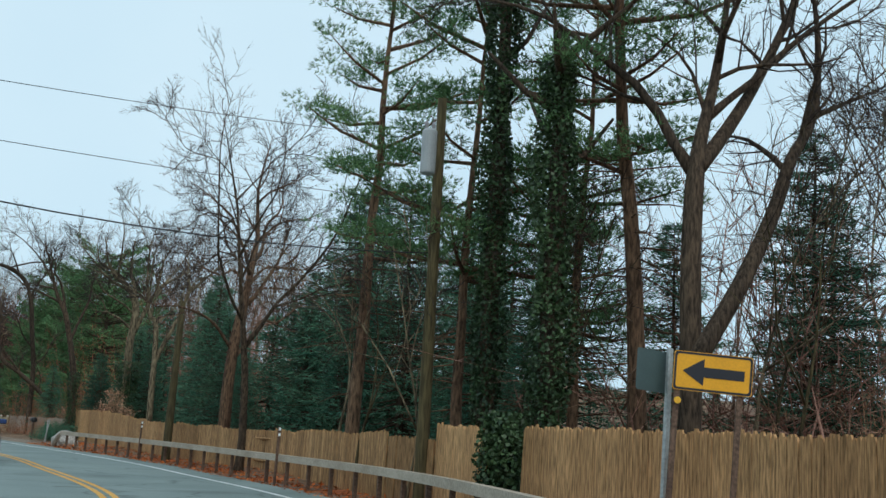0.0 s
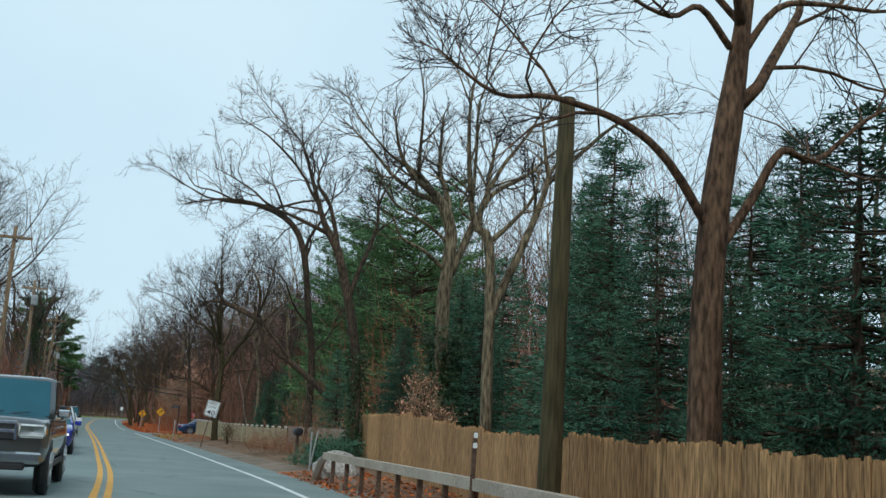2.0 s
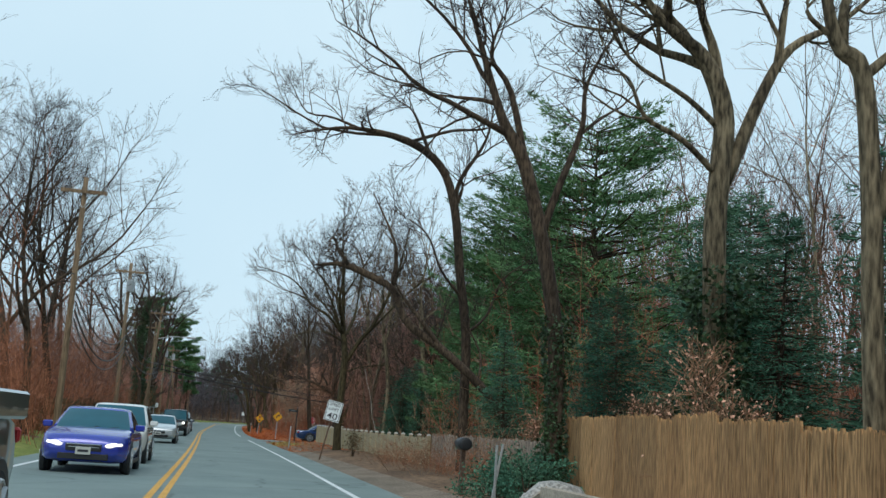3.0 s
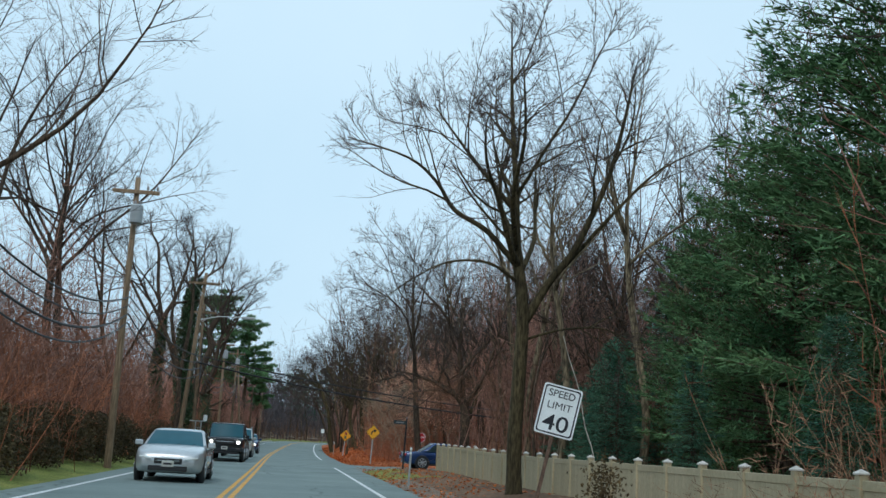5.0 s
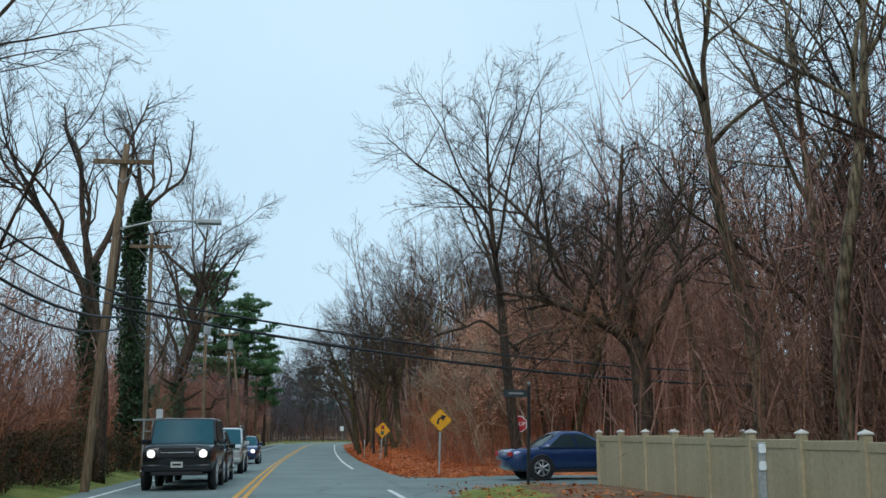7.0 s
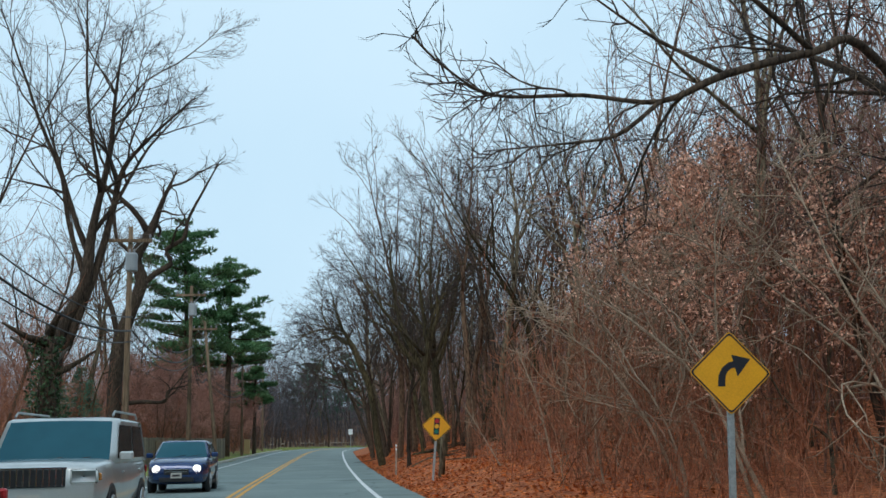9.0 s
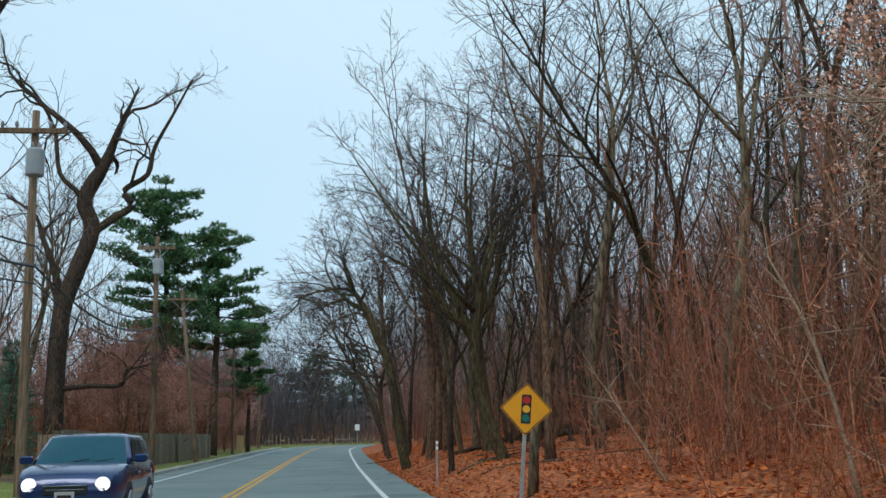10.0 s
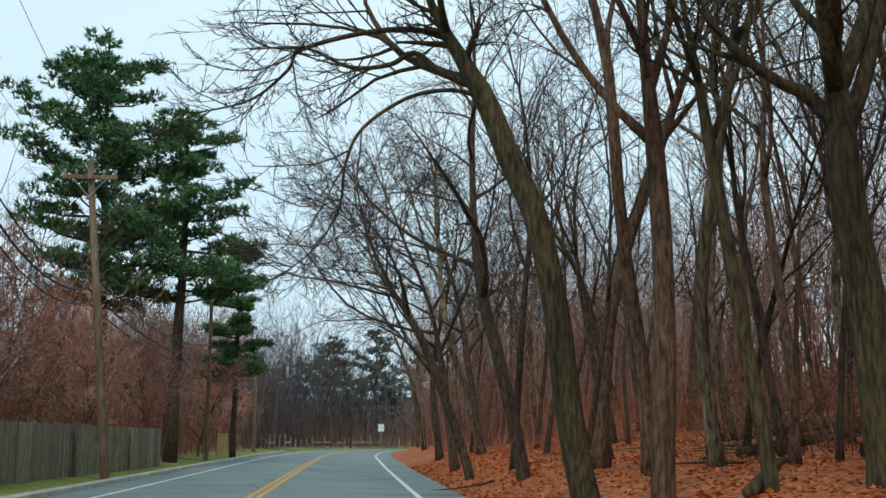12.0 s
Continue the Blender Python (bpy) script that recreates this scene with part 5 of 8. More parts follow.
# --- evergreens
spruces = []
for i, (x, y, h) in enumerate(((8.9, -15.8, 10.5), (7.6, -33.5, 9.5), (9.2, -23.5, 6.8), (12.5, -33.0, 9.0))):
    fine = i < 2
    spruces.append(plant("spruce", "dense dark green spruce behind the stockade fence", "evergreen tree", conifer(300 + i, h=h, r=0.14, base=0.0, rad=2.9 if fine else 3.1, power=0.6, whorl=0.27 if fine else 0.33, per=11 if fine else 10, inner=0.3,
                   tuft=11 if fine else 9, step=0.22 if fine else 0.24, length=0.2 if fine else 0.23, width=0.018 if fine else 0.022, flat=0.3), (BARK, NEEDLE), ("trunk", "crown"), at_ground(x, y, 60 * i, 0.78 if i == 0 else 1.0), "evergreens"))
for x, y, sc, k in ((5.6, -40.5, 0.62, 1), (10.5, -38.5, 0.9, 1), (10.8, -29.0, 0.72, 0), (6.9, -28.5, 0.55, 0), (12.8, -21.0, 0.85, 3), (7.6, -20.0, 0.6, 1), (6.6, -24.0, 0.42, 1),
                    (11.0, -10.0, 1.0, 2), (14.0, -15.5, 1.0, 3), (9.0, -4.5, 0.6, 0), (8.3, -1.0, 0.5, 1), (10.6, -1.5, 1.0, 2), (7.7, 6.5, 0.45, 1), (9.8, -12.5, 0.75, 0), (8.6, -8.0, 0.55, 1),
                    (10.7, 44.5, 0.45, 0), (12.5, 45.0, 0.6, 3), (9.4, 33.5, 0.42, 1), (22.0, -39.0, 1.1, 3), (14.0, -4.0, 1.0, 3), (9.8, -19.5, 0.9, 2), (16.5, -25.0, 1.2, 3), (17.0, -12.0, 1.1, 2),
                    (13.0, 1.5, 0.9, 3), (9.8, 4.0, 0.5, 0), (12.0, 41.5, 0.8, 2), (10.2, 37.5, 0.5, 1), (15.5, 45.5, 0.9, 3), (9.4, 27.5, 0.35, 0), (9.6, 21.0, 0.4, 1), (-11.5, 119.0, 0.55, 1), (-9.9, 113.0, 0.42, 0), (-10.6, 108.5, 0.5, 1), (7.7, -30.2, 1.0, 1), (10.5, -26.5, 1.05, 0), (6.4, -32.0, 0.5, 1), (8.9, -35.5, 0.8, 0), (8.5, -48.5, 0.8, 0), (10.5, -51.0, 0.9, 1), (6.6, -46.2, 0.65, 1), (5.2, -43.0, 0.45, 0), (11.2, 40.0, 0.7, 2)):
    c = put_copy(spruces[k], x, y, rngw.uniform(0, 360), sc)
    if y > 0:
        tagged(c, "young dark green spruce among the brush")

pines = []
for i, (x, y, h, rad, b) in enumerate(((12.3, 12.0, 12.4, 5.0, 0.05), (13.0, 23.0, 12.5, 5.0, 0.08))):
    pines.append(plant("white_pine", "broad green white pine behind the fence", "evergreen tree", conifer(320 + i, h=h, r=0.22, base=b, rad=rad, power=0.27, pitch=0.08, whorl=0.34, per=10, step=0.18,
                 tuft=15, length=0.27, width=0.026, plates=0.2, inner=0.35, flat=0.2), (BARK, NEEDLE_PINE), ("trunk", "crown"), at_ground(x, y, 0), "evergreens"))
put_copy(pines[1], 13.2, 30.5, 120, 0.78)
put_copy(pines[0], 14.5, 38.5, 200, 0.68)
put_copy(pines[0], 18.5, 30.0, 300, 0.8)
for i, (x, y, h, rad, b, tiers) in enumerate(((-9.3, 151.4, 19.8, 4.3, 0.36, 12), (-6.3, 152.4, 16.9, 3.3, 0.42, 8), (-4.5, 166.4, 12.9, 1.9, 0.34, 8))):
    plant("white_pine", "tall white pine with tiered green plates of needles", "evergreen tree", pine(340 + i, h=h, r=0.3 if i < 2 else 0.18, base=b, rad=rad, tiers=tiers, per=5 if i == 0 else 4, clumps=5, tufts=40, length=0.32,
          width=0.045, flat=0.42, lean=(0.03, 0) if i == 1 else (0, 0)), (BARK, NEEDLE_PINE), ("trunk", "crown"), at_ground(x, y, 40 * i), "evergreens")
for x, y, h, b, red in ((2.6, -39.2, 14, 0.42, 1), (3.0, -48.9, 14, 0.46, 1), (2.2, -44.2, 12, 0.34, 0), (4.6, -45.0, 12, 0.3, 0)):
    plant("pine", "pine with a bare reddish trunk behind the stockade fence", "evergreen tree", pine(int(360 - y), h=h, r=0.17 if red else 0.12, base=b, rad=2.7, tiers=7, per=4, clumps=6, tufts=52, length=0.15,
          width=0.0105, dead=30, lean=(-0.1, 0) if y < -48 else (0.03, 0)), (BARK_RED, NEEDLE_PINE), ("trunk", "crown"), at_ground(x, y, 0), "evergreens")
far_pines = [plant("white_pine", "dark distant pine at the bend of the road", "evergreen tree", pine(380 + i, h=13 + 2 * i, r=0.2, base=0.2 + 0.1 * i, rad=3.4, tiers=7, per=4, clumps=4, tufts=9, length=0.6, width=0.11),
             (BARK, NEEDLE), ("trunk", "crown"), at_ground((2.0, 8.0)[i], (262.0, 255.0)[i], 0), "evergreens") for i in range(2)]
for x, y in ((-6, 256), (-2, 262), (6, 266), (10, 262), (15, 268), (20, 272), (-12, 250), (-9, 262), (26, 270), (1, 275), (12, 278), (34, 276), (-16, 240), (4, 258), (-20, 252), (18, 262), (30, 268), (0, 268), (-14, 268)):
    put_copy(far_pines[rngw.randint(2)], x, y, rngw.uniform(0, 360), rngw.uniform(0.5, 0.95))


# --- ivy
def ivy_on(x, y, z0, z1, r, count, seed, lean=(0, 0), size=0.07):
    rng = np.random.RandomState(seed)
    mb = Mesh()
    z = rng.uniform(z0, z1, count)
    a = rng.uniform(0, 6.28, count)
    rr = r * (1 + 0.25 * np.sin(z * 2.1 + seed) + 0.2 * np.sin(a * 3 + z)) * rng.uniform(0.75, 1.25, count)
    c = np.stack([rr * np.cos(a) + lean[0] * z, rr * np.sin(a) + lean[1] * z, z], 1)
    leaves(mb, c, rng, size, slim=0.8)
    return mb


def ivy_tree(x, y, h, r, seed, count=3800, leaf=0.048):
    ob = thing("ivy_covered_tree", "tree trunk thickly covered in dark green ivy", "tree", at_ground(x, y, 0), "ivy trees")
    tr = Mesh()
    tube(tr, [(0, 0, -0.3), (0.05, 0, h * 0.5), (0.1, 0.05, h)], [r, r * 0.8, r * 0.45], 8)
    for k in range(5):
        a = k * 1.3
        tube(tr, [(0.08, 0, h * (0.7 + 0.06 * k)), (0.6 * math.cos(a), 0.6 * math.sin(a), h * (0.74 + 0.06 * k)), (1.3 * math.cos(a), 1.3 * math.sin(a), h * (0.84 + 0.05 * k))], [r * 0.4, r * 0.25, 0.03], 5)
    part("trunk", tr, BARK, ob, smooth=True)
    part("ivy", ivy_on(x, y, 0, h * 0.93, r + 0.05, count, seed, size=leaf), IVY, ob)


ivy_tree(1.35, -46.3, 12.5, 0.2, 1, 13000, 0.042)
ivy_tree(0.85, -48.7, 8.5, 0.25, 2, 11000, 0.042)


def ivy_along(pts, r0, r1, count, seed, size):
    """Ivy that wraps a stem in uneven lumps and thins out towards its top."""
    rng = np.random.RandomState(seed)
    mb = Mesh()
    p = smooth_path(pts)
    f = rng.uniform(0, 1, count) ** 1.15
    c = np.stack([np.interp(f, np.linspace(0, 1, len(p)), p[:, k]) for k in range(3)], 1)
    a = rng.uniform(0, 6.28, count)
    r = (r0 + (r1 - r0) * f) * (1 + 0.28 * np.sin(c[:, 2] * 1.7 + seed) * np.sin(a + seed) + 0.22 * np.sin(a * 3 + c[:, 2] * 2.3)) * rng.uniform(0.55, 1.22, count)
    leaves(mb, c + np.stack([r * np.cos(a), r * np.sin(a), rng.normal(0, 0.15, count)], 1), rng, size, slim=0.8)
    return mb


ivy_right = [(0.25, 0, -0.3), (0.2, 0, 2.6), (0.0, 0, 5.6), (-0.06, 0, 8.8), (0.1, 0, 10.4), (0.25, 0, 11.3)]
ob = hero("tall tree thickly wrapped in dark green ivy, bare limbs above", -7.1, 77.0, BARK, 0, name="ivy_covered_tree", group="ivy trees", seed=49, h=5.5, r=0.19, fork=0.56, leaders=3, limbs=6, branches=5, twigs=4, fine=1, spread=0.8, wander=0.2,
     path=ivy_right + [(0.1, 0, 12.2), (-0.05, 0, 13.4), (-0.45, 0.1, 14.3), (-0.9, 0.1, 15.4)],
     stems=(([(0.1, 0, 10.2), (0.45, 0, 11.1), (1.2, 0, 11.9), (1.9, 0, 12.5), (2.2, 0.1, 13.6), (2.3, 0.1, 15.2)], 0.1), ([(1.2, 0, 11.9), (1.4, 0.2, 13.0), (1.1, 0.2, 14.4)], 0.06), ([(0.0, 0, 8.6), (0.6, 0.2, 9.6), (1.5, 0.3, 10.2)], 0.05)))
part("ivy", ivy_along(ivy_right, 0.62, 0.3, 17000, 3, 0.07), IVY, ob)
ivy_left = [(0, 0, -0.3), (0.0, 0, 3.0), (-0.03, 0, 6.3), (0.05, 0, 8.3)]
ob = hero("forked bare tree with dark ivy round its trunk", -8.8, 76.6, BARK, 0, name="ivy_covered_tree", group="ivy trees", seed=50, h=7, r=0.19, fork=0.5, leaders=3, limbs=6, branches=5, twigs=4, fine=1, spread=0.75, wander=0.2,
     path=ivy_left + [(0.76, 0, 10.0), (1.43, 0, 12.6), (1.5, 0, 14.2), (1.0, 0, 16.0)],
     stems=(([(0.05, 0, 8.2), (-0.45, 0, 10.4), (-0.7, 0.1, 13.1), (-1.26, 0.1, 14.2), (-1.5, 0.2, 15.6)], 0.14), ([(0.0, 0, 6.9), (-1.16, 0.1, 8.9), (-2.68, 0.2, 11.4), (-3.96, 0.2, 13.0), (-4.4, 0.2, 14.6)], 0.12)))
part("ivy", ivy_along(ivy_left, 0.42, 0.24, 6500, 8, 0.07), IVY, ob)
ivy_tree(-6.3, 87.8, 4.6, 0.35, 4, 2200)
solid("ivy", ivy_on(0, 0, 0.0, 4.2, 0.5, 4500, 5, size=0.05), IVY, "dark ivy climbing round the foot of a grey tree", "ivy", at_ground(7.5, -7.8, 0))
solid("ivy", ivy_on(0, 0, 0.0, 3.6, 0.24, 2600, 7, (-0.03, 0), 0.04), IVY, "dark ivy climbing a bare trunk", "ivy", at_ground(6.0, -4.0, 0))
solid("ivy", ivy_on(0, 0, -0.2, 1.75, 0.27, 4200, 6, size=0.045), IVY, "bushy ivy hanging over a gap in the stockade fence", "ivy", at_ground(-0.02, -48.7, 0))

# --- undergrowth
brush_kinds = [thicket(400 + i, radius=1.9, h=2.9 + 0.6 * (i % 3), stems=24, twigs=8, fine=2) for i in range(4)]
brush_mesh = [b.mesh("underbrush") for b in brush_kinds]
tan_mesh = [thicket(420 + i, radius=1.3, h=2.4, stems=22, twigs=7, fine=4, thick=0.01, lean=0.45).mesh("tan_brush") for i in range(2)]
dull_shade_mesh = [me.copy() for me in brush_mesh]
for me in brush_mesh:
    me.materials.append(BRUSH)
for me in dull_shade_mesh:
    me.materials.append(DULL_SHADE)
for me in tan_mesh:
    me.materials.append(TAN_BRUSH)


def clump(me, x, y, turn, sx, sz, label, category="undergrowth"):
    ob = new("underbrush", me)
    ob.matrix_basis = Matrix.Translation((x, y, gz(x, y) - 0.08)) @ pose(0, 0, 0, 0, 0, turn) @ Matrix.Diagonal((sx, sx, sz, 1))
    return tagged(ob, label, category, "undergrowth", "stuff")


rb = np.random.RandomState(9)
RED_LABEL = "tangled red-brown leafless undergrowth"
DULL_LABEL = "tangled dull brown leafless undergrowth, partly darkened for shade"
for y in np.arange(76, 212, 2.7):
    for s in (8.6, 12.0, 16.5, 23.0):
        if (y > 92 and s < 10 and rb.uniform() < 0.55) or (97 < y < 136 and s < 14):
            continue
        x = float(np.interp(y, LINE[:, 1], LINE[:, 0])) + s + rb.normal(0, 0.8)
        clump((brush_mesh if y < 180 else dull_shade_mesh)[rb.randint(4)], x, y + rb.normal(0, 0.6), rb.uniform(0, 360), rb.uniform(0.8, 1.25), rb.uniform(0.6, 1.3) * (1.55 if y < 97 else 0.6), RED_LABEL if y < 180 else DULL_LABEL)
for y in np.arange(66.5, 94, 2.0):
    if abs(y - side_road_y(6.6)) > 5:
        clump(brush_mesh[rb.randint(4)], 6.9 + rb.normal(0, 0.5), y, rb.uniform(0, 360), 0.7, rb.uniform(0.35, 0.6), RED_LABEL)
# from y = 40 darker brush carries the shade inside the dense wood
for y in np.arange(12, 64, 3.0):
    for x in (11.0, 14.5, 18.0, 22.5, 27.0):
        if abs(y - side_road_y(x)) < 5 or (x < 16 and y < 40):
            continue
        clump((dull_shade_mesh if y > 40 else brush_mesh)[rb.randint(4)], x + rb.normal(0, 0.8), y + rb.normal(0, 0.6), rb.uniform(0, 360), rb.uniform(0.9, 1.4), rb.uniform(0.9, 1.9) * (1 if y > 40 else 1.3), "tangled dull brown leafless undergrowth, partly darkened for shade" if y > 40 else RED_LABEL)
for y in np.arange(14, 112, 2.6):
    for x in (-8.6, -11.8, -16.5):
        if 96 < y and x > -9:
            continue
        clump(brush_mesh[rb.randint(4)], x + rb.normal(0, 0.5), y + rb.normal(0, 0.6), rb.uniform(0, 360), rb.uniform(0.8, 1.2), rb.uniform(0.9, 1.5), RED_LABEL)
for y in np.arange(112, 235, 3.0):
    for s in (-9.5, -13.5, -19.0):
        if s > -10 and rb.uniform() < 0.35:
            continue
        x = float(np.interp(y, LINE[:, 1], LINE[:, 0])) + s + rb.normal(0, 0.9)
        clump((brush_mesh if rb.uniform() < 0.6 and y < 180 else dull_shade_mesh)[rb.randint(4)], x, y, rb.uniform(0, 360), rb.uniform(0.8, 1.4), rb.uniform(0.4, 1.9), RED_LABEL)
for x, y, sx, sz in ((-10.0, 131.0, 1.5, 2.3), (-8.4, 137.5, 1.3, 1.9), (-9.2, 146.0, 1.6, 2.4), (-8.0, 152.0, 1.2, 1.5), (-9.0, 162.0, 1.5, 2.2), (-11.5, 139.0, 1.5, 2.6), (-8.6, 120.5, 1.0, 1.2), (-12.0, 124.0, 1.5, 2.1), (-7.5, 170.0, 1.3, 1.8), (-8.0, 182.0, 1.4, 2.2)):
    clump(brush_mesh[rb.randint(4)], x, y, rb.uniform(0, 360), sx, sz, "tall reddish leafless shrub beside the road", "shrub")
for y in np.arange(236, 258, 5.0):
    for x in np.arange(-20, 36, 4.5):
        if abs(off(x, y)) > 6:
            clump(dull_shade_mesh[rb.randint(4)], x + rb.normal(0, 0.8), y, rb.uniform(0, 360), 1.4, rb.uniform(0.8, 1.6), DULL_LABEL)
for y in np.arange(0.5, 18, 1.3):
    clump(brush_mesh[rb.randint(4)], 6.3 + rb.normal(0, 0.25), y, rb.uniform(0, 360), 0.42, rb.uniform(0.2, 0.36), RED_LABEL)
for x, y, sx, sz in ((4.2, -53.5, 1.0, 1.2), (5.5, -56.0, 1.1, 1.4), (6.5, -51.5, 1.1, 1.3), (3.4, -57.5, 0.9, 1.1), (5.9, 5.0, 0.9, 0.55), (6.1, 8.5, 1.0, 0.45), (6.0, 12.0, 0.9, 0.5), (5.8, 15.5, 0.8, 0.45), (6.6, 2.0, 0.9, 0.9), (9.0, 20.0, 1.1, 1.3), (8.6, 17.0, 1.0, 1.2), (7.0, 79.0, 1.2, 1.7),
                     (7.8, 82.5, 1.3, 2.0), (-8.6, 136.0, 1.3, 2.2), (-9.2, 142.0, 1.5, 2.4), (-8.8, 106.0, 1.0, 1.5), (8.2, 77.0, 1.0, 1.3), (9.5, 85.5, 1.4, 2.2), (10.5, 80.0, 1.3, 2.2), (7.6, 88.5, 1.1, 1.6), (7.4, -2.5, 0.7, 0.8)):
    clump(tan_mesh[rb.randint(2)], x, y, rb.uniform(0, 360), sx, sz, "tan leafless shrub with arching stems", "shrub")

ro = np.random.RandomState(77)
for y in np.arange(5, 19, 3.0):
    for x in (10.0, 12.5):
        clump(brush_mesh[ro.randint(4)], x + ro.normal(0, 0.6), y + ro.normal(0, 0.6), ro.uniform(0, 360), ro.uniform(0.9, 1.2), ro.uniform(1.2, 2.0), RED_LABEL)

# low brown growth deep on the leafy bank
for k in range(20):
    clump(dull_shade_mesh[ro.randint(4)], 9.6 + 7.0 * ro.uniform(), 103 + 30 * ro.uniform(), ro.uniform(0, 360), ro.uniform(0.9, 1.3), ro.uniform(0.5, 0.85), DULL_LABEL)

# shrubs with rusty leaves behind the end of the stockade fence
for i, (x, y, h) in enumerate(((6.6, -10.6, 2.7), (7.4, -4.6, 2.3), (8.4, -1.6, 2.6), (7.6, 2.4, 2.0))):
    w, tw = bare_tree(540 + i, h=h, r=0.035, fork=0.12, leaders=7, limbs=5, branches=4, twigs=3, fine=0, spread=0.6, sides=5)
    lv = Mesh()
    pts = np.concatenate(tw.v)
    rl = np.random.RandomState(i + 60)
    pick = pts[(pts[:, 2] > h * 0.15)]
    leaves(lv, pick[rl.randint(0, len(pick), 650)] + rl.normal(0, 0.05, (650, 3)), rl, 0.034)
    ob = thing("shrub", "tall shrub holding rusty withered leaves behind the fence", "shrub", at_ground(x, y, 50 * i), "rusty shrubs")
    part("trunk", w, BARK_GREY, ob, smooth=True)
    tagged(part("crown", tw, TAN_BRUSH, ob), kind="stuff")
    tagged(part("foliage", lv, DEAD_LEAF, ob), kind="stuff")

# young growth that fills the depth of the wood
haze_mesh = [thicket(440 + i, radius=3.0, h=8.5 + i, stems=24, twigs=11, fine=3, thick=0.03, lean=0.16).mesh("far_woods") for i in range(3)]
for me in haze_mesh:
    me.materials.append(HAZE)


# copies for y > 200, with distance haze put into their grey colour
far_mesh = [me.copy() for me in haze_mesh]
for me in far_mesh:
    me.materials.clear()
    me.materials.append(HAZED_FAR_TWIGS)


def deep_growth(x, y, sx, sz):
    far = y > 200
    ob = clump((far_mesh if far else haze_mesh)[rb.randint(3)], x, y, rb.uniform(0, 360), sx, sz, "dense leafless growth at the bend, greyed for distance haze" if far else "dense purple-brown young growth deep in the wood", "woods")
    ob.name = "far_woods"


for y in np.arange(20, 236, 5.0):
    for s in ((21.0, 28.0, 36.0) if y > 74 else (25.0, 33.0)):
        x = float(np.interp(y, LINE[:, 1], LINE[:, 0])) + s + rb.normal(0, 1.2)
        if abs(y - side_road_y(x)) > 5:
            deep_growth(x, y + rb.normal(0, 1.5), rb.uniform(0.9, 1.3), rb.uniform(1.0, 1.55))
for y in np.arange(70, 150, 4.5):
    x = float(np.interp(y, LINE[:, 1], LINE[:, 0])) + 15 + rb.normal(0, 1.0)
    if y < 98:
        deep_growth(x, y, rb.uniform(0.8, 1.1), rb.uniform(1.0, 1.5))
    else:
        clump(brush_mesh[rb.randint(4)], x, y, rb.uniform(0, 360), rb.uniform(0.9, 1.3), rb.uniform(0.5, 0.8), RED_LABEL)
    if y < 98:
        deep_growth(x + 4.5, y + 2, 1.1, rb.uniform(1.3, 1.7))
for y in np.arange(24, 236, 6.5):
    for s in (-15.0, -22.0):
        x = float(np.interp(y, LINE[:, 1], LINE[:, 0])) + s + rb.normal(0, 1.2)
        deep_growth(x, y + rb.normal(0, 1.5), rb.uniform(0.9, 1.3), rb.uniform(0.6, 1.1) if y < 120 else rb.uniform(0.7, 1.2))
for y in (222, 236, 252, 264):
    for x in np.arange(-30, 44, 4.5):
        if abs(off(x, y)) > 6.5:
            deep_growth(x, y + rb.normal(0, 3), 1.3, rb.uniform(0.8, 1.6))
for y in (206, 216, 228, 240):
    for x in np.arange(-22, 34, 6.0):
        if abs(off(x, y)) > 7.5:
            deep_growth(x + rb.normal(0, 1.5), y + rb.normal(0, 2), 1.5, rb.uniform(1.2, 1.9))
for y in np.arange(10, 64, 3.4):
    ob = clump(brush_mesh[rb.randint(4)], -10.2 + rb.normal(0, 0.8), y, rb.uniform(0, 360), rb.uniform(1.0, 1.4), rb.uniform(1.5, 2.3), RED_LABEL)
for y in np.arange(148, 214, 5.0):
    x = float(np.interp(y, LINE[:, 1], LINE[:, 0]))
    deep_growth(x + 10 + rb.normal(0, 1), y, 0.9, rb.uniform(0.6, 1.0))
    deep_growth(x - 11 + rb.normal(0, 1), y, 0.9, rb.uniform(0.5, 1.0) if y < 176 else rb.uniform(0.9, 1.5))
for x, y, z in ((9, -55, 0.4), (12, -58, 0.5), (11, -51, 0.45), (16, -52, 0.6), (7.5, -57.5, 0.35), (18, -46, 0.7), (15, -7, 0.6), (18, 0, 0.8), (14, 8, 0.6), (17, 15, 0.8), (6.5, -47.5, 0.45), (9, -48.5, 0.6), (11.5, -46, 0.7), (8, -51.5, 0.55), (13, -43, 0.8), (5.2, -49.5, 0.35), (16, 22, 1.2), (17, 30, 1.3), (18, 37, 1.4), (17.5, 43, 1.2), (20, 49, 1.1), (22, 41, 1.6), (24, 33, 1.5), (14, 19, 0.8), (11.5, 50, 0.95), (13.5, 53, 1.05), (15.5, 50, 1.1), (14, 57, 1.0), (12, 47.5, 0.8), (17, 54, 1.2), (10.4, 53.5, 0.7), (13, 45, 0.9), (-11, 45, 0.9), (-12, 52, 1.0), (-10.5, 38, 0.8), (-13, 66, 1.1), (-11.5, 74, 0.9), (-10.5, 57, 0.7)):
    deep_growth(x, y, 1.0, z)

for y in np.arange(38, 68, 2.8):
    deep_growth(-9.8 + rb.normal(0, 0.4), y, 0.75, rb.uniform(0.5, 0.72))

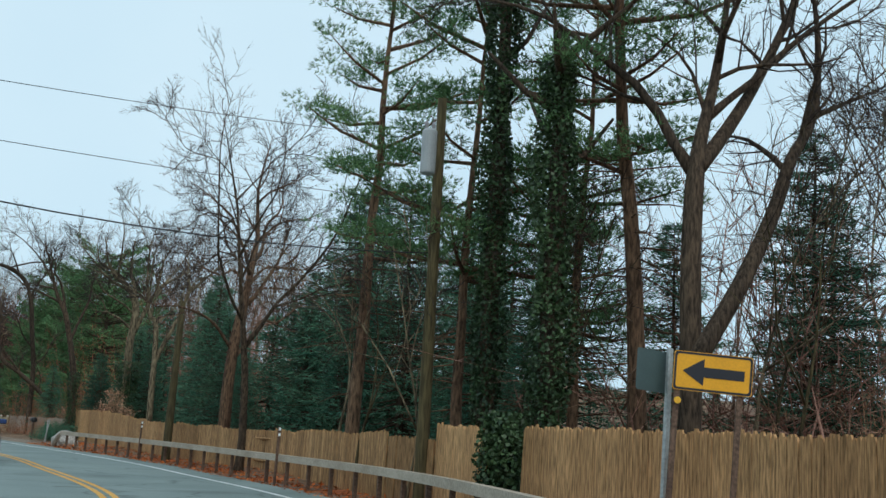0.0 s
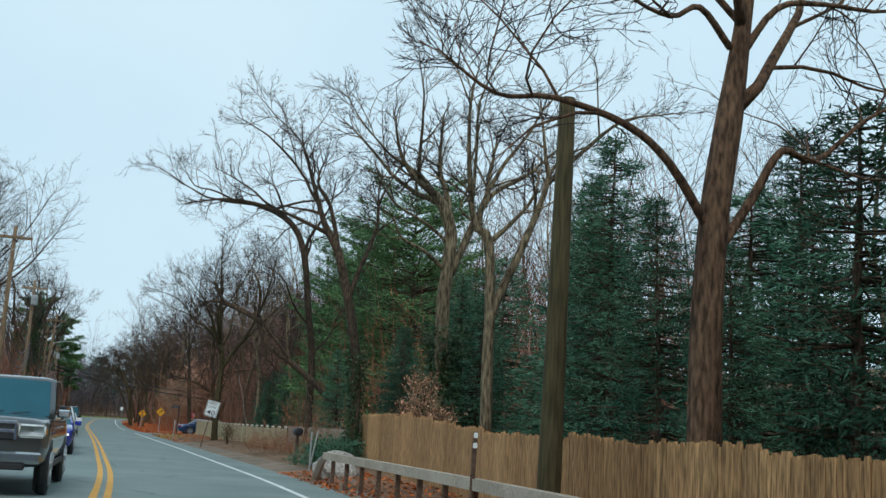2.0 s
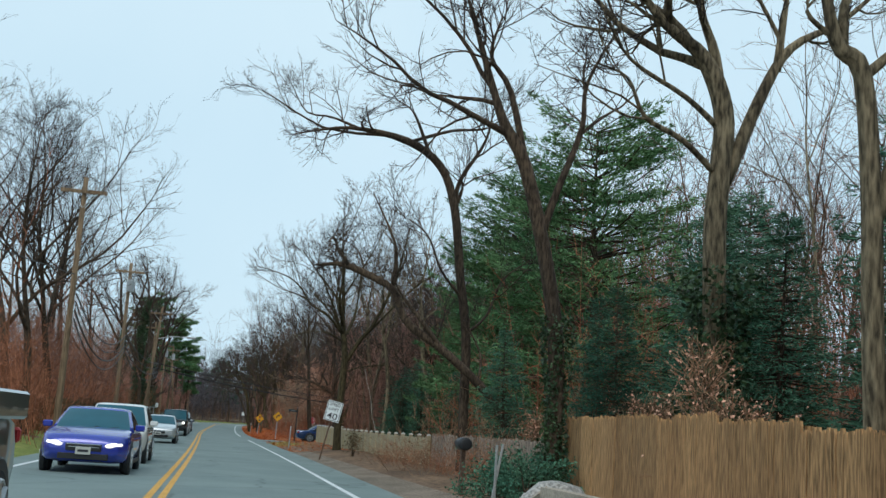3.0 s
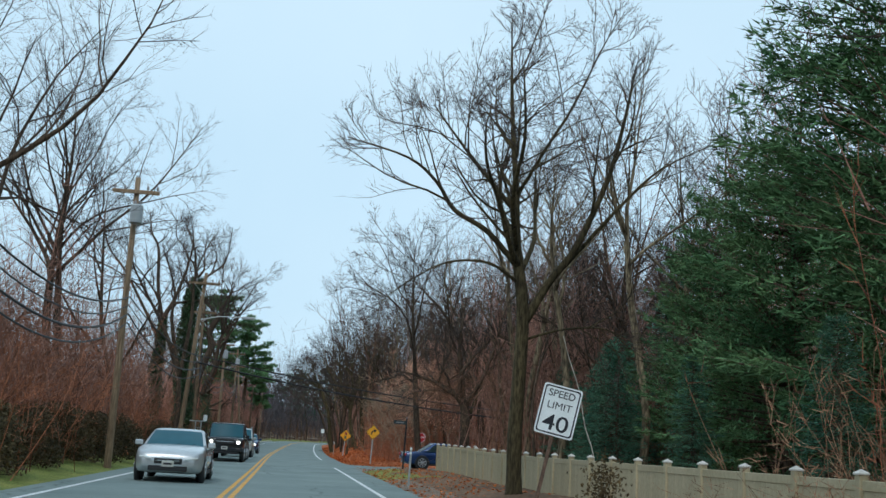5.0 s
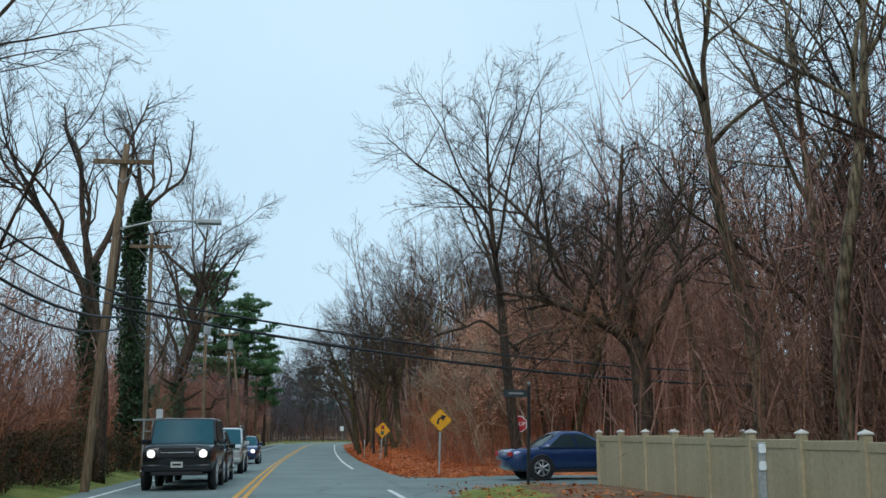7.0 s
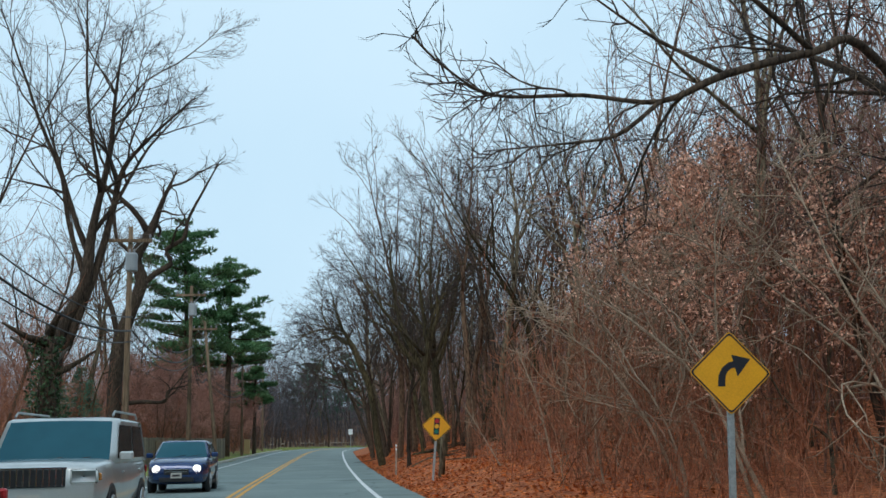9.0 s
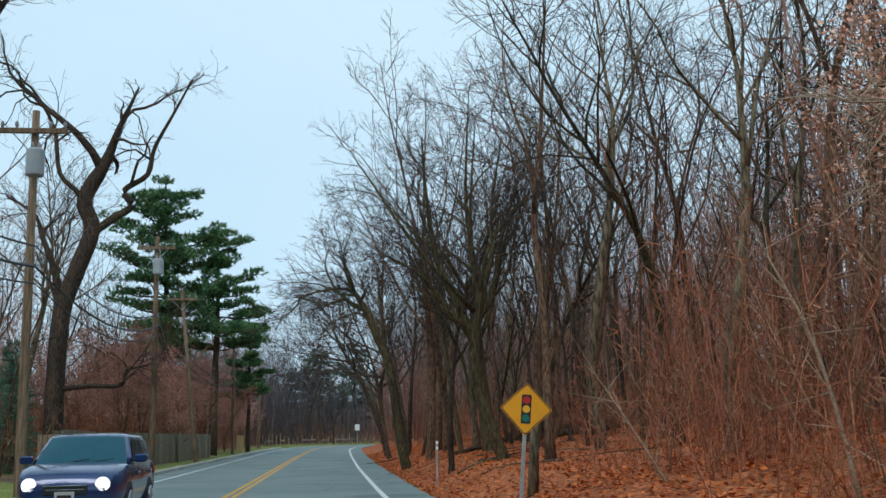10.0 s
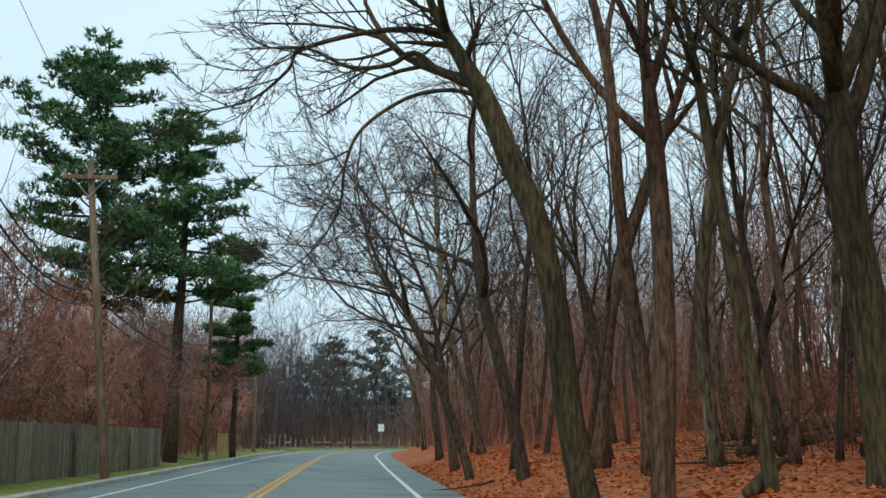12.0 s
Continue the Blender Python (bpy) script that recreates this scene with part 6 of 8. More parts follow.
# saplings that keep their withered leaves
for i, (x, y, h) in enumerate(((9.0, 82.0, 6.5), (10.2, 86.5, 7.5), (9.2, 74.5, 5.5), (8.6, 78.2, 6.5), (10.8, 76.0, 7.5), (12.2, 81.5, 8.5), (11.6, 87.5, 8.0))):
    w, tw = bare_tree(500 + i, h=h, r=0.05, fork=0.2, leaders=6, limbs=5, branches=4, twigs=3, fine=0, spread=0.65, sides=5)
    lv = Mesh()
    pts = np.concatenate(tw.v)
    rl = np.random.RandomState(i)
    pick = pts[(pts[:, 2] > h * 0.3)]
    leaves(lv, pick[rl.randint(0, len(pick), 5000)] + rl.normal(0, 0.07, (5000, 3)), rl, 0.042)
    ob = thing("sapling", "slender sapling still holding pale withered leaves", "tree", at_ground(x, y, 70 * i), "saplings")
    tagged(part("trunk", w, BARK_GREY, ob, smooth=True), kind="stuff")
    tagged(part("crown", tw, TWIG, ob), kind="stuff")
    tagged(part("foliage", lv, DEAD_LEAF, ob), kind="stuff")

# round reddish shrub-trees on the far verge
red_trees = []
for i, (x, y, h) in enumerate(((-8.0, 143.0, 7.2), (-9.6, 135.0, 6.4))):
    w, tw = bare_tree(520 + i, h=h, r=0.09, fork=0.16, leaders=9, limbs=7, branches=6, twigs=6, fine=2, spread=0.62, sides=6, wander=0.12, fat=2.6)
    ob = thing("shrub", "round-crowned reddish leafless shrub on the far verge", "shrub", at_ground(x, y, 60 * i), "reddish shrubs")
    part("trunk", w, BARK_RED, ob, smooth=True)
    tagged(part("crown", tw, ROSE, ob), kind="stuff")
    red_trees.append(ob)
for i, (x, y, sc) in enumerate(((-6.6, 149.0, 0.95), (-7.4, 158.0, 1.05), (-6.4, 165.0, 0.8), (-7.2, 175.0, 0.9), (-8.3, 126.0, 0.8), (-10.5, 128.0, 1.0), (-6.0, 184.0, 0.8), (-9.4, 84.0, 0.8), (-7.9, 131.0, 1.0), (-6.9, 137.0, 0.8))):
    put_copy(red_trees[i % 2], x, y, 47 * i, sc)

# pale young trees with crooked branches at the edge of the brush
for i, (x, y, h, lx) in enumerate(((7.4, 72.6, 6.0, -0.25), (7.0, 75.4, 5.2, 0.05), (8.3, 77.0, 7.0, -0.2), (9.0, 71.4, 7.5, 0.1), (6.8, 80.4, 5.5, -0.15), (8.8, 69.6, 6.5, -0.3), (7.8, 84.0, 6.0, -0.1), (10.2, 73.5, 8.0, 0.0))):
    w, tw = bare_tree(560 + i, h=h, r=0.045, fork=0.22, leaders=6, limbs=4, branches=3, twigs=3, fine=1, spread=0.85, wander=0.2, sides=6, lean=(lx, 0))
    ob = thing("sapling", "pale crooked leafless sapling at the edge of the brush", "tree", at_ground(x, y, 0), "saplings")
    tagged(part("trunk", w, BARK_PALE, ob, smooth=True), kind="stuff")
    tagged(part("crown", tw, BARK_PALE, ob), kind="stuff")

# pale bare saplings slanting out of the bank
for i, (pts, r0) in enumerate((
        ([(7.2, 76.0, 0.3), (6.7, 76.5, 1.7), (6.0, 77.2, 2.9), (4.9, 78.0, 3.7)], 0.04),
        ([(6.3, 82.0, 0.3), (6.0, 82.2, 2.1), (5.6, 82.6, 3.4)], 0.03),
        ([(6.6, 79.0, 0.3), (6.5, 79.2, 1.6), (6.7, 79.4, 2.6)], 0.025),
        ([(6.1, 87.0, 0.3), (5.5, 87.2, 1.4), (5.1, 87.6, 2.2)], 0.022),
        ([(7.4, 73.4, 0.2), (7.0, 74.0, 2.0), (6.0, 75.2, 3.4), (4.8, 76.5, 4.4)], 0.035))):
    mb = Mesh()
    p = smooth_path(pts, 3)
    tube(mb, p, np.linspace(r0, 0.008, len(p)), 6)
    rl = np.random.RandomState(i + 40)
    a = p[:-1].repeat(5, 0) + (p[1:] - p[:-1]).repeat(5, 0) * rl.uniform(0, 1, (5 * (len(p) - 1), 1))
    tw = Mesh()
    sticks(tw, a, a + unit(rl.normal(0, 0.6, a.shape) + (-0.2, 0, 0.7)) * rl.uniform(0.4, 1.1, (len(a), 1)), 0.009)
    ob = thing("sapling", "thin pale leafless sapling slanting from the bank", "tree", Matrix(), "saplings")
    part("trunk", mb, BARK_PALE, ob, smooth=True)
    tagged(part("twig", tw, BARK_PALE, ob), kind="stuff")

# fallen leaves and logs
def leaf_fall(y0, y1, s0, s1, count, seed):
    rng = np.random.RandomState(seed)
    k = rng.uniform(y0, y1, count)
    s = s0 + (s1 - s0) * rng.uniform(0, 1, count) ** 1.3
    x = np.interp(k, LINE[:, 1], LINE[:, 0]) + s
    mb = Mesh()
    leaves(mb, np.stack([x, k, land(x, k) + rng.uniform(0.01, 0.05, count)], 1), rng, 0.055, flat=0.8, slim=0.6)
    solid("leaf_litter", mb, LEAF_FALL, "drift of fallen rust-brown leaves on the bank", "leaves", kind="stuff")


leaf_fall(88, 150, 4.7, 17, 32000, 1)
leaf_fall(66, 90, 4.8, 9, 7000, 4)
leaf_fall(-48, -6, 4.6, 6.6, 5000, 2)
leaf_fall(30, 62, 4.7, 8.0, 1800, 3)
for i, (a, b, r) in enumerate((((6.0, 113.0, 0.85), (8.8, 118.5, 1.0), 0.09), ((9.0, 121.0, 1.2), (14.0, 124.0, 1.7), 0.13), ((9.5, 117.0, 1.2), (14.0, 116.5, 1.75), 0.16), ((11.0, 128.0, 1.5), (17.0, 126.0, 2.2), 0.14))):
    mb = Mesh()
    a, b = np.array(a), np.array(b)
    a[2], b[2] = gz(a[0], a[1]) + r * 0.7, gz(b[0], b[1]) + r * 0.7
    tube(mb, [a, (a + b) / 2 + (0, 0, 0.05), b], [r, r * 0.9, r * 0.75], 9)
    solid("log", mb, BARK_OLIVE, "fallen log lying on the leafy bank", "log", group="logs", smooth=True)

# a pale vine stem behind the vinyl fence
vm = Mesh()
tube(vm, smooth_path([(7.5, 29.1, -0.2), (7.45, 29.1, 1.2), (7.25, 29.3, 2.0), (7.15, 29.6, 2.9), (6.95, 29.9, 3.7), (6.85, 30.2, 4.3)], 3), np.linspace(0.015, 0.008, 16), 6)
solid("vine", vm, VINE, "thin pale vine stem rising behind the vinyl fence", "vine", smooth=True)
sh = Mesh()
rsh = np.random.RandomState(77)
c = rsh.normal(0, 0.17, (700, 3)) * (1, 1, 1.3) + (0, 0, 0.62)
leaves(sh, c[c[:, 2] > 0.05], rsh, 0.035, slim=0.6)
ob = thing("shrub", "small dark leafy shrub before the vinyl fence", "shrub", at_ground(5.35, 21.1))
tagged(part("foliage", sh, HEDGE, ob), kind="stuff")
st = Mesh()
a = np.zeros((9, 3)) + rsh.normal(0, 0.05, (9, 3)) * (1, 1, 0)
sticks(st, a, a + rsh.normal(0, 0.2, (9, 3)) * (1, 1, 0) + (0, 0, 0.85), 0.012)
tagged(part("stem", st, BARK, ob), kind="stuff")
# loose sticks on the leafy bank
for i in range(26):
    y, sd = rsh.uniform(96, 136), rsh.uniform(5.6, 12)
    x, g, ln = float(np.interp(y, LINE[:, 1], LINE[:, 0])) + sd, rsh.uniform(0, 3.14), rsh.uniform(0.8, 2.6)
    pts = [(x + math.cos(g) * ln * t, y + math.sin(g) * ln * t + 0.12 * math.sin(5 * t + i), gz(x + math.cos(g) * ln * t, y + math.sin(g) * ln * t) + 0.045 + 0.03 * math.sin(3 * t)) for t in np.linspace(0, 1, 6)]
    mb = Mesh()
    tube(mb, pts, np.linspace(rsh.uniform(0.02, 0.045), 0.01, 6), 6)
    solid("fallen_branch", mb, BARK_GREY if i % 3 else BARK, "fallen bare branch lying on the leaf litter", "branch", group="fallen branches", smooth=True)


# ---------------------------------------------------------------- fences
def resample(points, step):
    p = np.array(points, float)
    seg = np.linalg.norm(np.diff(p, axis=0), axis=1)
    cum = np.concatenate([[0], np.cumsum(seg)])
    n = int(cum[-1] / step)
    d = np.arange(n + 1) * step
    q = np.stack([np.interp(d, cum, p[:, k]) for k in range(2)], 1)
    t = np.gradient(q, axis=0)
    return q, np.degrees(np.arctan2(t[:, 1], t[:, 0]))


def picket_mesh(w, h, t, point):
    mb = Mesh()
    prof = [(-w / 2, 0), (w / 2, 0), (w / 2, h - point), (w * 0.22, h), (-w * 0.22, h), (-w / 2, h - point)]
    n = len(prof)
    vs = []
    for y, e in ((-t / 2, 0.0), (t / 2, 0.0)):
        vs += [(x, y, z) for x, z in prof]
    mb.add(vs, [tuple(range(n)), tuple(reversed(range(n, 2 * n)))] + [(i, n + i, n + (i + 1) % n, (i + 1) % n) for i in range(n)])
    return mb


def stockade():
    """Sections of weathered pickets between posts, uneven and leaning."""
    rng = np.random.RandomState(21)
    variants = [picket_mesh(0.062 + 0.006 * k, 1.23 + 0.012 * k, 0.03, 0.045).mesh("picket") for k in range(4)]
    for me in variants:
        me.materials.append(STOCKADE)
    runs = [([(0.0, -48.1), (0.7, -45.65)], 1.6), ([(-3.6, -61.5), (-1.2, -54.5), (-0.1, -49.3)], 1.60), ([(0.72, -45.6), (1.95, -39.6), (3.45, -32.8), (3.95, -24.4), (5.2, -14.0), (6.35, -3.4)], 1.38)]
    for pts, top0 in runs:
        q, ang = resample(pts, 0.073)
        per = 33
        for a in range(0, len(q) - 3, per):
            sec = q[a:a + per]
            if len(sec) < 4:
                continue
            mid = sec[len(sec) // 2]
            ob = thing("stockade_fence", "weathered brown cedar stockade fence section, uneven pickets", "fence", Matrix.Translation((mid[0], mid[1], gz(*mid) - 0.05)), "stockade fence")
            y = mid[1]
            want = top0 + (0.0 if y < -22 else 0.42 * step_up(y, -24, -8)) - (0.06 if -37 < y < -30 else 0) + rng.normal(0, 0.015)
            foot = gz(*mid) - 0.05
            tall = (want - foot) / 1.25
            tip, slope = rng.normal(0, 0.8), rng.normal(0, 0.025)
            far = None if -44 < y < -26 or y < -57 else Mesh()
            for k, p in enumerate(sec):
                if rng.uniform() < 0.012:
                    continue
                m = pose(p[0] - mid[0], p[1] - mid[1], 0, 0, tip + rng.normal(0, 0.4), ang[a + k]) @ Matrix.Diagonal((1, 1, tall * (1 + rng.normal(0, 0.007) + slope * (k / per - 0.5)), 1))
                if far is None:
                    part("picket", variants[rng.randint(4)], STOCKADE, ob).matrix_basis = m
                else:
                    me = variants[rng.randint(4)]
                    vs = np.array([m @ v.co for v in me.vertices])
                    far.add(vs, [tuple(f.vertices) for f in me.polygons])
            if far is not None:
                tagged(part("picket", far, STOCKADE, ob), kind="stuff")
            c, s = math.cos(radians(ang[a])), math.sin(radians(ang[a]))
            for hz in (0.3, 1.0):
                mb = Mesh()
                e0, e1 = sec[0] - mid, sec[-1] - mid
                back = np.array((s, -c)) * 0.045
                tube(mb, [(e0[0] + back[0], e0[1] + back[1], hz * tall), (e1[0] + back[0], e1[1] + back[1], hz * tall)], [0.035, 0.035], 6)
                part("rail", mb, STOCKADE, ob)
            mb = Mesh()
            tube(mb, [(sec[0][0] - mid[0] + s * 0.09, sec[0][1] - mid[1] - c * 0.09, -0.2), (sec[0][0] - mid[0] + s * 0.09, sec[0][1] - mid[1] - c * 0.09, 1.2 * tall)], [0.05, 0.045], 8)
            part("post", mb, STOCKADE, ob)


stockade()


def low_picket_fence():
    rng = np.random.RandomState(22)
    me = picket_mesh(0.1, 1.0, 0.025, 0.05).mesh("picket")
    me.materials.append(LOWFENCE)
    q, ang = resample([(6.7, -2.2), (7.0, 6.0), (7.15, 13.6)], 0.125)
    ob = thing("picket_fence", "low greyed wooden fence overgrown by brush", "fence", Matrix.Translation((6.9, 5, gz(6.9, 5) - 0.05)))
    for p, a in zip(q, ang):
        part("picket", me, LOWFENCE, ob).matrix_basis = pose(p[0] - 6.9, p[1] - 5, 0, 0, rng.normal(0, 1.5), a) @ Matrix.Diagonal((1, 1, 1.12 + rng.normal(0, 0.02), 1))
    for hz in (0.3, 0.85):
        mb = Mesh()
        tube(mb, [(p[0] - 6.86, p[1] - 5, hz) for p in q[::8]], [0.03] * len(q[::8]), 5)
        part("rail", mb, LOWFENCE, ob)


low_picket_fence()


def vinyl_fence():
    """Beige privacy fence: posts with caps, panels of boards between two rails."""
    ob = thing("vinyl_fence", "beige vinyl privacy fence with capped posts", "fence", Matrix.Translation((7.1, 14.0, 0)))
    gap, n = 1.77, 23
    post, cap, board, rail = Mesh(), Mesh(), Mesh(), Mesh()
    cbox(post, (0, 0, 0.72), (0.125, 0.125, 1.5), 0.008)
    cbox(cap, (0, 0, 1.475), (0.155, 0.155, 0.03), 0.008)
    cap.add([(-0.07, -0.07, 1.49), (0.07, -0.07, 1.49), (0.07, 0.07, 1.49), (-0.07, 0.07, 1.49), (0, 0, 1.535)], [(0, 1, 4), (1, 2, 4), (2, 3, 4), (3, 0, 4)])
    w = (gap - 0.125) / 9
    cbox(board, (0, 0, 0.71), (0.03, w - 0.002, 1.15), 0.003)
    cbox(rail, (0, 0, 0), (0.055, gap - 0.12, 0.13), 0.008)
    me = [m.mesh(k) for m, k in ((post, "post"), (cap, "cap"), (board, "board"), (rail, "rail"))]
    for m, k in zip(me, (VINYL, CAPWHITE, VINYL, VINYL)):
        m.materials.append(k)

    def spot(d):
        """Along the road, then round the corner into the side road."""
        if d <= n:
            return 0.0, d * gap, 0.0
        return (d - n) * gap, n * gap, 90.0

    total = n + 9
    for i in range(total + 1):
        x, y, a = spot(i)
        z = -0.215 + 0.16 * float(step_up(y, 20, 41))
        p = part("post", me[0], VINYL, ob)
        p.matrix_basis = Matrix.Translation((x, y, z))
        part("cap", me[1], CAPWHITE, p, "pale pyramid cap")
        if i == total:
            break
        x2, y2, _ = spot(i + 1)
        turn = pose((x + x2) / 2, (y + y2) / 2, z, 0, 0, 0 if i < n else 90)
        part("rail", me[3], VINYL, ob).matrix_basis = turn @ Matrix.Translation((0, 0, 0.16))
        part("rail", me[3], VINYL, ob).matrix_basis = turn @ Matrix.Translation((0, 0, 1.33))
        for k in range(9):
            part("board", me[2], VINYL, ob).matrix_basis = turn @ Matrix.Translation((0, (k - 4) * w, 0))


vinyl_fence()


def dark_fence():
    rng = np.random.RandomState(24)
    mb = Mesh()
    cbox(mb, (0, 0, 0.65), (0.156, 0.022, 1.3), 0.003)
    me = mb.mesh("board")
    me.materials.append(DARKBOARD)
    q, ang = resample([(-8.3, 112.5), (-6.9, 128.0), (-5.9, 147.0)], 0.15)
    ob = thing("board_fence", "dark weathered board fence along the verge", "fence", Matrix.Translation((-7, 128, 0)))
    for p, a in zip(q, ang):
        b = part("board", me, DARKBOARD, ob)
        b.matrix_basis = pose(p[0] + 7, p[1] - 128, gz(p[0], p[1]) - 0.05, 0, 0, a) @ Matrix.Diagonal((1, 1, 1.22 + rng.normal(0, 0.01), 1))
    for k in range(0, len(q), 48):
        pm = Mesh()
        cbox(pm, (q[k][0] + 7.08, q[k][1] - 128, gz(*q[k]) + 0.65), (0.1, 0.1, 1.5), 0.008)
        part("post", pm, DARKBOARD, ob)
    gate = thing("gate_panel", "tan board gate panel at the end of a dark fence", "gate", Matrix.Translation((-8.0, 111.2, gz(-8, 111.2))))
    for k in range(7):
        pm = Mesh()
        cbox(pm, (-0.48 + 0.16 * k, 0.05 * k, 0.72), (0.152, 0.025, 1.45), 0.005)
        part("board", pm, TANBOARD, gate)


dark_fence()


def rail_fence():
    """Low post-and-rail fence on the lawn beside the oncoming lane."""
    ob = thing("rail_fence", "greyed post-and-rail fence on a lawn", "fence", Matrix.Translation((-9.4, 98, gz(-9.4, 98))))
    for i in range(6):
        mb = Mesh()
        cbox(mb, (0.05 * i, (i - 2) * 2.2, 0.55), (0.11, 0.11, 1.3), 0.01)
        part("post", mb, LOWFENCE, ob)
        if i < 5:
            for h in (0.4, 0.75, 1.1):
                mb = Mesh()
                cbox(mb, (0.05 * i + 0.02, (i - 1.5) * 2.2 + 0.0, h), (0.04, 2.25, 0.09), 0.008)
                part("rail", mb, LOWFENCE, ob)


rail_fence()


# ---------------------------------------------------------------- guardrail
def guardrail():
    a = along(5.05, -62, -11.0)
    ob = thing("guardrail", "weathered steel box-beam guardrail on short posts", "guardrail", Matrix.Translation((0, 0, 0)))
    pts = [(p[0], p[1], 0.68) for p in a]
    end = a[-1]
    prof = [(-0.08, -0.08), (0.08, -0.08), (0.08, 0.08), (-0.08, 0.08)]
    # beam in lengths of about 6 m
    t = np.gradient(a, axis=0)
    t /= np.linalg.norm(t, axis=1, keepdims=True)
    for k in range(0, len(a) - 1, 6):
        seg = slice(k, min(k + 7, len(a)))
        mb = Mesh()
        n = len(a[seg])
        v = np.array([[(p[0] + d[1] * o, p[1] - d[0] * o, 0.66 + h) for o, h in prof] for p, d in zip(a[seg], t[seg])]).reshape(-1, 3)
        i, j = np.arange(n - 1)[:, None], np.arange(4)[None]
        mb.grid_faces(v, np.stack([i * 4 + j, i * 4 + (j + 1) % 4, (i + 1) * 4 + (j + 1) % 4, (i + 1) * 4 + j], -1).reshape(-1, 4))
        mb.f += [(3, 2, 1, 0), (n * 4 - 4, n * 4 - 3, n * 4 - 2, n * 4 - 1)]
        part("beam", mb, RAILSTEEL, ob)
    mb = Mesh()
    tube(mb, [(end[0], end[1], 0.66), (end[0] + 0.05, end[1] + 0.7, 0.5), (end[0] + 0.12, end[1] + 1.5, 0.12), (end[0] + 0.14, end[1] + 1.8, -0.05)], [0.1, 0.1, 0.1, 0.1], 4)
    part("end_section", mb, RAILSTEEL, ob, "sloped end of the rail")
    pm = Mesh()
    cbox(pm, (0.0, 0, 0.2), (0.06, 0.09, 0.95), 0.006)
    me = pm.mesh("post")
    me.materials.append(RUST)
    q, ang = resample(a[::2], 1.55)
    for p, g in zip(q, ang):
        part("post", me, RUST, ob, "rust-brown post").matrix_basis = pose(p[0], p[1], 0, 0, 0, g)


guardrail()


# ---------------------------------------------------------------- signs
def post_part(ob, x, y, z0, z1, r=0.03, material=None, name="post"):
    mb = Mesh()
    cbox(mb, (x, y, (z0 + z1) / 2), (r * 2, r * 1.2, z1 - z0), 0.006)
    return part(name, mb, material or STEEL, ob)


def sign_plate(ob, outline, y0, material, border=None, inset=0.025, name="panel"):
    mb = Mesh()
    plate(mb, outline, y0 - 0.004, y0)
    p = part(name, mb, material, ob)
    if border:
        c = np.mean(outline, axis=0)
        o = np.array(outline)
        size = np.ptp(o, axis=0)
        f0, f1 = 1 - inset * 2 / size, 1 - (inset + 0.022) * 2 / size
        a, b = c + (o - c) * f0, c + (o - c) * f1
        n = len(o)
        e = Mesh()
        vs = [(x, y0 - 0.0065, z) for x, z in a] + [(x, y0 - 0.0065, z) for x, z in b]
        e.add(vs, [(i, (i + 1) % n, n + (i + 1) % n, n + i) for i in range(n)])
        part("border", e, border, p)
    return p


def speed_sign():
    ob = thing("speed_limit_sign", "white speed limit sign with black lettering on a leaning post", "sign", pose(3.92, 20.3, gz(3.92, 20.3) + 0.06, 0, 12.0, -8))
    post_part(ob, 0, 0.03, -0.4, 1.95, 0.03, RUST)
    sign_plate(ob, [(x, z + 1.95) for x, z in rounded(0.64, 0.82, 0.045)], 0.0, SIGNWHITE, BLACK)
    lettering("SPEED", 0.165, BLACK, ob, Matrix.Translation((0, -0.006, 2.215)), 1.0, 0.006)
    lettering("LIMIT", 0.165, BLACK, ob, Matrix.Translation((0, -0.006, 2.02)), 1.06)
    lettering("40", 0.36, BLACK, ob, Matrix.Translation((0, -0.006, 1.735)), 1.22, 0.006)


speed_sign()


def diamond(x, y, z, half, lean, turn, label):
    ob = thing("warning_sign", label, "sign", pose(x, y, gz(x, y), 0, lean, turn), "warning signs")
    h = z - gz(x, y)
    post_part(ob, 0, 0.03, -0.4, h + 0.2, 0.035)
    o = [(0, half), (-half, 0), (0, -half), (half, 0)]
    out = []
    for i in range(4):
        p, q, r = np.array(o[i - 1]), np.array(o[i]), np.array(o[(i + 1) % 4])
        out += [tuple(q + (p - q) * 0.06), tuple(q + (p - q) * 0.015 + (r - q) * 0.015), tuple(q + (r - q) * 0.06)]
    sign_plate(ob, [(a, b + h) for a, b in out[::-1]], 0.0, SIGNYELLOW, BLACK, 0.012)
    return ob, h


ob, h = diamond(4.95, 68.1, 1.95, 0.43, 2.0, -4, "yellow diamond warning sign with a bent black arrow")
mb = Mesh()
bow = [(-0.14, -0.16), (-0.13, -0.05), (-0.09, 0.03), (-0.02, 0.085), (0.05, 0.10)]
inner = [(-0.06, -0.16), (-0.055, -0.06), (-0.03, -0.005), (0.01, 0.025), (0.055, 0.035)]
bow, inner = [(x * 0.95, z + 0.02) for x, z in bow], [(x * 0.95, z + 0.02) for x, z in inner]
for i in range(4):
    plate(mb, [(a[0], a[1] + h) for a in (bow[i], bow[i + 1], inner[i + 1], inner[i])][::-1], -0.009, -0.0045)
plate(mb, [(0.015, 0.185 + h), (0.21, 0.145 + h), (0.075, -0.035 + h)], -0.009, -0.0045)
part("arrow", mb, BLACK, ob)

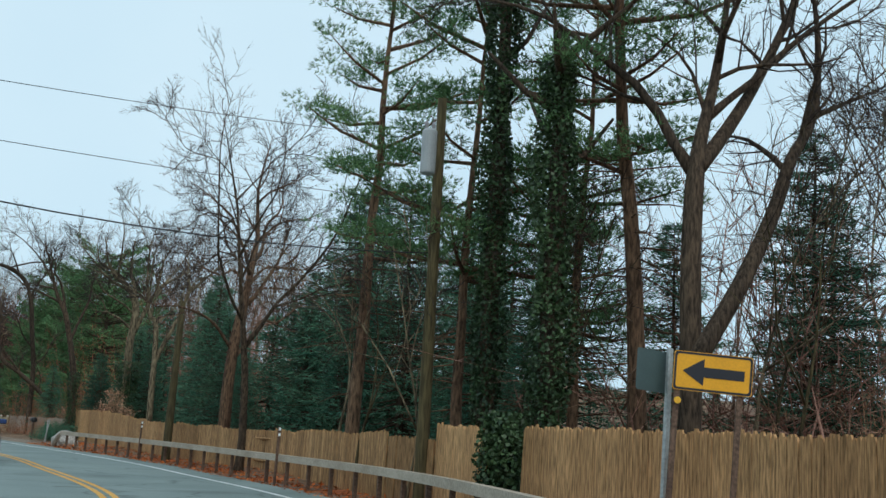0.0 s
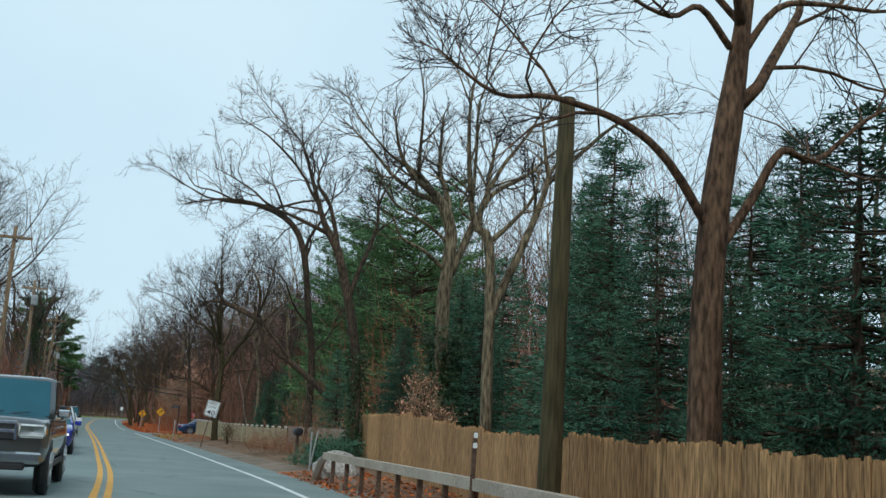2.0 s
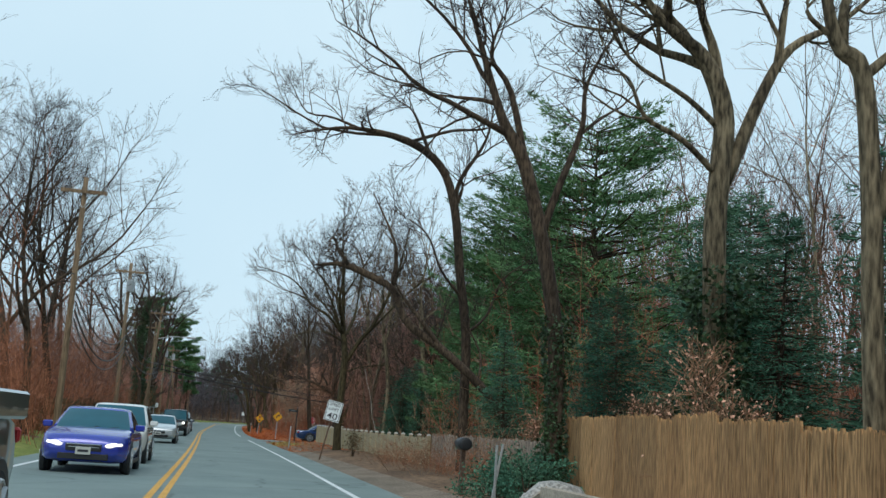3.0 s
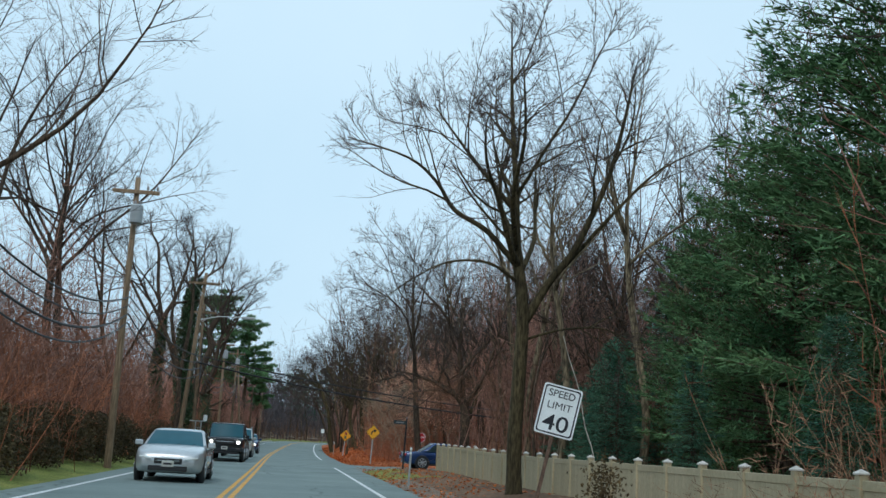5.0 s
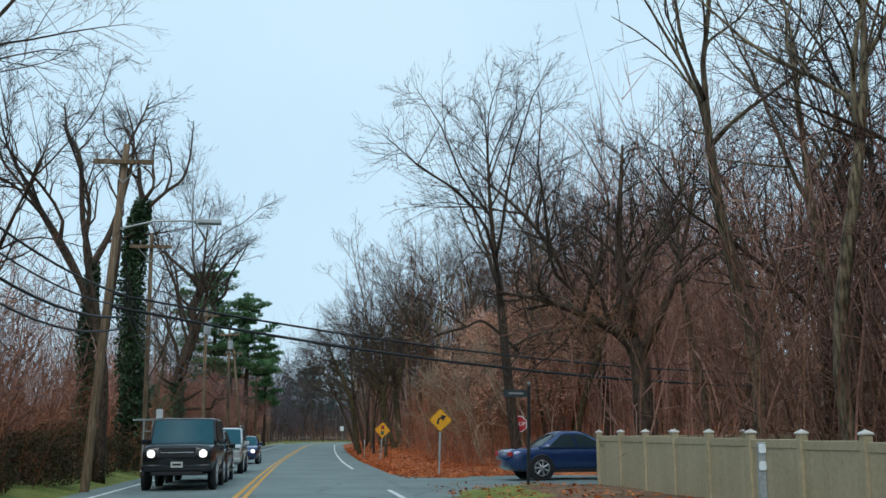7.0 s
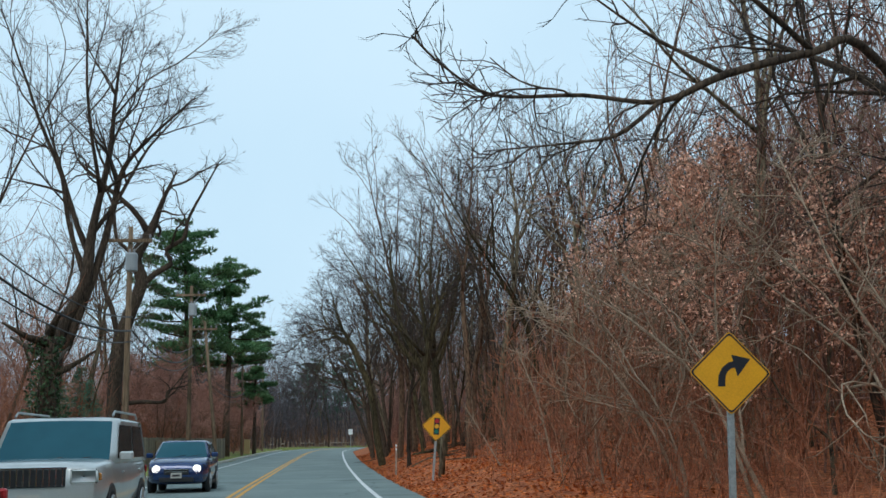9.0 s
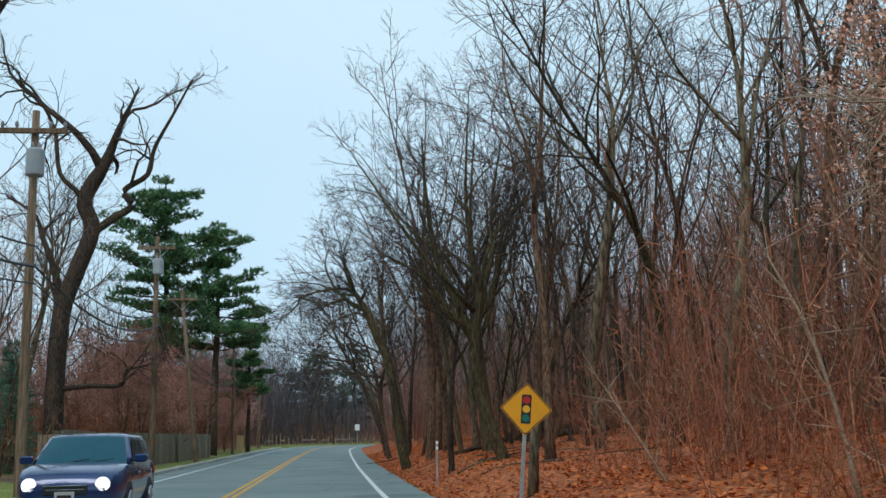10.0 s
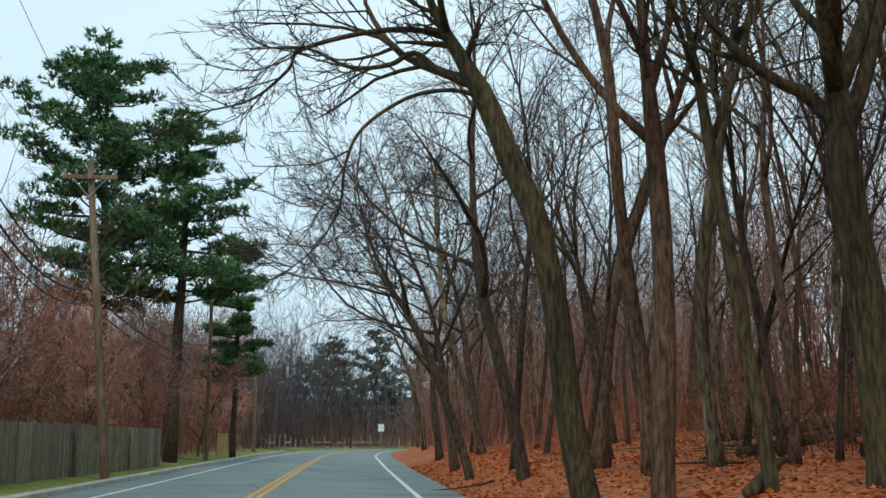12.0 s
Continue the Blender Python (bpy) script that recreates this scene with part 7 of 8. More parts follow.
ob, h = diamond(4.42, 90.4, 1.80, 0.46, 5.0, -4, "yellow diamond signal-ahead sign with a traffic light symbol")
mb = Mesh()
plate(mb, [(x, z + h) for x, z in rounded(0.17, 0.5, 0.02)], -0.009, -0.0045)
board = part("symbol", mb, BLACK, ob)
for zz, m in ((0.155, REDSIGN), (0.0, LENSYEL), (-0.155, LENSGRN)):
    mb = Mesh()
    disc(mb, (0, -0.011, zz + h), 0.066, 0.004, 18)
    part("lens", mb, m, board)
mb = Mesh()
tube(mb, [(4.75, 91.0, 0.2), (4.8, 91.0, 1.0), (4.83, 91.02, 1.55)], [0.11, 0.09, 0.07], 8)
solid("stump", mb, BARK_GREY, "short dead snag beside the road sign", "stump", smooth=True)

def arrow_sign():
    g = gz(-2.85, -55.4)
    ob = thing("arrow_sign", "yellow board with a black arrow on two posts", "sign", pose(-2.8, -55.4, g, 0, 3, -38))
    h = 2.13 - g
    for x in (-0.34, 0.28):
        post_part(ob, x, 0.03, -0.4, h + 0.15, 0.03, RUST)
    sign_plate(ob, [(x, z + h) for x, z in rounded(0.78, 0.39, 0.03)], 0.0, SIGNYELLOW, BLACK, 0.006)
    mb = Mesh()
    plate(mb, [(-0.30, h), (-0.09, h - 0.135), (-0.09, h - 0.05), (0.31, h - 0.05), (0.31, h + 0.05), (-0.09, h + 0.05), (-0.09, h + 0.135)], -0.009, -0.0045)
    part("arrow", mb, BLACK, ob)
    mb = Mesh()
    disc(mb, (-0.33, -0.01, h - 0.30), 0.035, 0.01, 14)
    part("reflector", mb, LENSYEL, ob)
    # a plate seen from its edge and back on a steel post
    ob = thing("road_sign", "dark teal back of a road sign on a steel post", "sign", pose(-2.95, -55.0, gz(-2.95, -55.0), 0, 2, 4))
    hh = 2.13 - gz(-2.95, -55.0)
    post_part(ob, 0, -0.03, -0.4, hh + 0.25, 0.035)
    sign_plate(ob, [(x - 0.2, z + hh) for x, z in rounded(0.46, 0.42, 0.03)], 0.03, SIGNBACK)


arrow_sign()


def street_sign():
    x, y = 5.57, 55.6
    g = gz(x, y)
    ob = thing("street_sign", "dark street name sign on a thin black post", "sign", pose(x, y, g, 0, 1.5, 0))
    mb = Mesh()
    tube(mb, [(0, 0, -0.3), (0, 0, 2.55 - g)], [0.045, 0.04], 8)
    post = part("post", mb, TRIM, ob)
    mb = Mesh()
    tube(mb, [(0, 0, 2.55 - g), (0, 0, 2.6 - g), (0, 0, 2.66 - g)], [0.02, 0.045, 0.01], 8)
    part("finial", mb, CERAMIC, post)
    mb = Mesh()
    plate(mb, [(x2 - 0.32, z + 2.36 - g) for x2, z in rounded(0.62, 0.17, 0.02)], -0.012, 0.0)
    p = part("panel", mb, GREENSIGN, ob)
    mb = Mesh()
    cbox(mb, (-0.32, -0.014, 2.36 - g), (0.36, 0.004, 0.05), 0.001)
    part("lettering_bar", mb, CERAMIC, p)
    # stop sign of the side road
    g = gz(7.9, 68.4)
    ob = thing("stop_sign", "red octagonal stop sign at the side road", "sign", pose(7.9, 68.4, g, 0, 0, -24))
    post_part(ob, 0, 0.03, -0.3, 2.1 - g, 0.025)
    o = [(0.31 * math.cos(radians(22.5 + 45 * k)), 0.31 * math.sin(radians(22.5 + 45 * k)) + 1.8 - g) for k in range(8)]
    sign_plate(ob, o, 0.0, REDSIGN, SIGNWHITE, 0.006)
    lettering("STOP", 0.19, SIGNWHITE, ob, Matrix.Translation((0, -0.006, 1.8 - g)))


street_sign()


def marker_post(x, y, top, label, material):
    g = gz(x, y)
    ob = thing("marker_post", label, "marker post", pose(x, y, g, 0, 1, -8), "marker posts")
    post_part(ob, 0, 0, -0.2, top - g, 0.032, material)
    for k in (0.05, 0.19):
        mb = Mesh()
        plate(mb, [(a, b + top - g - k) for a, b in rounded(0.06, 0.075, 0.02)], -0.032, -0.026)
        part("reflector", mb, SIGNWHITE, ob)


marker_post(1.25, -38.0, 1.42, "slim roadside marker post with white reflectors", RUST)
marker_post(3.05, -23.1, 1.38, "slim roadside marker post with white reflectors", RUST)
marker_post(3.95, 38.2, 1.25, "grey roadside marker post with white reflectors", STEEL)
marker_post(4.1, 100.4, 1.28, "slim pale roadside marker post with white reflectors", LOWFENCE)

# mailbox, boulder and shrub at the end of the guardrail
ob = thing("mailbox", "dark mailbox on a wooden post", "mailbox", pose(4.55, -2.4, gz(4.55, -2.4), 0, 0, 0))
mb = Mesh()
cbox(mb, (0, 0, 0.4), (0.1, 0.1, 1.1), 0.01)
part("post", mb, RUST, ob)
mb = Mesh()
tube(mb, [(0, -0.26, 1.05), (0, -0.25, 1.05), (0, 0.25, 1.05), (0, 0.26, 1.05)], [0.09, 0.13, 0.13, 0.09], 12)
part("box", mb, TRIM, ob, "arched metal box", True)
for x, y, tilt in ((4.15, -6.6, 0), (4.35, -5.6, 9)):
    ob = thing("marker_post", "thin pale steel post before the shrub", "marker post", pose(x, y, gz(x, y), 0, tilt, 0), "marker posts")
    post_part(ob, 0, 0, -0.2, 1.15, 0.022, STEEL)
bm = bmesh.new()
bmesh.ops.create_icosphere(bm, subdivisions=3, radius=1)
for v in bm.verts:
    k = 1 + 0.28 * noise.noise(v.co * 1.3) + 0.10 * noise.noise(v.co * 3.1)
    v.co = Vector((v.co.x * 0.62 * k, v.co.y * 0.5 * k, v.co.z * 0.52 * k + 0.15))
me = bpy.data.meshes.new("boulder")
bm.to_mesh(me)
bm.free()
solid("boulder", me, ROCK, "grey rounded boulder beside the end of the guardrail", "boulder", pose(4.35, -9.4, gz(4.35, -9.4)))


def juniper(x, y, rx, h, seed, count=5200):
    rng = np.random.RandomState(seed)
    ob = thing("juniper_shrub", "dark low evergreen shrub beside the road", "shrub", at_ground(x, y))
    w, g = Mesh(), Mesh()
    tips = []
    for _ in range(40):
        a, e = rng.uniform(0, 6.28), rng.uniform(0.1, 1.3)
        d = np.array((math.cos(a) * math.cos(e) * rx, math.sin(a) * math.cos(e) * rx, math.sin(e) * h))
        tube(w, [(0, 0, 0), d * 0.5 + (0, 0, 0.05), d], [0.02, 0.013, 0.004], 3, False)
        tips.append(d)
    t = np.array(tips)[rng.randint(0, 40, count)] * rng.uniform(0.45, 1.05, (count, 1)) + rng.normal(0, 0.09, (count, 3))
    t[:, 2] = abs(t[:, 2])
    leaves(g, t, rng, 0.03, slim=0.6)
    part("stem", w, BARK, ob)
    part("foliage", g, NEEDLE, ob)


juniper(5.3, -4.6, 1.35, 0.95, 51, 7000)
juniper(5.9, -1.6, 0.9, 0.8, 52, 2500)


# ---------------------------------------------------------------- utility poles and cables
def utility_pole(x, y, top, r=0.125, lean=(0, 0), arm=True, transformer=False, lamp=False, side=1, tank=0.22, wood=None):
    g = gz(x, y)
    h = top - g
    ob = thing("utility_pole", "weathered wooden utility pole" + (" with a grey transformer" if transformer else " with a street lamp arm" if lamp else " beside the road"), "utility pole",
               Matrix.Translation((x, y, g)), "utility poles")
    mb = Mesh()
    k = lambda z: (lean[0] * z / h, lean[1] * z / h)
    tube(mb, [(*k(z), z) for z in (-0.5, 0, h * 0.5, h)], [r * 1.08, r * 1.05, r * 0.9, r * 0.72], 12)
    part("pole", mb, wood or POLEWOOD, ob, smooth=True)
    if arm:
        z = h - 0.55
        cx, cy = k(z)
        mb = Mesh()
        cbox(mb, (cx, cy - 0.16, z), (1.64, 0.10, 0.13), 0.01)
        a = part("crossarm", mb, POLEWOOD, ob)
        for sx in (-0.74, -0.4, 0.4, 0.74):
            mb = Mesh()
            tube(mb, [(cx + sx, cy - 0.16, z + 0.06), (cx + sx, cy - 0.16, z + 0.14), (cx + sx, cy - 0.16, z + 0.2), (cx + sx, cy - 0.16, z + 0.24)], [0.015, 0.05, 0.045, 0.02], 8)
            part("insulator", mb, CERAMIC, a)
        for sx in (-0.5, 0.5):
            mb = Mesh()
            tube(mb, [(cx + sx, cy - 0.2, z - 0.05), (cx, cy - 0.17, z - 0.6)], [0.015, 0.015], 4)
            part("brace", mb, STEEL, a)
    if transformer:
        z, ox, oy, half = (h - 1.4, 0.12, -0.36, 0.34) if arm else (h - 1.15, 0.32 * side, -0.1, 0.45)
        cx, cy = k(z)
        cx, cy = cx + ox, cy + oy
        mb = Mesh()
        tube(mb, [(cx, cy, z - half), (cx, cy, z - half + 0.03), (cx, cy, z + half - 0.05), (cx, cy, z + half)], [tank * 0.86, tank, tank, tank * 0.77], 16)
        t = part("transformer", mb, TRANSF, ob, "grey cylindrical transformer")
        for dx in (-0.08, 0.08):
            mb = Mesh()
            tube(mb, [(cx + dx, cy, z + half - 0.03), (cx + dx, cy, z + half + 0.1), (cx + dx, cy, z + half + 0.17)], [0.03, 0.045, 0.015], 8)
            part("bushing", mb, CERAMIC, t)
        if arm:
            mb = Mesh()
            cbox(mb, (cx - ox / 2, cy - oy / 2, z + 0.1), (0.1, 0.36, 0.12), 0.01)
            part("bracket", mb, STEEL, t)
    if lamp:
        z = h - 2.45
        cx, cy = k(z)
        mb = Mesh()
        tube(mb, [(cx, cy, z), (cx + 1.0, cy, z + 0.25), (cx + 2.2, cy, z + 0.28)], [0.03, 0.028, 0.025], 6)
        a = part("lamp_arm", mb, STEEL, ob)
        mb = Mesh()
        cbox(mb, (cx + 2.5, cy, z + 0.25), (0.65, 0.26, 0.14), 0.04)
        part("lamp_head", mb, STEEL, a)
    return ob


POLES = [(-5.9, 16.5, 9.8), (-6.0, 42.0, 10.2), (-5.45, 59.5, 9.5), (-5.85, 73.0, 9.4), (-5.9, 98.5, 9.5), (-5.85, 119.5, 10.3), (-5.4, 133.0, 9.8), (-5.3, 159.0, 10.0), (-4.6, 187.0, 10.0)]
utility_pole(*POLES[0], r=0.12)
utility_pole(*POLES[1], transformer=True)
utility_pole(*POLES[2], r=0.12, lean=(0.65, 0.4), lamp=True)
utility_pole(*POLES[3], r=0.1)
utility_pole(*POLES[4], transformer=True, r=0.12)
utility_pole(*POLES[5], transformer=True)
utility_pole(*POLES[6], r=0.125, lean=(-0.95, 0.0))
utility_pole(*POLES[7], r=0.12)
utility_pole(*POLES[8], r=0.12)
utility_pole(0.75, -45.2, 8.0, r=0.13, lean=(-0.3, -0.4), arm=False, transformer=True, side=-1, tank=0.15, wood=POLE_DARK)
utility_pole(3.45, -24.8, 5.8, r=0.15, lean=(0.1, 0.1), arm=False, wood=POLE_DARK)
utility_pole(-17.0, -47.0, 8.5, r=0.14)


def cable(a, b, sag, r=0.012, label="black overhead cable between poles"):
    a, b = np.array(a, float), np.array(b, float)
    t = np.linspace(0, 1, 15)[:, None]
    mb = Mesh()
    tube(mb, a + (b - a) * t - np.array((0, 0, sag)) * 4 * t * (1 - t), [r] * 15, 4)
    solid("overhead_cable", mb, CABLE, label, "cable", group="overhead cables")


tops = [(x + (0.65 if i == 2 else -0.95 if i == 6 else 0), y, z) for i, (x, y, z) in enumerate(POLES)]
for i, (a, b) in enumerate(zip(tops, tops[1:])):
    for dx in (-0.74, 0.74):
        cable((a[0] + dx, a[1] - 0.16, a[2] - 0.33), (b[0] + dx, b[1] - 0.16, b[2] - 0.33), 0.3, 0.007)
    for k, (dz, rr) in enumerate(((4.3, 0.03), (4.6, 0.022), (4.9, 0.034), (5.2, 0.026)) if i < 2 else ((3.4, 0.024), (3.9, 0.034), (4.3, 0.022))):
        cable((a[0] + 0.15, a[1], a[2] - dz), (b[0] + 0.15, b[1], b[2] - dz), (1.1 + 0.12 * k, 0.45 + 0.15 * k)[i] if i < 2 else 0.75, rr)
for dx in (-0.74, 0.74):
    cable((POLES[0][0] + dx, 16.3, 9.47), (-14.0 + dx, -47.0, 8.2), 0.6, 0.007)
cable((POLES[0][0], 16.5, 6.2), (-16.9, -46.9, 5.9), 0.7, 0.02)
cable((0.7, -45.3, 4.95), (-16.9, -46.9, 5.4), 0.75, 0.012)
cable((0.6, -45.4, 7.2), (-16.9, -46.9, 5.7), 0.25, 0.006)
cable((0.6, -45.4, 5.9), (-16.9, -46.9, 5.1), 0.2, 0.006)
cable((-5.2, 59.8, 5.3), (40.0, 72.0, 5.3), 1.9, 0.03)
cable((-5.2, 59.8, 4.95), (40.0, 72.0, 4.9), 1.95, 0.04)


def arm_sign():
    """A tall frame of thin posts and cross arms at the verge."""
    ob = thing("sign_frame", "grey post frame with cross arms and a small white box", "sign", pose(-5.3, 70.0, gz(-5.3, 70.0), 0, 0, 0))
    for x in (-0.16, 0.16):
        post_part(ob, x, 0, -0.3, 2.15, 0.03, STEEL)
    for z in (0.5, 0.9, 1.3, 1.7):
        mb = Mesh()
        cbox(mb, (0, 0, z), (0.34, 0.03, 0.035), 0.005)
        part("rung", mb, STEEL, ob)
    mb = Mesh()
    cbox(mb, (-0.05, 0, 2.1), (1.0, 0.04, 0.06), 0.006)
    part("arm", mb, STEEL, ob)
    mb = Mesh()
    cbox(mb, (0.38, -0.02, 2.3), (0.22, 0.16, 0.34), 0.02)
    part("box", mb, SIGNWHITE, ob, "small white box")


arm_sign()
ob = thing("utility_cabinet", "tan utility cabinet at the roadside", "cabinet", pose(-5.3, 168.0, gz(-5.3, 168.0)))
mb = Mesh()
cbox(mb, (0, 0, 0.65), (0.55, 0.5, 1.4), 0.02)
part("body", mb, CABINET, ob)
mb = Mesh()
cbox(mb, (0, 0, 1.37), (0.6, 0.55, 0.06), 0.015)
part("lid", mb, CABINET, ob)
ob = thing("road_sign", "small white road sign at the bend", "sign", pose(6.6, 214, gz(6.6, 214)))
post_part(ob, 0, 0.03, -0.2, 2.6, 0.03)
sign_plate(ob, [(x, z + 2.3) for x, z in rounded(0.6, 0.75, 0.04)], 0.0, SIGNWHITE)


def far_fence():
    """Weathered posts and a few planks along the outside of the far bend."""
    ob = thing("post_fence", "low weathered tan post fence at the far bend", "fence")
    rng = np.random.RandomState(71)
    a = along(-7.2, 200, 250)[::2]
    for k, p in enumerate(a):
        g, h = gz(*p), rng.uniform(0.7, 1.5)
        mb = Mesh()
        cbox(mb, (p[0], p[1], g + h / 2 - 0.1), (0.13, 0.13, h + 0.2), 0.01)
        part("post", mb, LOWFENCE, ob)
        if k + 1 < len(a) and rng.uniform() < 0.45:
            q = a[k + 1]
            mb = Mesh()
            tube(mb, [(p[0], p[1], g + 0.5), (q[0], q[1], gz(*q) + 0.5)], [0.09, 0.09], 4)
            part("plank", mb, LOWFENCE, ob)


far_fence()


# clipped dark hedge shrubs on the far verge
for i, y in enumerate(np.arange(30, 76, 2.6)):
    x = -7.6 - 0.5 * math.sin(y)
    w, g = Mesh(), Mesh()
    rng = np.random.RandomState(700 + i)
    if i < 3:
        n = 4200
        a, e, q = rng.uniform(0, 6.28, n), rng.uniform(0, 1.5, n), rng.uniform(0.6, 1.0, n)
        c = np.stack([1.1 * np.cos(a) * np.cos(e) ** 0.6 * q, 1.5 * np.sin(a) * np.cos(e) ** 0.6 * q, 1.7 * np.sin(e) * q + 0.05], 1)
        leaves(g, c, rng, 0.055, slim=0.45)
        for k in range(14):
            tube(w, [(0, 0, -0.1), c[k] * 0.5, c[k]], [0.02, 0.012, 0.004], 3, False)
        hedge = thing("hedge_shrub", "dark evergreen hedge shrub on the verge", "shrub", at_ground(x, y), "hedge shrubs")
        part("stem", w, BARK, hedge)
        part("foliage", g, HEDGE, hedge)
        hedges = [hedge] if i == 0 else hedges + [hedge]
    else:
        put_copy(hedges[i % 3], x, y, 90 * rng.randint(4), rng.uniform(0.8, 1.15))


# ---------------------------------------------------------------- vehicles
def loft(mb, sections):
    """Skins a row of closed sections of equal length, capped at both ends."""
    v = np.array(sections, float)
    m, k = v.shape[:2]
    i, j = np.arange(m - 1)[:, None], np.arange(k)[None]
    base = mb.n
    mb.grid_faces(v.reshape(-1, 3), np.stack([i * k + j, i * k + (j + 1) % k, (i + 1) * k + (j + 1) % k, (i + 1) * k + j], -1).reshape(-1, 4))
    mb.f += [tuple(base + x for x in reversed(range(k))), tuple(base + (m - 1) * k + x for x in range(k))]


def body_section(y, w, zb, zt, crown, flat):
    """One cross-section of a car body, half width w."""
    s = zt - zb
    half = [(0.0, zb), (0.62 * w, zb), (0.90 * w, zb + 0.03), (0.97 * w, zb + 0.16 * s), (w, zb + 0.42 * s), (0.992 * w, zb + 0.68 * s), (0.965 * w, zt - 0.09 * s), (0.91 * w, zt - 0.02 * s),
            (0.80 * w, zt + crown * 0.35), (0.5 * w, zt + crown * 0.8), (0.0, zt + crown)]
    half = [(x, max(z, zb + flat * (z - zb))) for x, z in half]
    return [(x, y, z) for x, z in half] + [(-x, y, z) for x, z in reversed(half[1:-1])]


def car(name, label, place, paint, L=4.6, W=1.82, H=1.45, hood=0.95, belt=0.92, zb=0.26, nose=1.05, deck=0.75, screen=0.75, rear=0.55, boxy=False, bed=0.0, wheel=0.33, lit=False,
        grille="slats", chrome=False, rack=False):
    """A car whose front bumper stands at y = 0 and whose tail at y = L."""
    ob = thing(name, label, "car", place, "vehicles on the road")
    w = W / 2
    zf = hood - (0.06 if boxy else 0.2)
    square = 0.10 if boxy else 0.26
    body = Mesh()
    st = []
    for y in (0.0, 0.03, 0.08, 0.16, 0.28, 0.45, 0.7, nose * 0.8 + 0.1, nose, nose + 0.35, nose + 0.8, L * 0.55, L - deck - 0.45, L - deck - 0.1, L - 0.4, L - 0.2, L - 0.08, L - 0.02, L):
        front, back = max(0.0, 1 - y / 0.55), max(0.0, 1 - (L - y) / 0.5)
        k = 1 - square * front ** 2.2 - 0.14 * back ** 2.2
        if y < nose:
            top = zf + (hood - zf) * math.sin(min(1, y / nose) * math.pi / 2) - (0.10 if boxy else 0.16) * max(0, 1 - y / 0.14) ** 2
        elif y < L - deck:
            top = hood + (belt - hood) * min(1, (y - nose) / 0.6)
        else:
            top = belt - (0.06 if not bed else 0.0) * ((y - L + deck) / deck) - 0.10 * max(0, 1 - (L - y) / 0.12) ** 2
        st.append((y, k, zb + 0.16 * front ** 4 + 0.14 * back ** 3, top))
    loft(body, [body_section(y, w * k, lo, hi, 0.035, 1.0) for y, k, lo, hi in st])
    part("body", body, paint, ob, smooth=True)
    # painted cabin with panes set into it
    y0, y3 = nose - 0.02, (L - deck if not bed else L - bed)
    y1, y2 = y0 + screen + 0.08, y3 - rear
    wb, wt = w * 0.955, w * (0.76 if not boxy else 0.87)
    zt = H - 0.07
    bow = 0.10 if boxy else 0.24

    def rim(v):
        return wb + (wt - wb) * v ** 1.15, belt - 0.03 + (zt - belt + 0.03) * v

    def front_at(u, v):
        hw, z = rim(v)
        return (hw * u, y0 + (y1 - y0) * v ** (1.0 if boxy else 1.12) + bow * abs(u) ** 2.4, z + 0.02 * v * (1 - u * u))

    def rear_at(u, v):
        hw, z = rim(v)
        return (hw * u, y3 + (y2 - y3) * v - 0.6 * bow * abs(u) ** 2.4, z + 0.02 * v * (1 - u * u))

    def side_at(t, v, sx):
        hw, z = rim(v)
        ya, yb = front_at(1, v)[1], rear_at(1, v)[1]
        return (sx * hw * (1 + 0.015 * math.sin(math.pi * t)), ya + (yb - ya) * t, z)

    us, ts = np.linspace(-1, 1, 11), np.linspace(0, 1, 7)[1:-1]
    rings = []
    for v in (0.0, 0.25, 0.5, 0.75, 0.93, 1.0):
        rings.append([front_at(u, v) for u in us] + [side_at(t, v, 1) for t in ts] + [rear_at(u, v) for u in us[::-1]] + [side_at(t, v, -1) for t in ts[::-1]])
    last, mid = np.array(rings[-1]), np.array((0, (y1 + y2) / 2, 0))
    for k, up in ((0.93, 0.035), (0.75, 0.055), (0.4, 0.068), (0.1, 0.07)):
        q = mid + (last - mid) * (k, k, 0)
        q[:, 2] = zt + up
        rings.append(q.tolist())
    shell = Mesh()
    loft(shell, rings)
    part("cabin", shell, paint, ob, smooth=True)

    def pane(name, fn, a0, a1, v0, v1, push, material):
        mb = Mesh()
        n, m = 8, 4
        v = [np.array(fn(a0 + (a1 - a0) * i / n, v0 + (v1 - v0) * j / m)) + push for i in range(n + 1) for j in range(m + 1)]
        i, j = np.arange(n)[:, None], np.arange(m)[None]
        mb.grid_faces(np.array(v), np.stack([i * (m + 1) + j, (i + 1) * (m + 1) + j, (i + 1) * (m + 1) + j + 1, i * (m + 1) + j + 1], -1).reshape(-1, 4))
        return part(name, mb, material, ob, smooth=True)

    slope = np.array((0, -(zt - belt), y1 - y0)) / math.hypot(zt - belt, y1 - y0) * 0.012
    pane("windscreen", front_at, -0.92, 0.92, 0.05, 0.95, slope, WINDSCREEN)
    pane("rear_window", rear_at, -0.85, 0.85, 0.15, 0.88, (0, 0.012, 0.004), CARGLASS)
    for sx in (-1, 1):
        for t0, t1 in (((0.06, 0.47), (0.51, 0.9)) if not bed else ((0.08, 0.55), (0.6, 0.92))):
            pane("side_window", lambda t, v, sx=sx: side_at(t, v, sx), t0, t1, 0.10, 0.88, (sx * 0.012, 0, 0), CARGLASS)
    ym0 = y0 + (y3 - y0) * 0.5
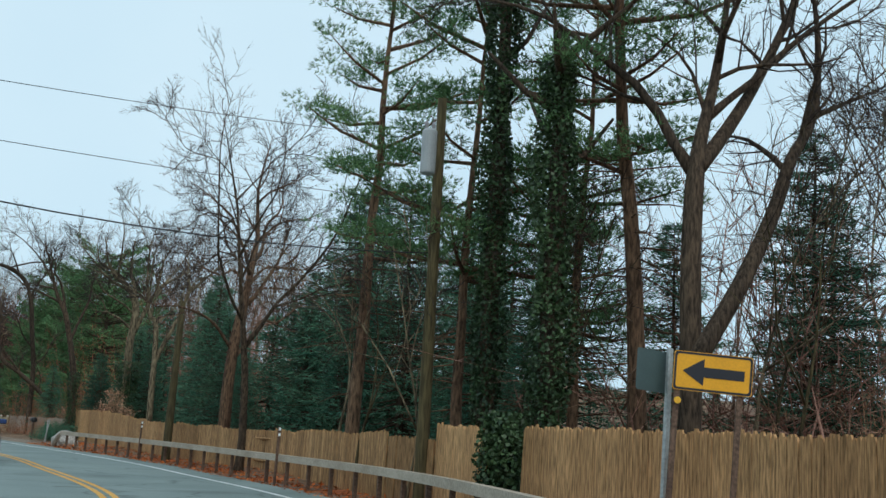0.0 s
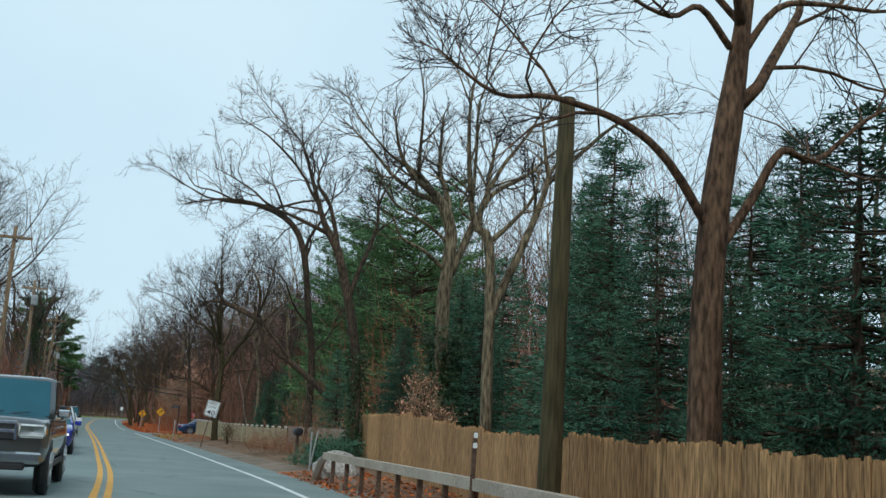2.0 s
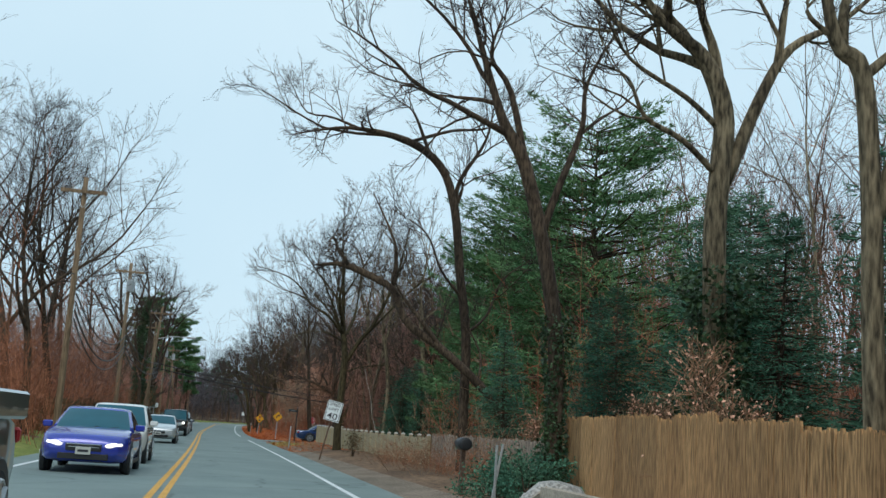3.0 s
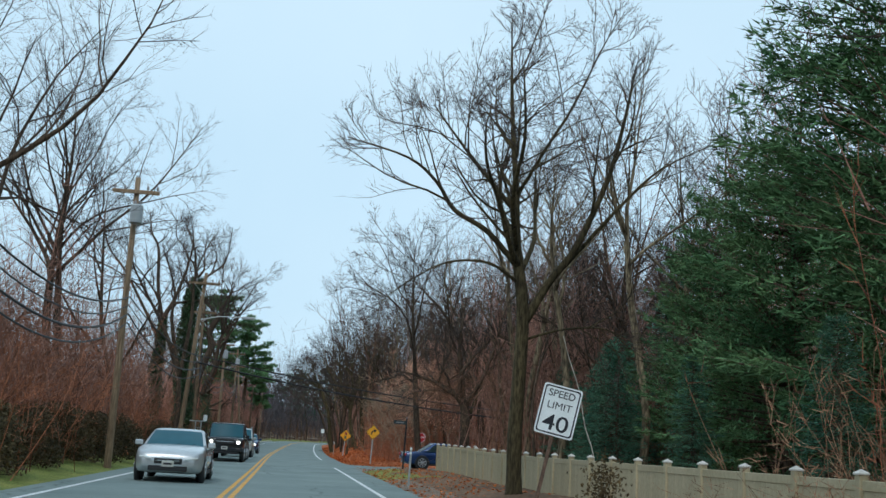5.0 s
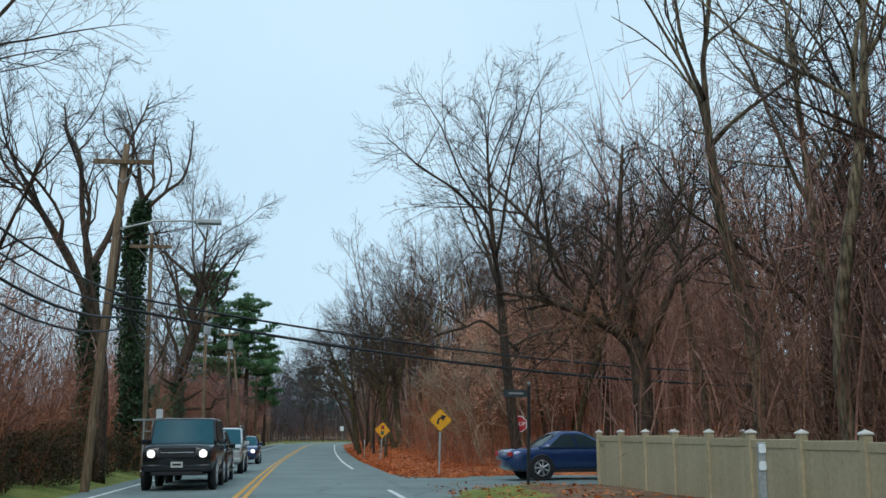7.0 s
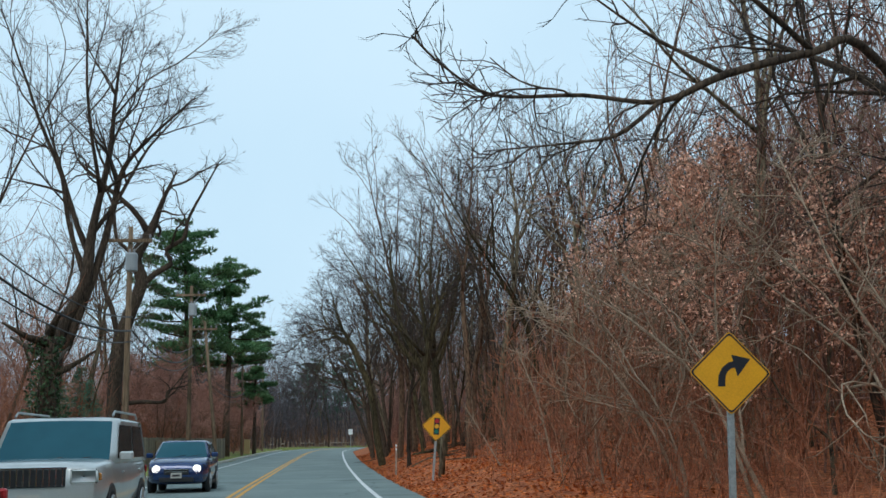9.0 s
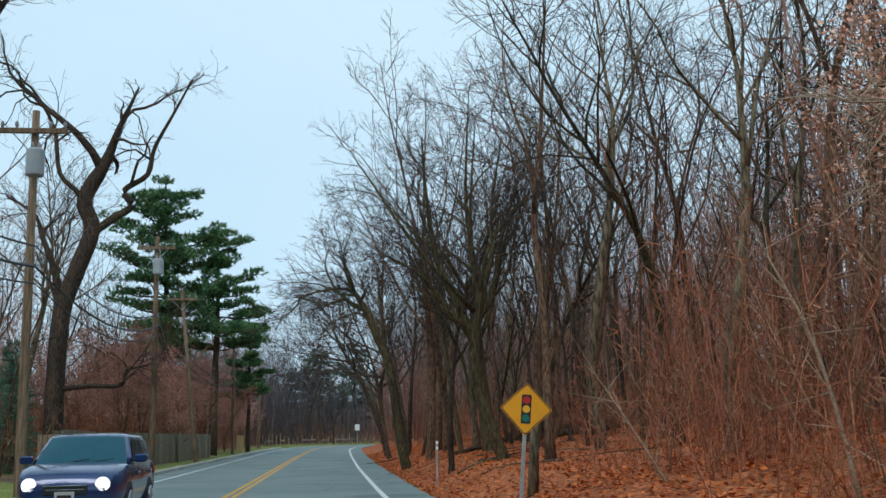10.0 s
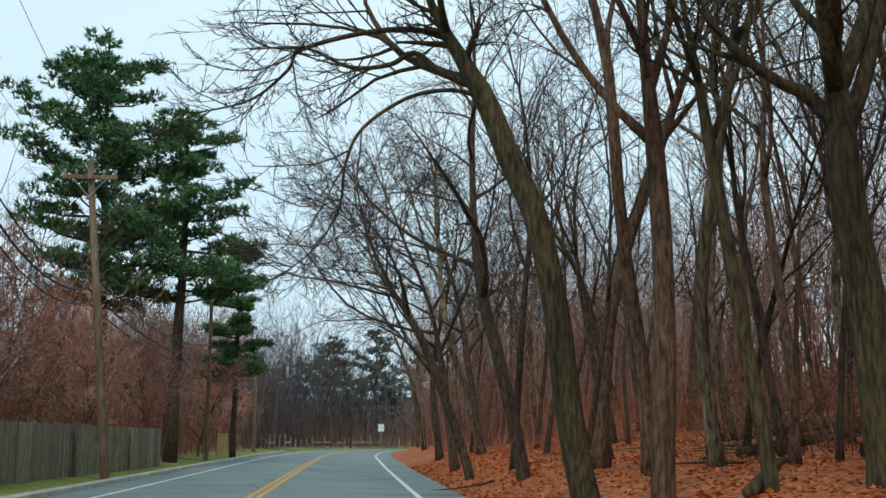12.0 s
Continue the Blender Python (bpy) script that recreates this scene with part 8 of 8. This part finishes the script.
    for sx in (-1, 1):
        mb = Mesh()
        cbox(mb, (sx * (w + 0.09), y0 + 0.42, belt + 0.07), (0.21, 0.11, 0.14), 0.045)
        part("mirror", mb, paint if not chrome else CHROME, ob)
        for yy in (y0 + 0.75, ym0 + 0.7):
            mb = Mesh()
            cbox(mb, (sx * (w + 0.005), yy, belt - 0.17), (0.03, 0.17, 0.03), 0.008)
            part("door_handle", mb, CHROME if chrome else paint, ob)
        mb = Mesh()
        cbox(mb, (sx * (w - 0.015), L * 0.5, zb + 0.03), (0.05, L * 0.52, 0.1), 0.015)
        part("sill", mb, TRIM, ob)
        # wheels
        for yy in (0.82 + 0.1 * (L > 4.7), L - 0.95):
            arch = Mesh()
            disc(arch, (sx * (w - 0.055), yy, wheel + 0.015), wheel + 0.075, 0.13, 24, axis="x")
            part("wheel_arch", arch, TRIM, ob)
            ty = Mesh()
            disc(ty, (sx * (w - 0.09), yy, wheel), wheel, 0.215, 24, axis="x")
            tyre = part("tyre", ty, RUBBER, ob)
            rm = Mesh()
            disc(rm, (sx * (w + 0.018), yy, wheel), wheel * 0.22, 0.02, 12, axis="x")
            for q in range(7):
                a = q * 2 * math.pi / 7
                tube(rm, [(sx * (w + 0.02), yy, wheel), (sx * (w + 0.02), yy + math.cos(a) * wheel * 0.66, wheel + math.sin(a) * wheel * 0.66)], [0.03, 0.035], 4)
            a = np.linspace(0, 2 * math.pi, 21)
            tube(rm, np.stack([np.full(21, sx * (w + 0.018)), yy + np.cos(a) * wheel * 0.68, wheel + np.sin(a) * wheel * 0.68], 1), [0.022] * 21, 4, False)
            part("rim", rm, ALLOY, tyre)
        # lamps
        mb = Mesh()
        if boxy and grille == "round":
            disc(mb, (sx * w * 0.70, -0.005, zf - 0.2), 0.105, 0.06, 18)
        elif boxy:
            cbox(mb, (sx * w * 0.76, 0.03, zf - 0.16), (w * 0.40, 0.12, 0.21), 0.05)
        elif H > 1.5:
            disc(mb, (sx * w * 0.66, 0.06, zf - 0.12), 0.115, 0.12, 20)
        else:
            # a lens wrapped round the corner of the nose
            big = boxy or H > 1.5
            n, m = 12, 7
            vs = []
            for i in range(n + 1):
                a = -math.pi / 2 + math.pi * i / n
                for j in range(m):
                    e = 2 * math.pi * j / m
                    vs.append(((0.15 if big else 0.19) * math.sin(a), 0.06 * math.cos(a) * math.cos(e), (0.095 if big else 0.055) * math.cos(a) ** 0.8 * math.sin(e) + (0.0 if big else 0.02 * math.sin(a))))
            i, j = np.arange(n)[:, None], np.arange(m)[None]
            turn = np.array(pose(0, 0, 0, 0, 0, 24 if not boxy else 10).to_3x3())
            v = np.array(vs) @ turn.T
            v = v * (sx, 1, 1) + (sx * w * (0.66 if not boxy else 0.76), 0.045 if not boxy else 0.02, zf - (0.13 if not big else 0.16))
            mb.grid_faces(v, np.stack([i * m + j, (i + 1) * m + j, (i + 1) * m + (j + 1) % m, i * m + (j + 1) % m], -1).reshape(-1, 4))
        lamp = part("headlamp", mb, LAMP_ON if lit else LAMP_OFF, ob, smooth=True)
        if boxy and grille != "round":
            mb = Mesh()
            cbox(mb, (sx * w * 0.955, 0.15, zf - 0.17), (0.05, 0.12, 0.10), 0.02)
            part("side_lamp", mb, AMBER, ob)
        mb = Mesh()
        cbox(mb, (sx * w * 0.78, L - 0.03, belt - 0.18), (w * 0.34, 0.10, 0.14), 0.03)
        part("tail_lamp", mb, REDSIGN, ob)
    gw = w * 0.8 if not boxy else w * 1.0
    gz0, gh = zf - (0.20 if not boxy else 0.17), (0.15 if not boxy else 0.26)
    mb = Mesh()
    cbox(mb, (0, 0.0, gz0), (gw, 0.06, gh), 0.03)
    g = part("grille", mb, TRIM, ob)
    bars = []
    if grille == "bars":
        bars = [((-gw * 0.46 + gw * 0.092 * k, -0.035, gz0), (0.024, 0.02, gh * 0.92)) for k in range(11)] + [((0, -0.03, gz0 + gh * 0.5), (gw * 1.04, 0.03, 0.035))]
    elif grille == "cross":
        bars = [((0, -0.035, gz0), (0.06, 0.03, gh)), ((0, -0.035, gz0), (gw, 0.03, 0.05)), ((0, -0.035, gz0 + gh * 0.5), (gw * 1.06, 0.03, 0.05)), ((-gw * 0.52, -0.03, gz0), (0.05, 0.03, gh)), ((gw * 0.52, -0.03, gz0), (0.05, 0.03, gh))]
    elif grille == "round":
        bars = [((0, -0.035, gz0), (gw * 0.9, 0.02, 0.03))]
    else:
        bars = [((0, -0.034, gz0 + gh * (0.45 - 0.4 * k)), (gw * (0.95 - 0.1 * k), 0.02, 0.02)) for k in range(2)]
    for c, size in bars:
        mb = Mesh()
        cbox(mb, c, size, 0.006)
        part("grille_bar", mb, CHROME, g)
    mb = Mesh()
    if chrome or boxy:
        cbox(mb, (0, 0.03, zb + 0.17), (W * 0.93, 0.14, 0.18), 0.05)
        part("bumper", mb, CHROME if chrome else paint, ob)
        mb = Mesh()
        cbox(mb, (0, 0.02, zb + 0.03), (W * 0.7, 0.1, 0.1), 0.02)
    else:
        cbox(mb, (0, 0.015, zb + 0.14), (W * 0.56, 0.06, 0.13), 0.03)
    part("lower_intake", mb, TRIM, ob)
    mb = Mesh()
    cbox(mb, (0, -0.055, zb + 0.26), (0.31, 0.012, 0.155), 0.004)
    p = part("number_plate", mb, PLATE, ob)
    mb = Mesh()
    cbox(mb, (0, -0.063, zb + 0.26), (0.22, 0.004, 0.05), 0.001)
    part("lettering_bar", mb, BLACK, p)
    for sx in (-0.3, 0.12):
        mb = Mesh()
        t = (0.06, 0.10)
        n = Vector((0, -(zt - belt), -(y1 - y0))).normalized()
        tube(mb, [(sx, y0 - 0.01, belt + 0.01), (sx + 0.45, y0 + 0.07, belt + 0.07)], [0.01, 0.006], 4)
        part("wiper", mb, TRIM, ob)
    if rack:
        for sx in (-1, 1):
            mb = Mesh()
            tube(mb, [(sx * wt * 0.9, y1 + 0.2, H), (sx * wt * 0.9, y1 + 0.35, H + 0.07), (sx * wt * 0.9, y2 - 0.2, H + 0.07), (sx * wt * 0.9, y2 - 0.05, H)], [0.02] * 4, 6)
            part("roof_rail", mb, STEEL, ob)
    if bed:
        for sx in (-1, 1):
            mb = Mesh()
            cbox(mb, (sx * (w - 0.06), L - bed / 2, belt + 0.10), (0.12, bed - 0.1, 0.26), 0.03)
            part("bed_side", mb, paint, ob)
    return ob


P_BLUE = plain("blue_car_paint", (0.025, 0.045, 0.36), 0.25, 0.2, 1.0)
P_NAVY = plain("navy_car_paint", (0.012, 0.04, 0.14), 0.25, 0.3, 1.0)
P_SILVER = plain("silver_car_paint", (0.52, 0.55, 0.57), 0.3, 0.4, 1.0)
P_SUVSILVER = plain("grey_silver_paint", (0.56, 0.59, 0.58), 0.35, 0.3, 1.0)
P_WHITE = plain("white_car_paint", (0.70, 0.70, 0.68), 0.3, 0.0, 1.0)
P_BLACK = plain("black_car_paint", (0.010, 0.012, 0.015), 0.25, 0.0, 0.35)
P_TRUCK = plain("dark_grey_car_paint", (0.06, 0.065, 0.07), 0.3, 0.3, 1.0)


def lane(y, s=-1.85):
    k = int(np.argmin(abs(LINE[:, 1] - y)))
    p = LINE[k] + NRM[k] * s
    a = math.degrees(math.atan2(-TAN[k][0], TAN[k][1]))
    return pose(p[0], p[1], float(rise(p[1])) + 0.004, 0, 0, a)


car("suv", "dark blue sport utility car driving in the oncoming lane", lane(-31.0), P_NAVY, 4.6, 1.88, 1.66, 1.05, 1.05, 0.3, 1.1, 0.3, 0.6, 0.35, wheel=0.36)
car("pickup_truck", "dark grey pickup truck with a chrome cross grille", lane(-19.0), P_TRUCK, 5.7, 2.0, 1.92, 1.22, 1.22, 0.42, 1.45, 0.3, 0.6, 0.15, boxy=True, bed=1.9, wheel=0.40, grille="cross", chrome=True)
car("sedan", "bright blue sedan with lit headlamps", lane(-0.6), P_BLUE, 4.6, 1.86, 1.44, 0.95, 0.93, 0.22, 1.25, 0.7, 0.8, 0.7, lit=True)
car("suv", "white small sport utility car in the oncoming lane", lane(6.5), P_WHITE, 4.3, 1.8, 1.62, 1.02, 1.02, 0.28, 1.0, 0.25, 0.65, 0.35)
car("sedan", "silver sedan driving in the oncoming lane", lane(32.6), P_SILVER, 4.6, 1.80, 1.42, 0.95, 0.92, 0.22, 1.2, 0.75, 0.85, 0.75)
car("off_road_car", "black boxy off-road car with lit round headlamps", lane(59.0), P_BLACK, 4.6, 1.92, 1.95, 1.22, 1.20, 0.42, 1.25, 0.05, 0.28, 0.05, boxy=True, wheel=0.40, grille="round", lit=True)
car("suv", "dark sport utility car following in the oncoming lane", lane(63.9), P_BLACK, 4.4, 1.88, 1.66, 1.05, 1.05, 0.3, 1.1, 0.3, 0.6, 0.35, wheel=0.36, lit=True)
car("suv", "silver-grey sport utility car with an upright barred grille", lane(73.2), P_SUVSILVER, 4.75, 1.90, 1.82, 1.15, 1.12, 0.36, 1.2, 0.12, 0.55, 0.2, boxy=True, wheel=0.37, grille="bars", rack=True, chrome=False)
car("hatchback", "dark blue small hatchback with lit headlamps", lane(90.5), P_NAVY, 3.95, 1.74, 1.52, 1.0, 1.0, 0.24, 0.95, 0.12, 0.5, 0.2, wheel=0.32, lit=True)
car("sedan", "dark blue sedan turning into the side road", pose(10.8, 62.95, 0.09, 0, 0, 95), P_NAVY, 4.6, 1.82, 1.43, 0.95, 0.92, 0.22, 1.2, 0.75, 0.85, 0.75)
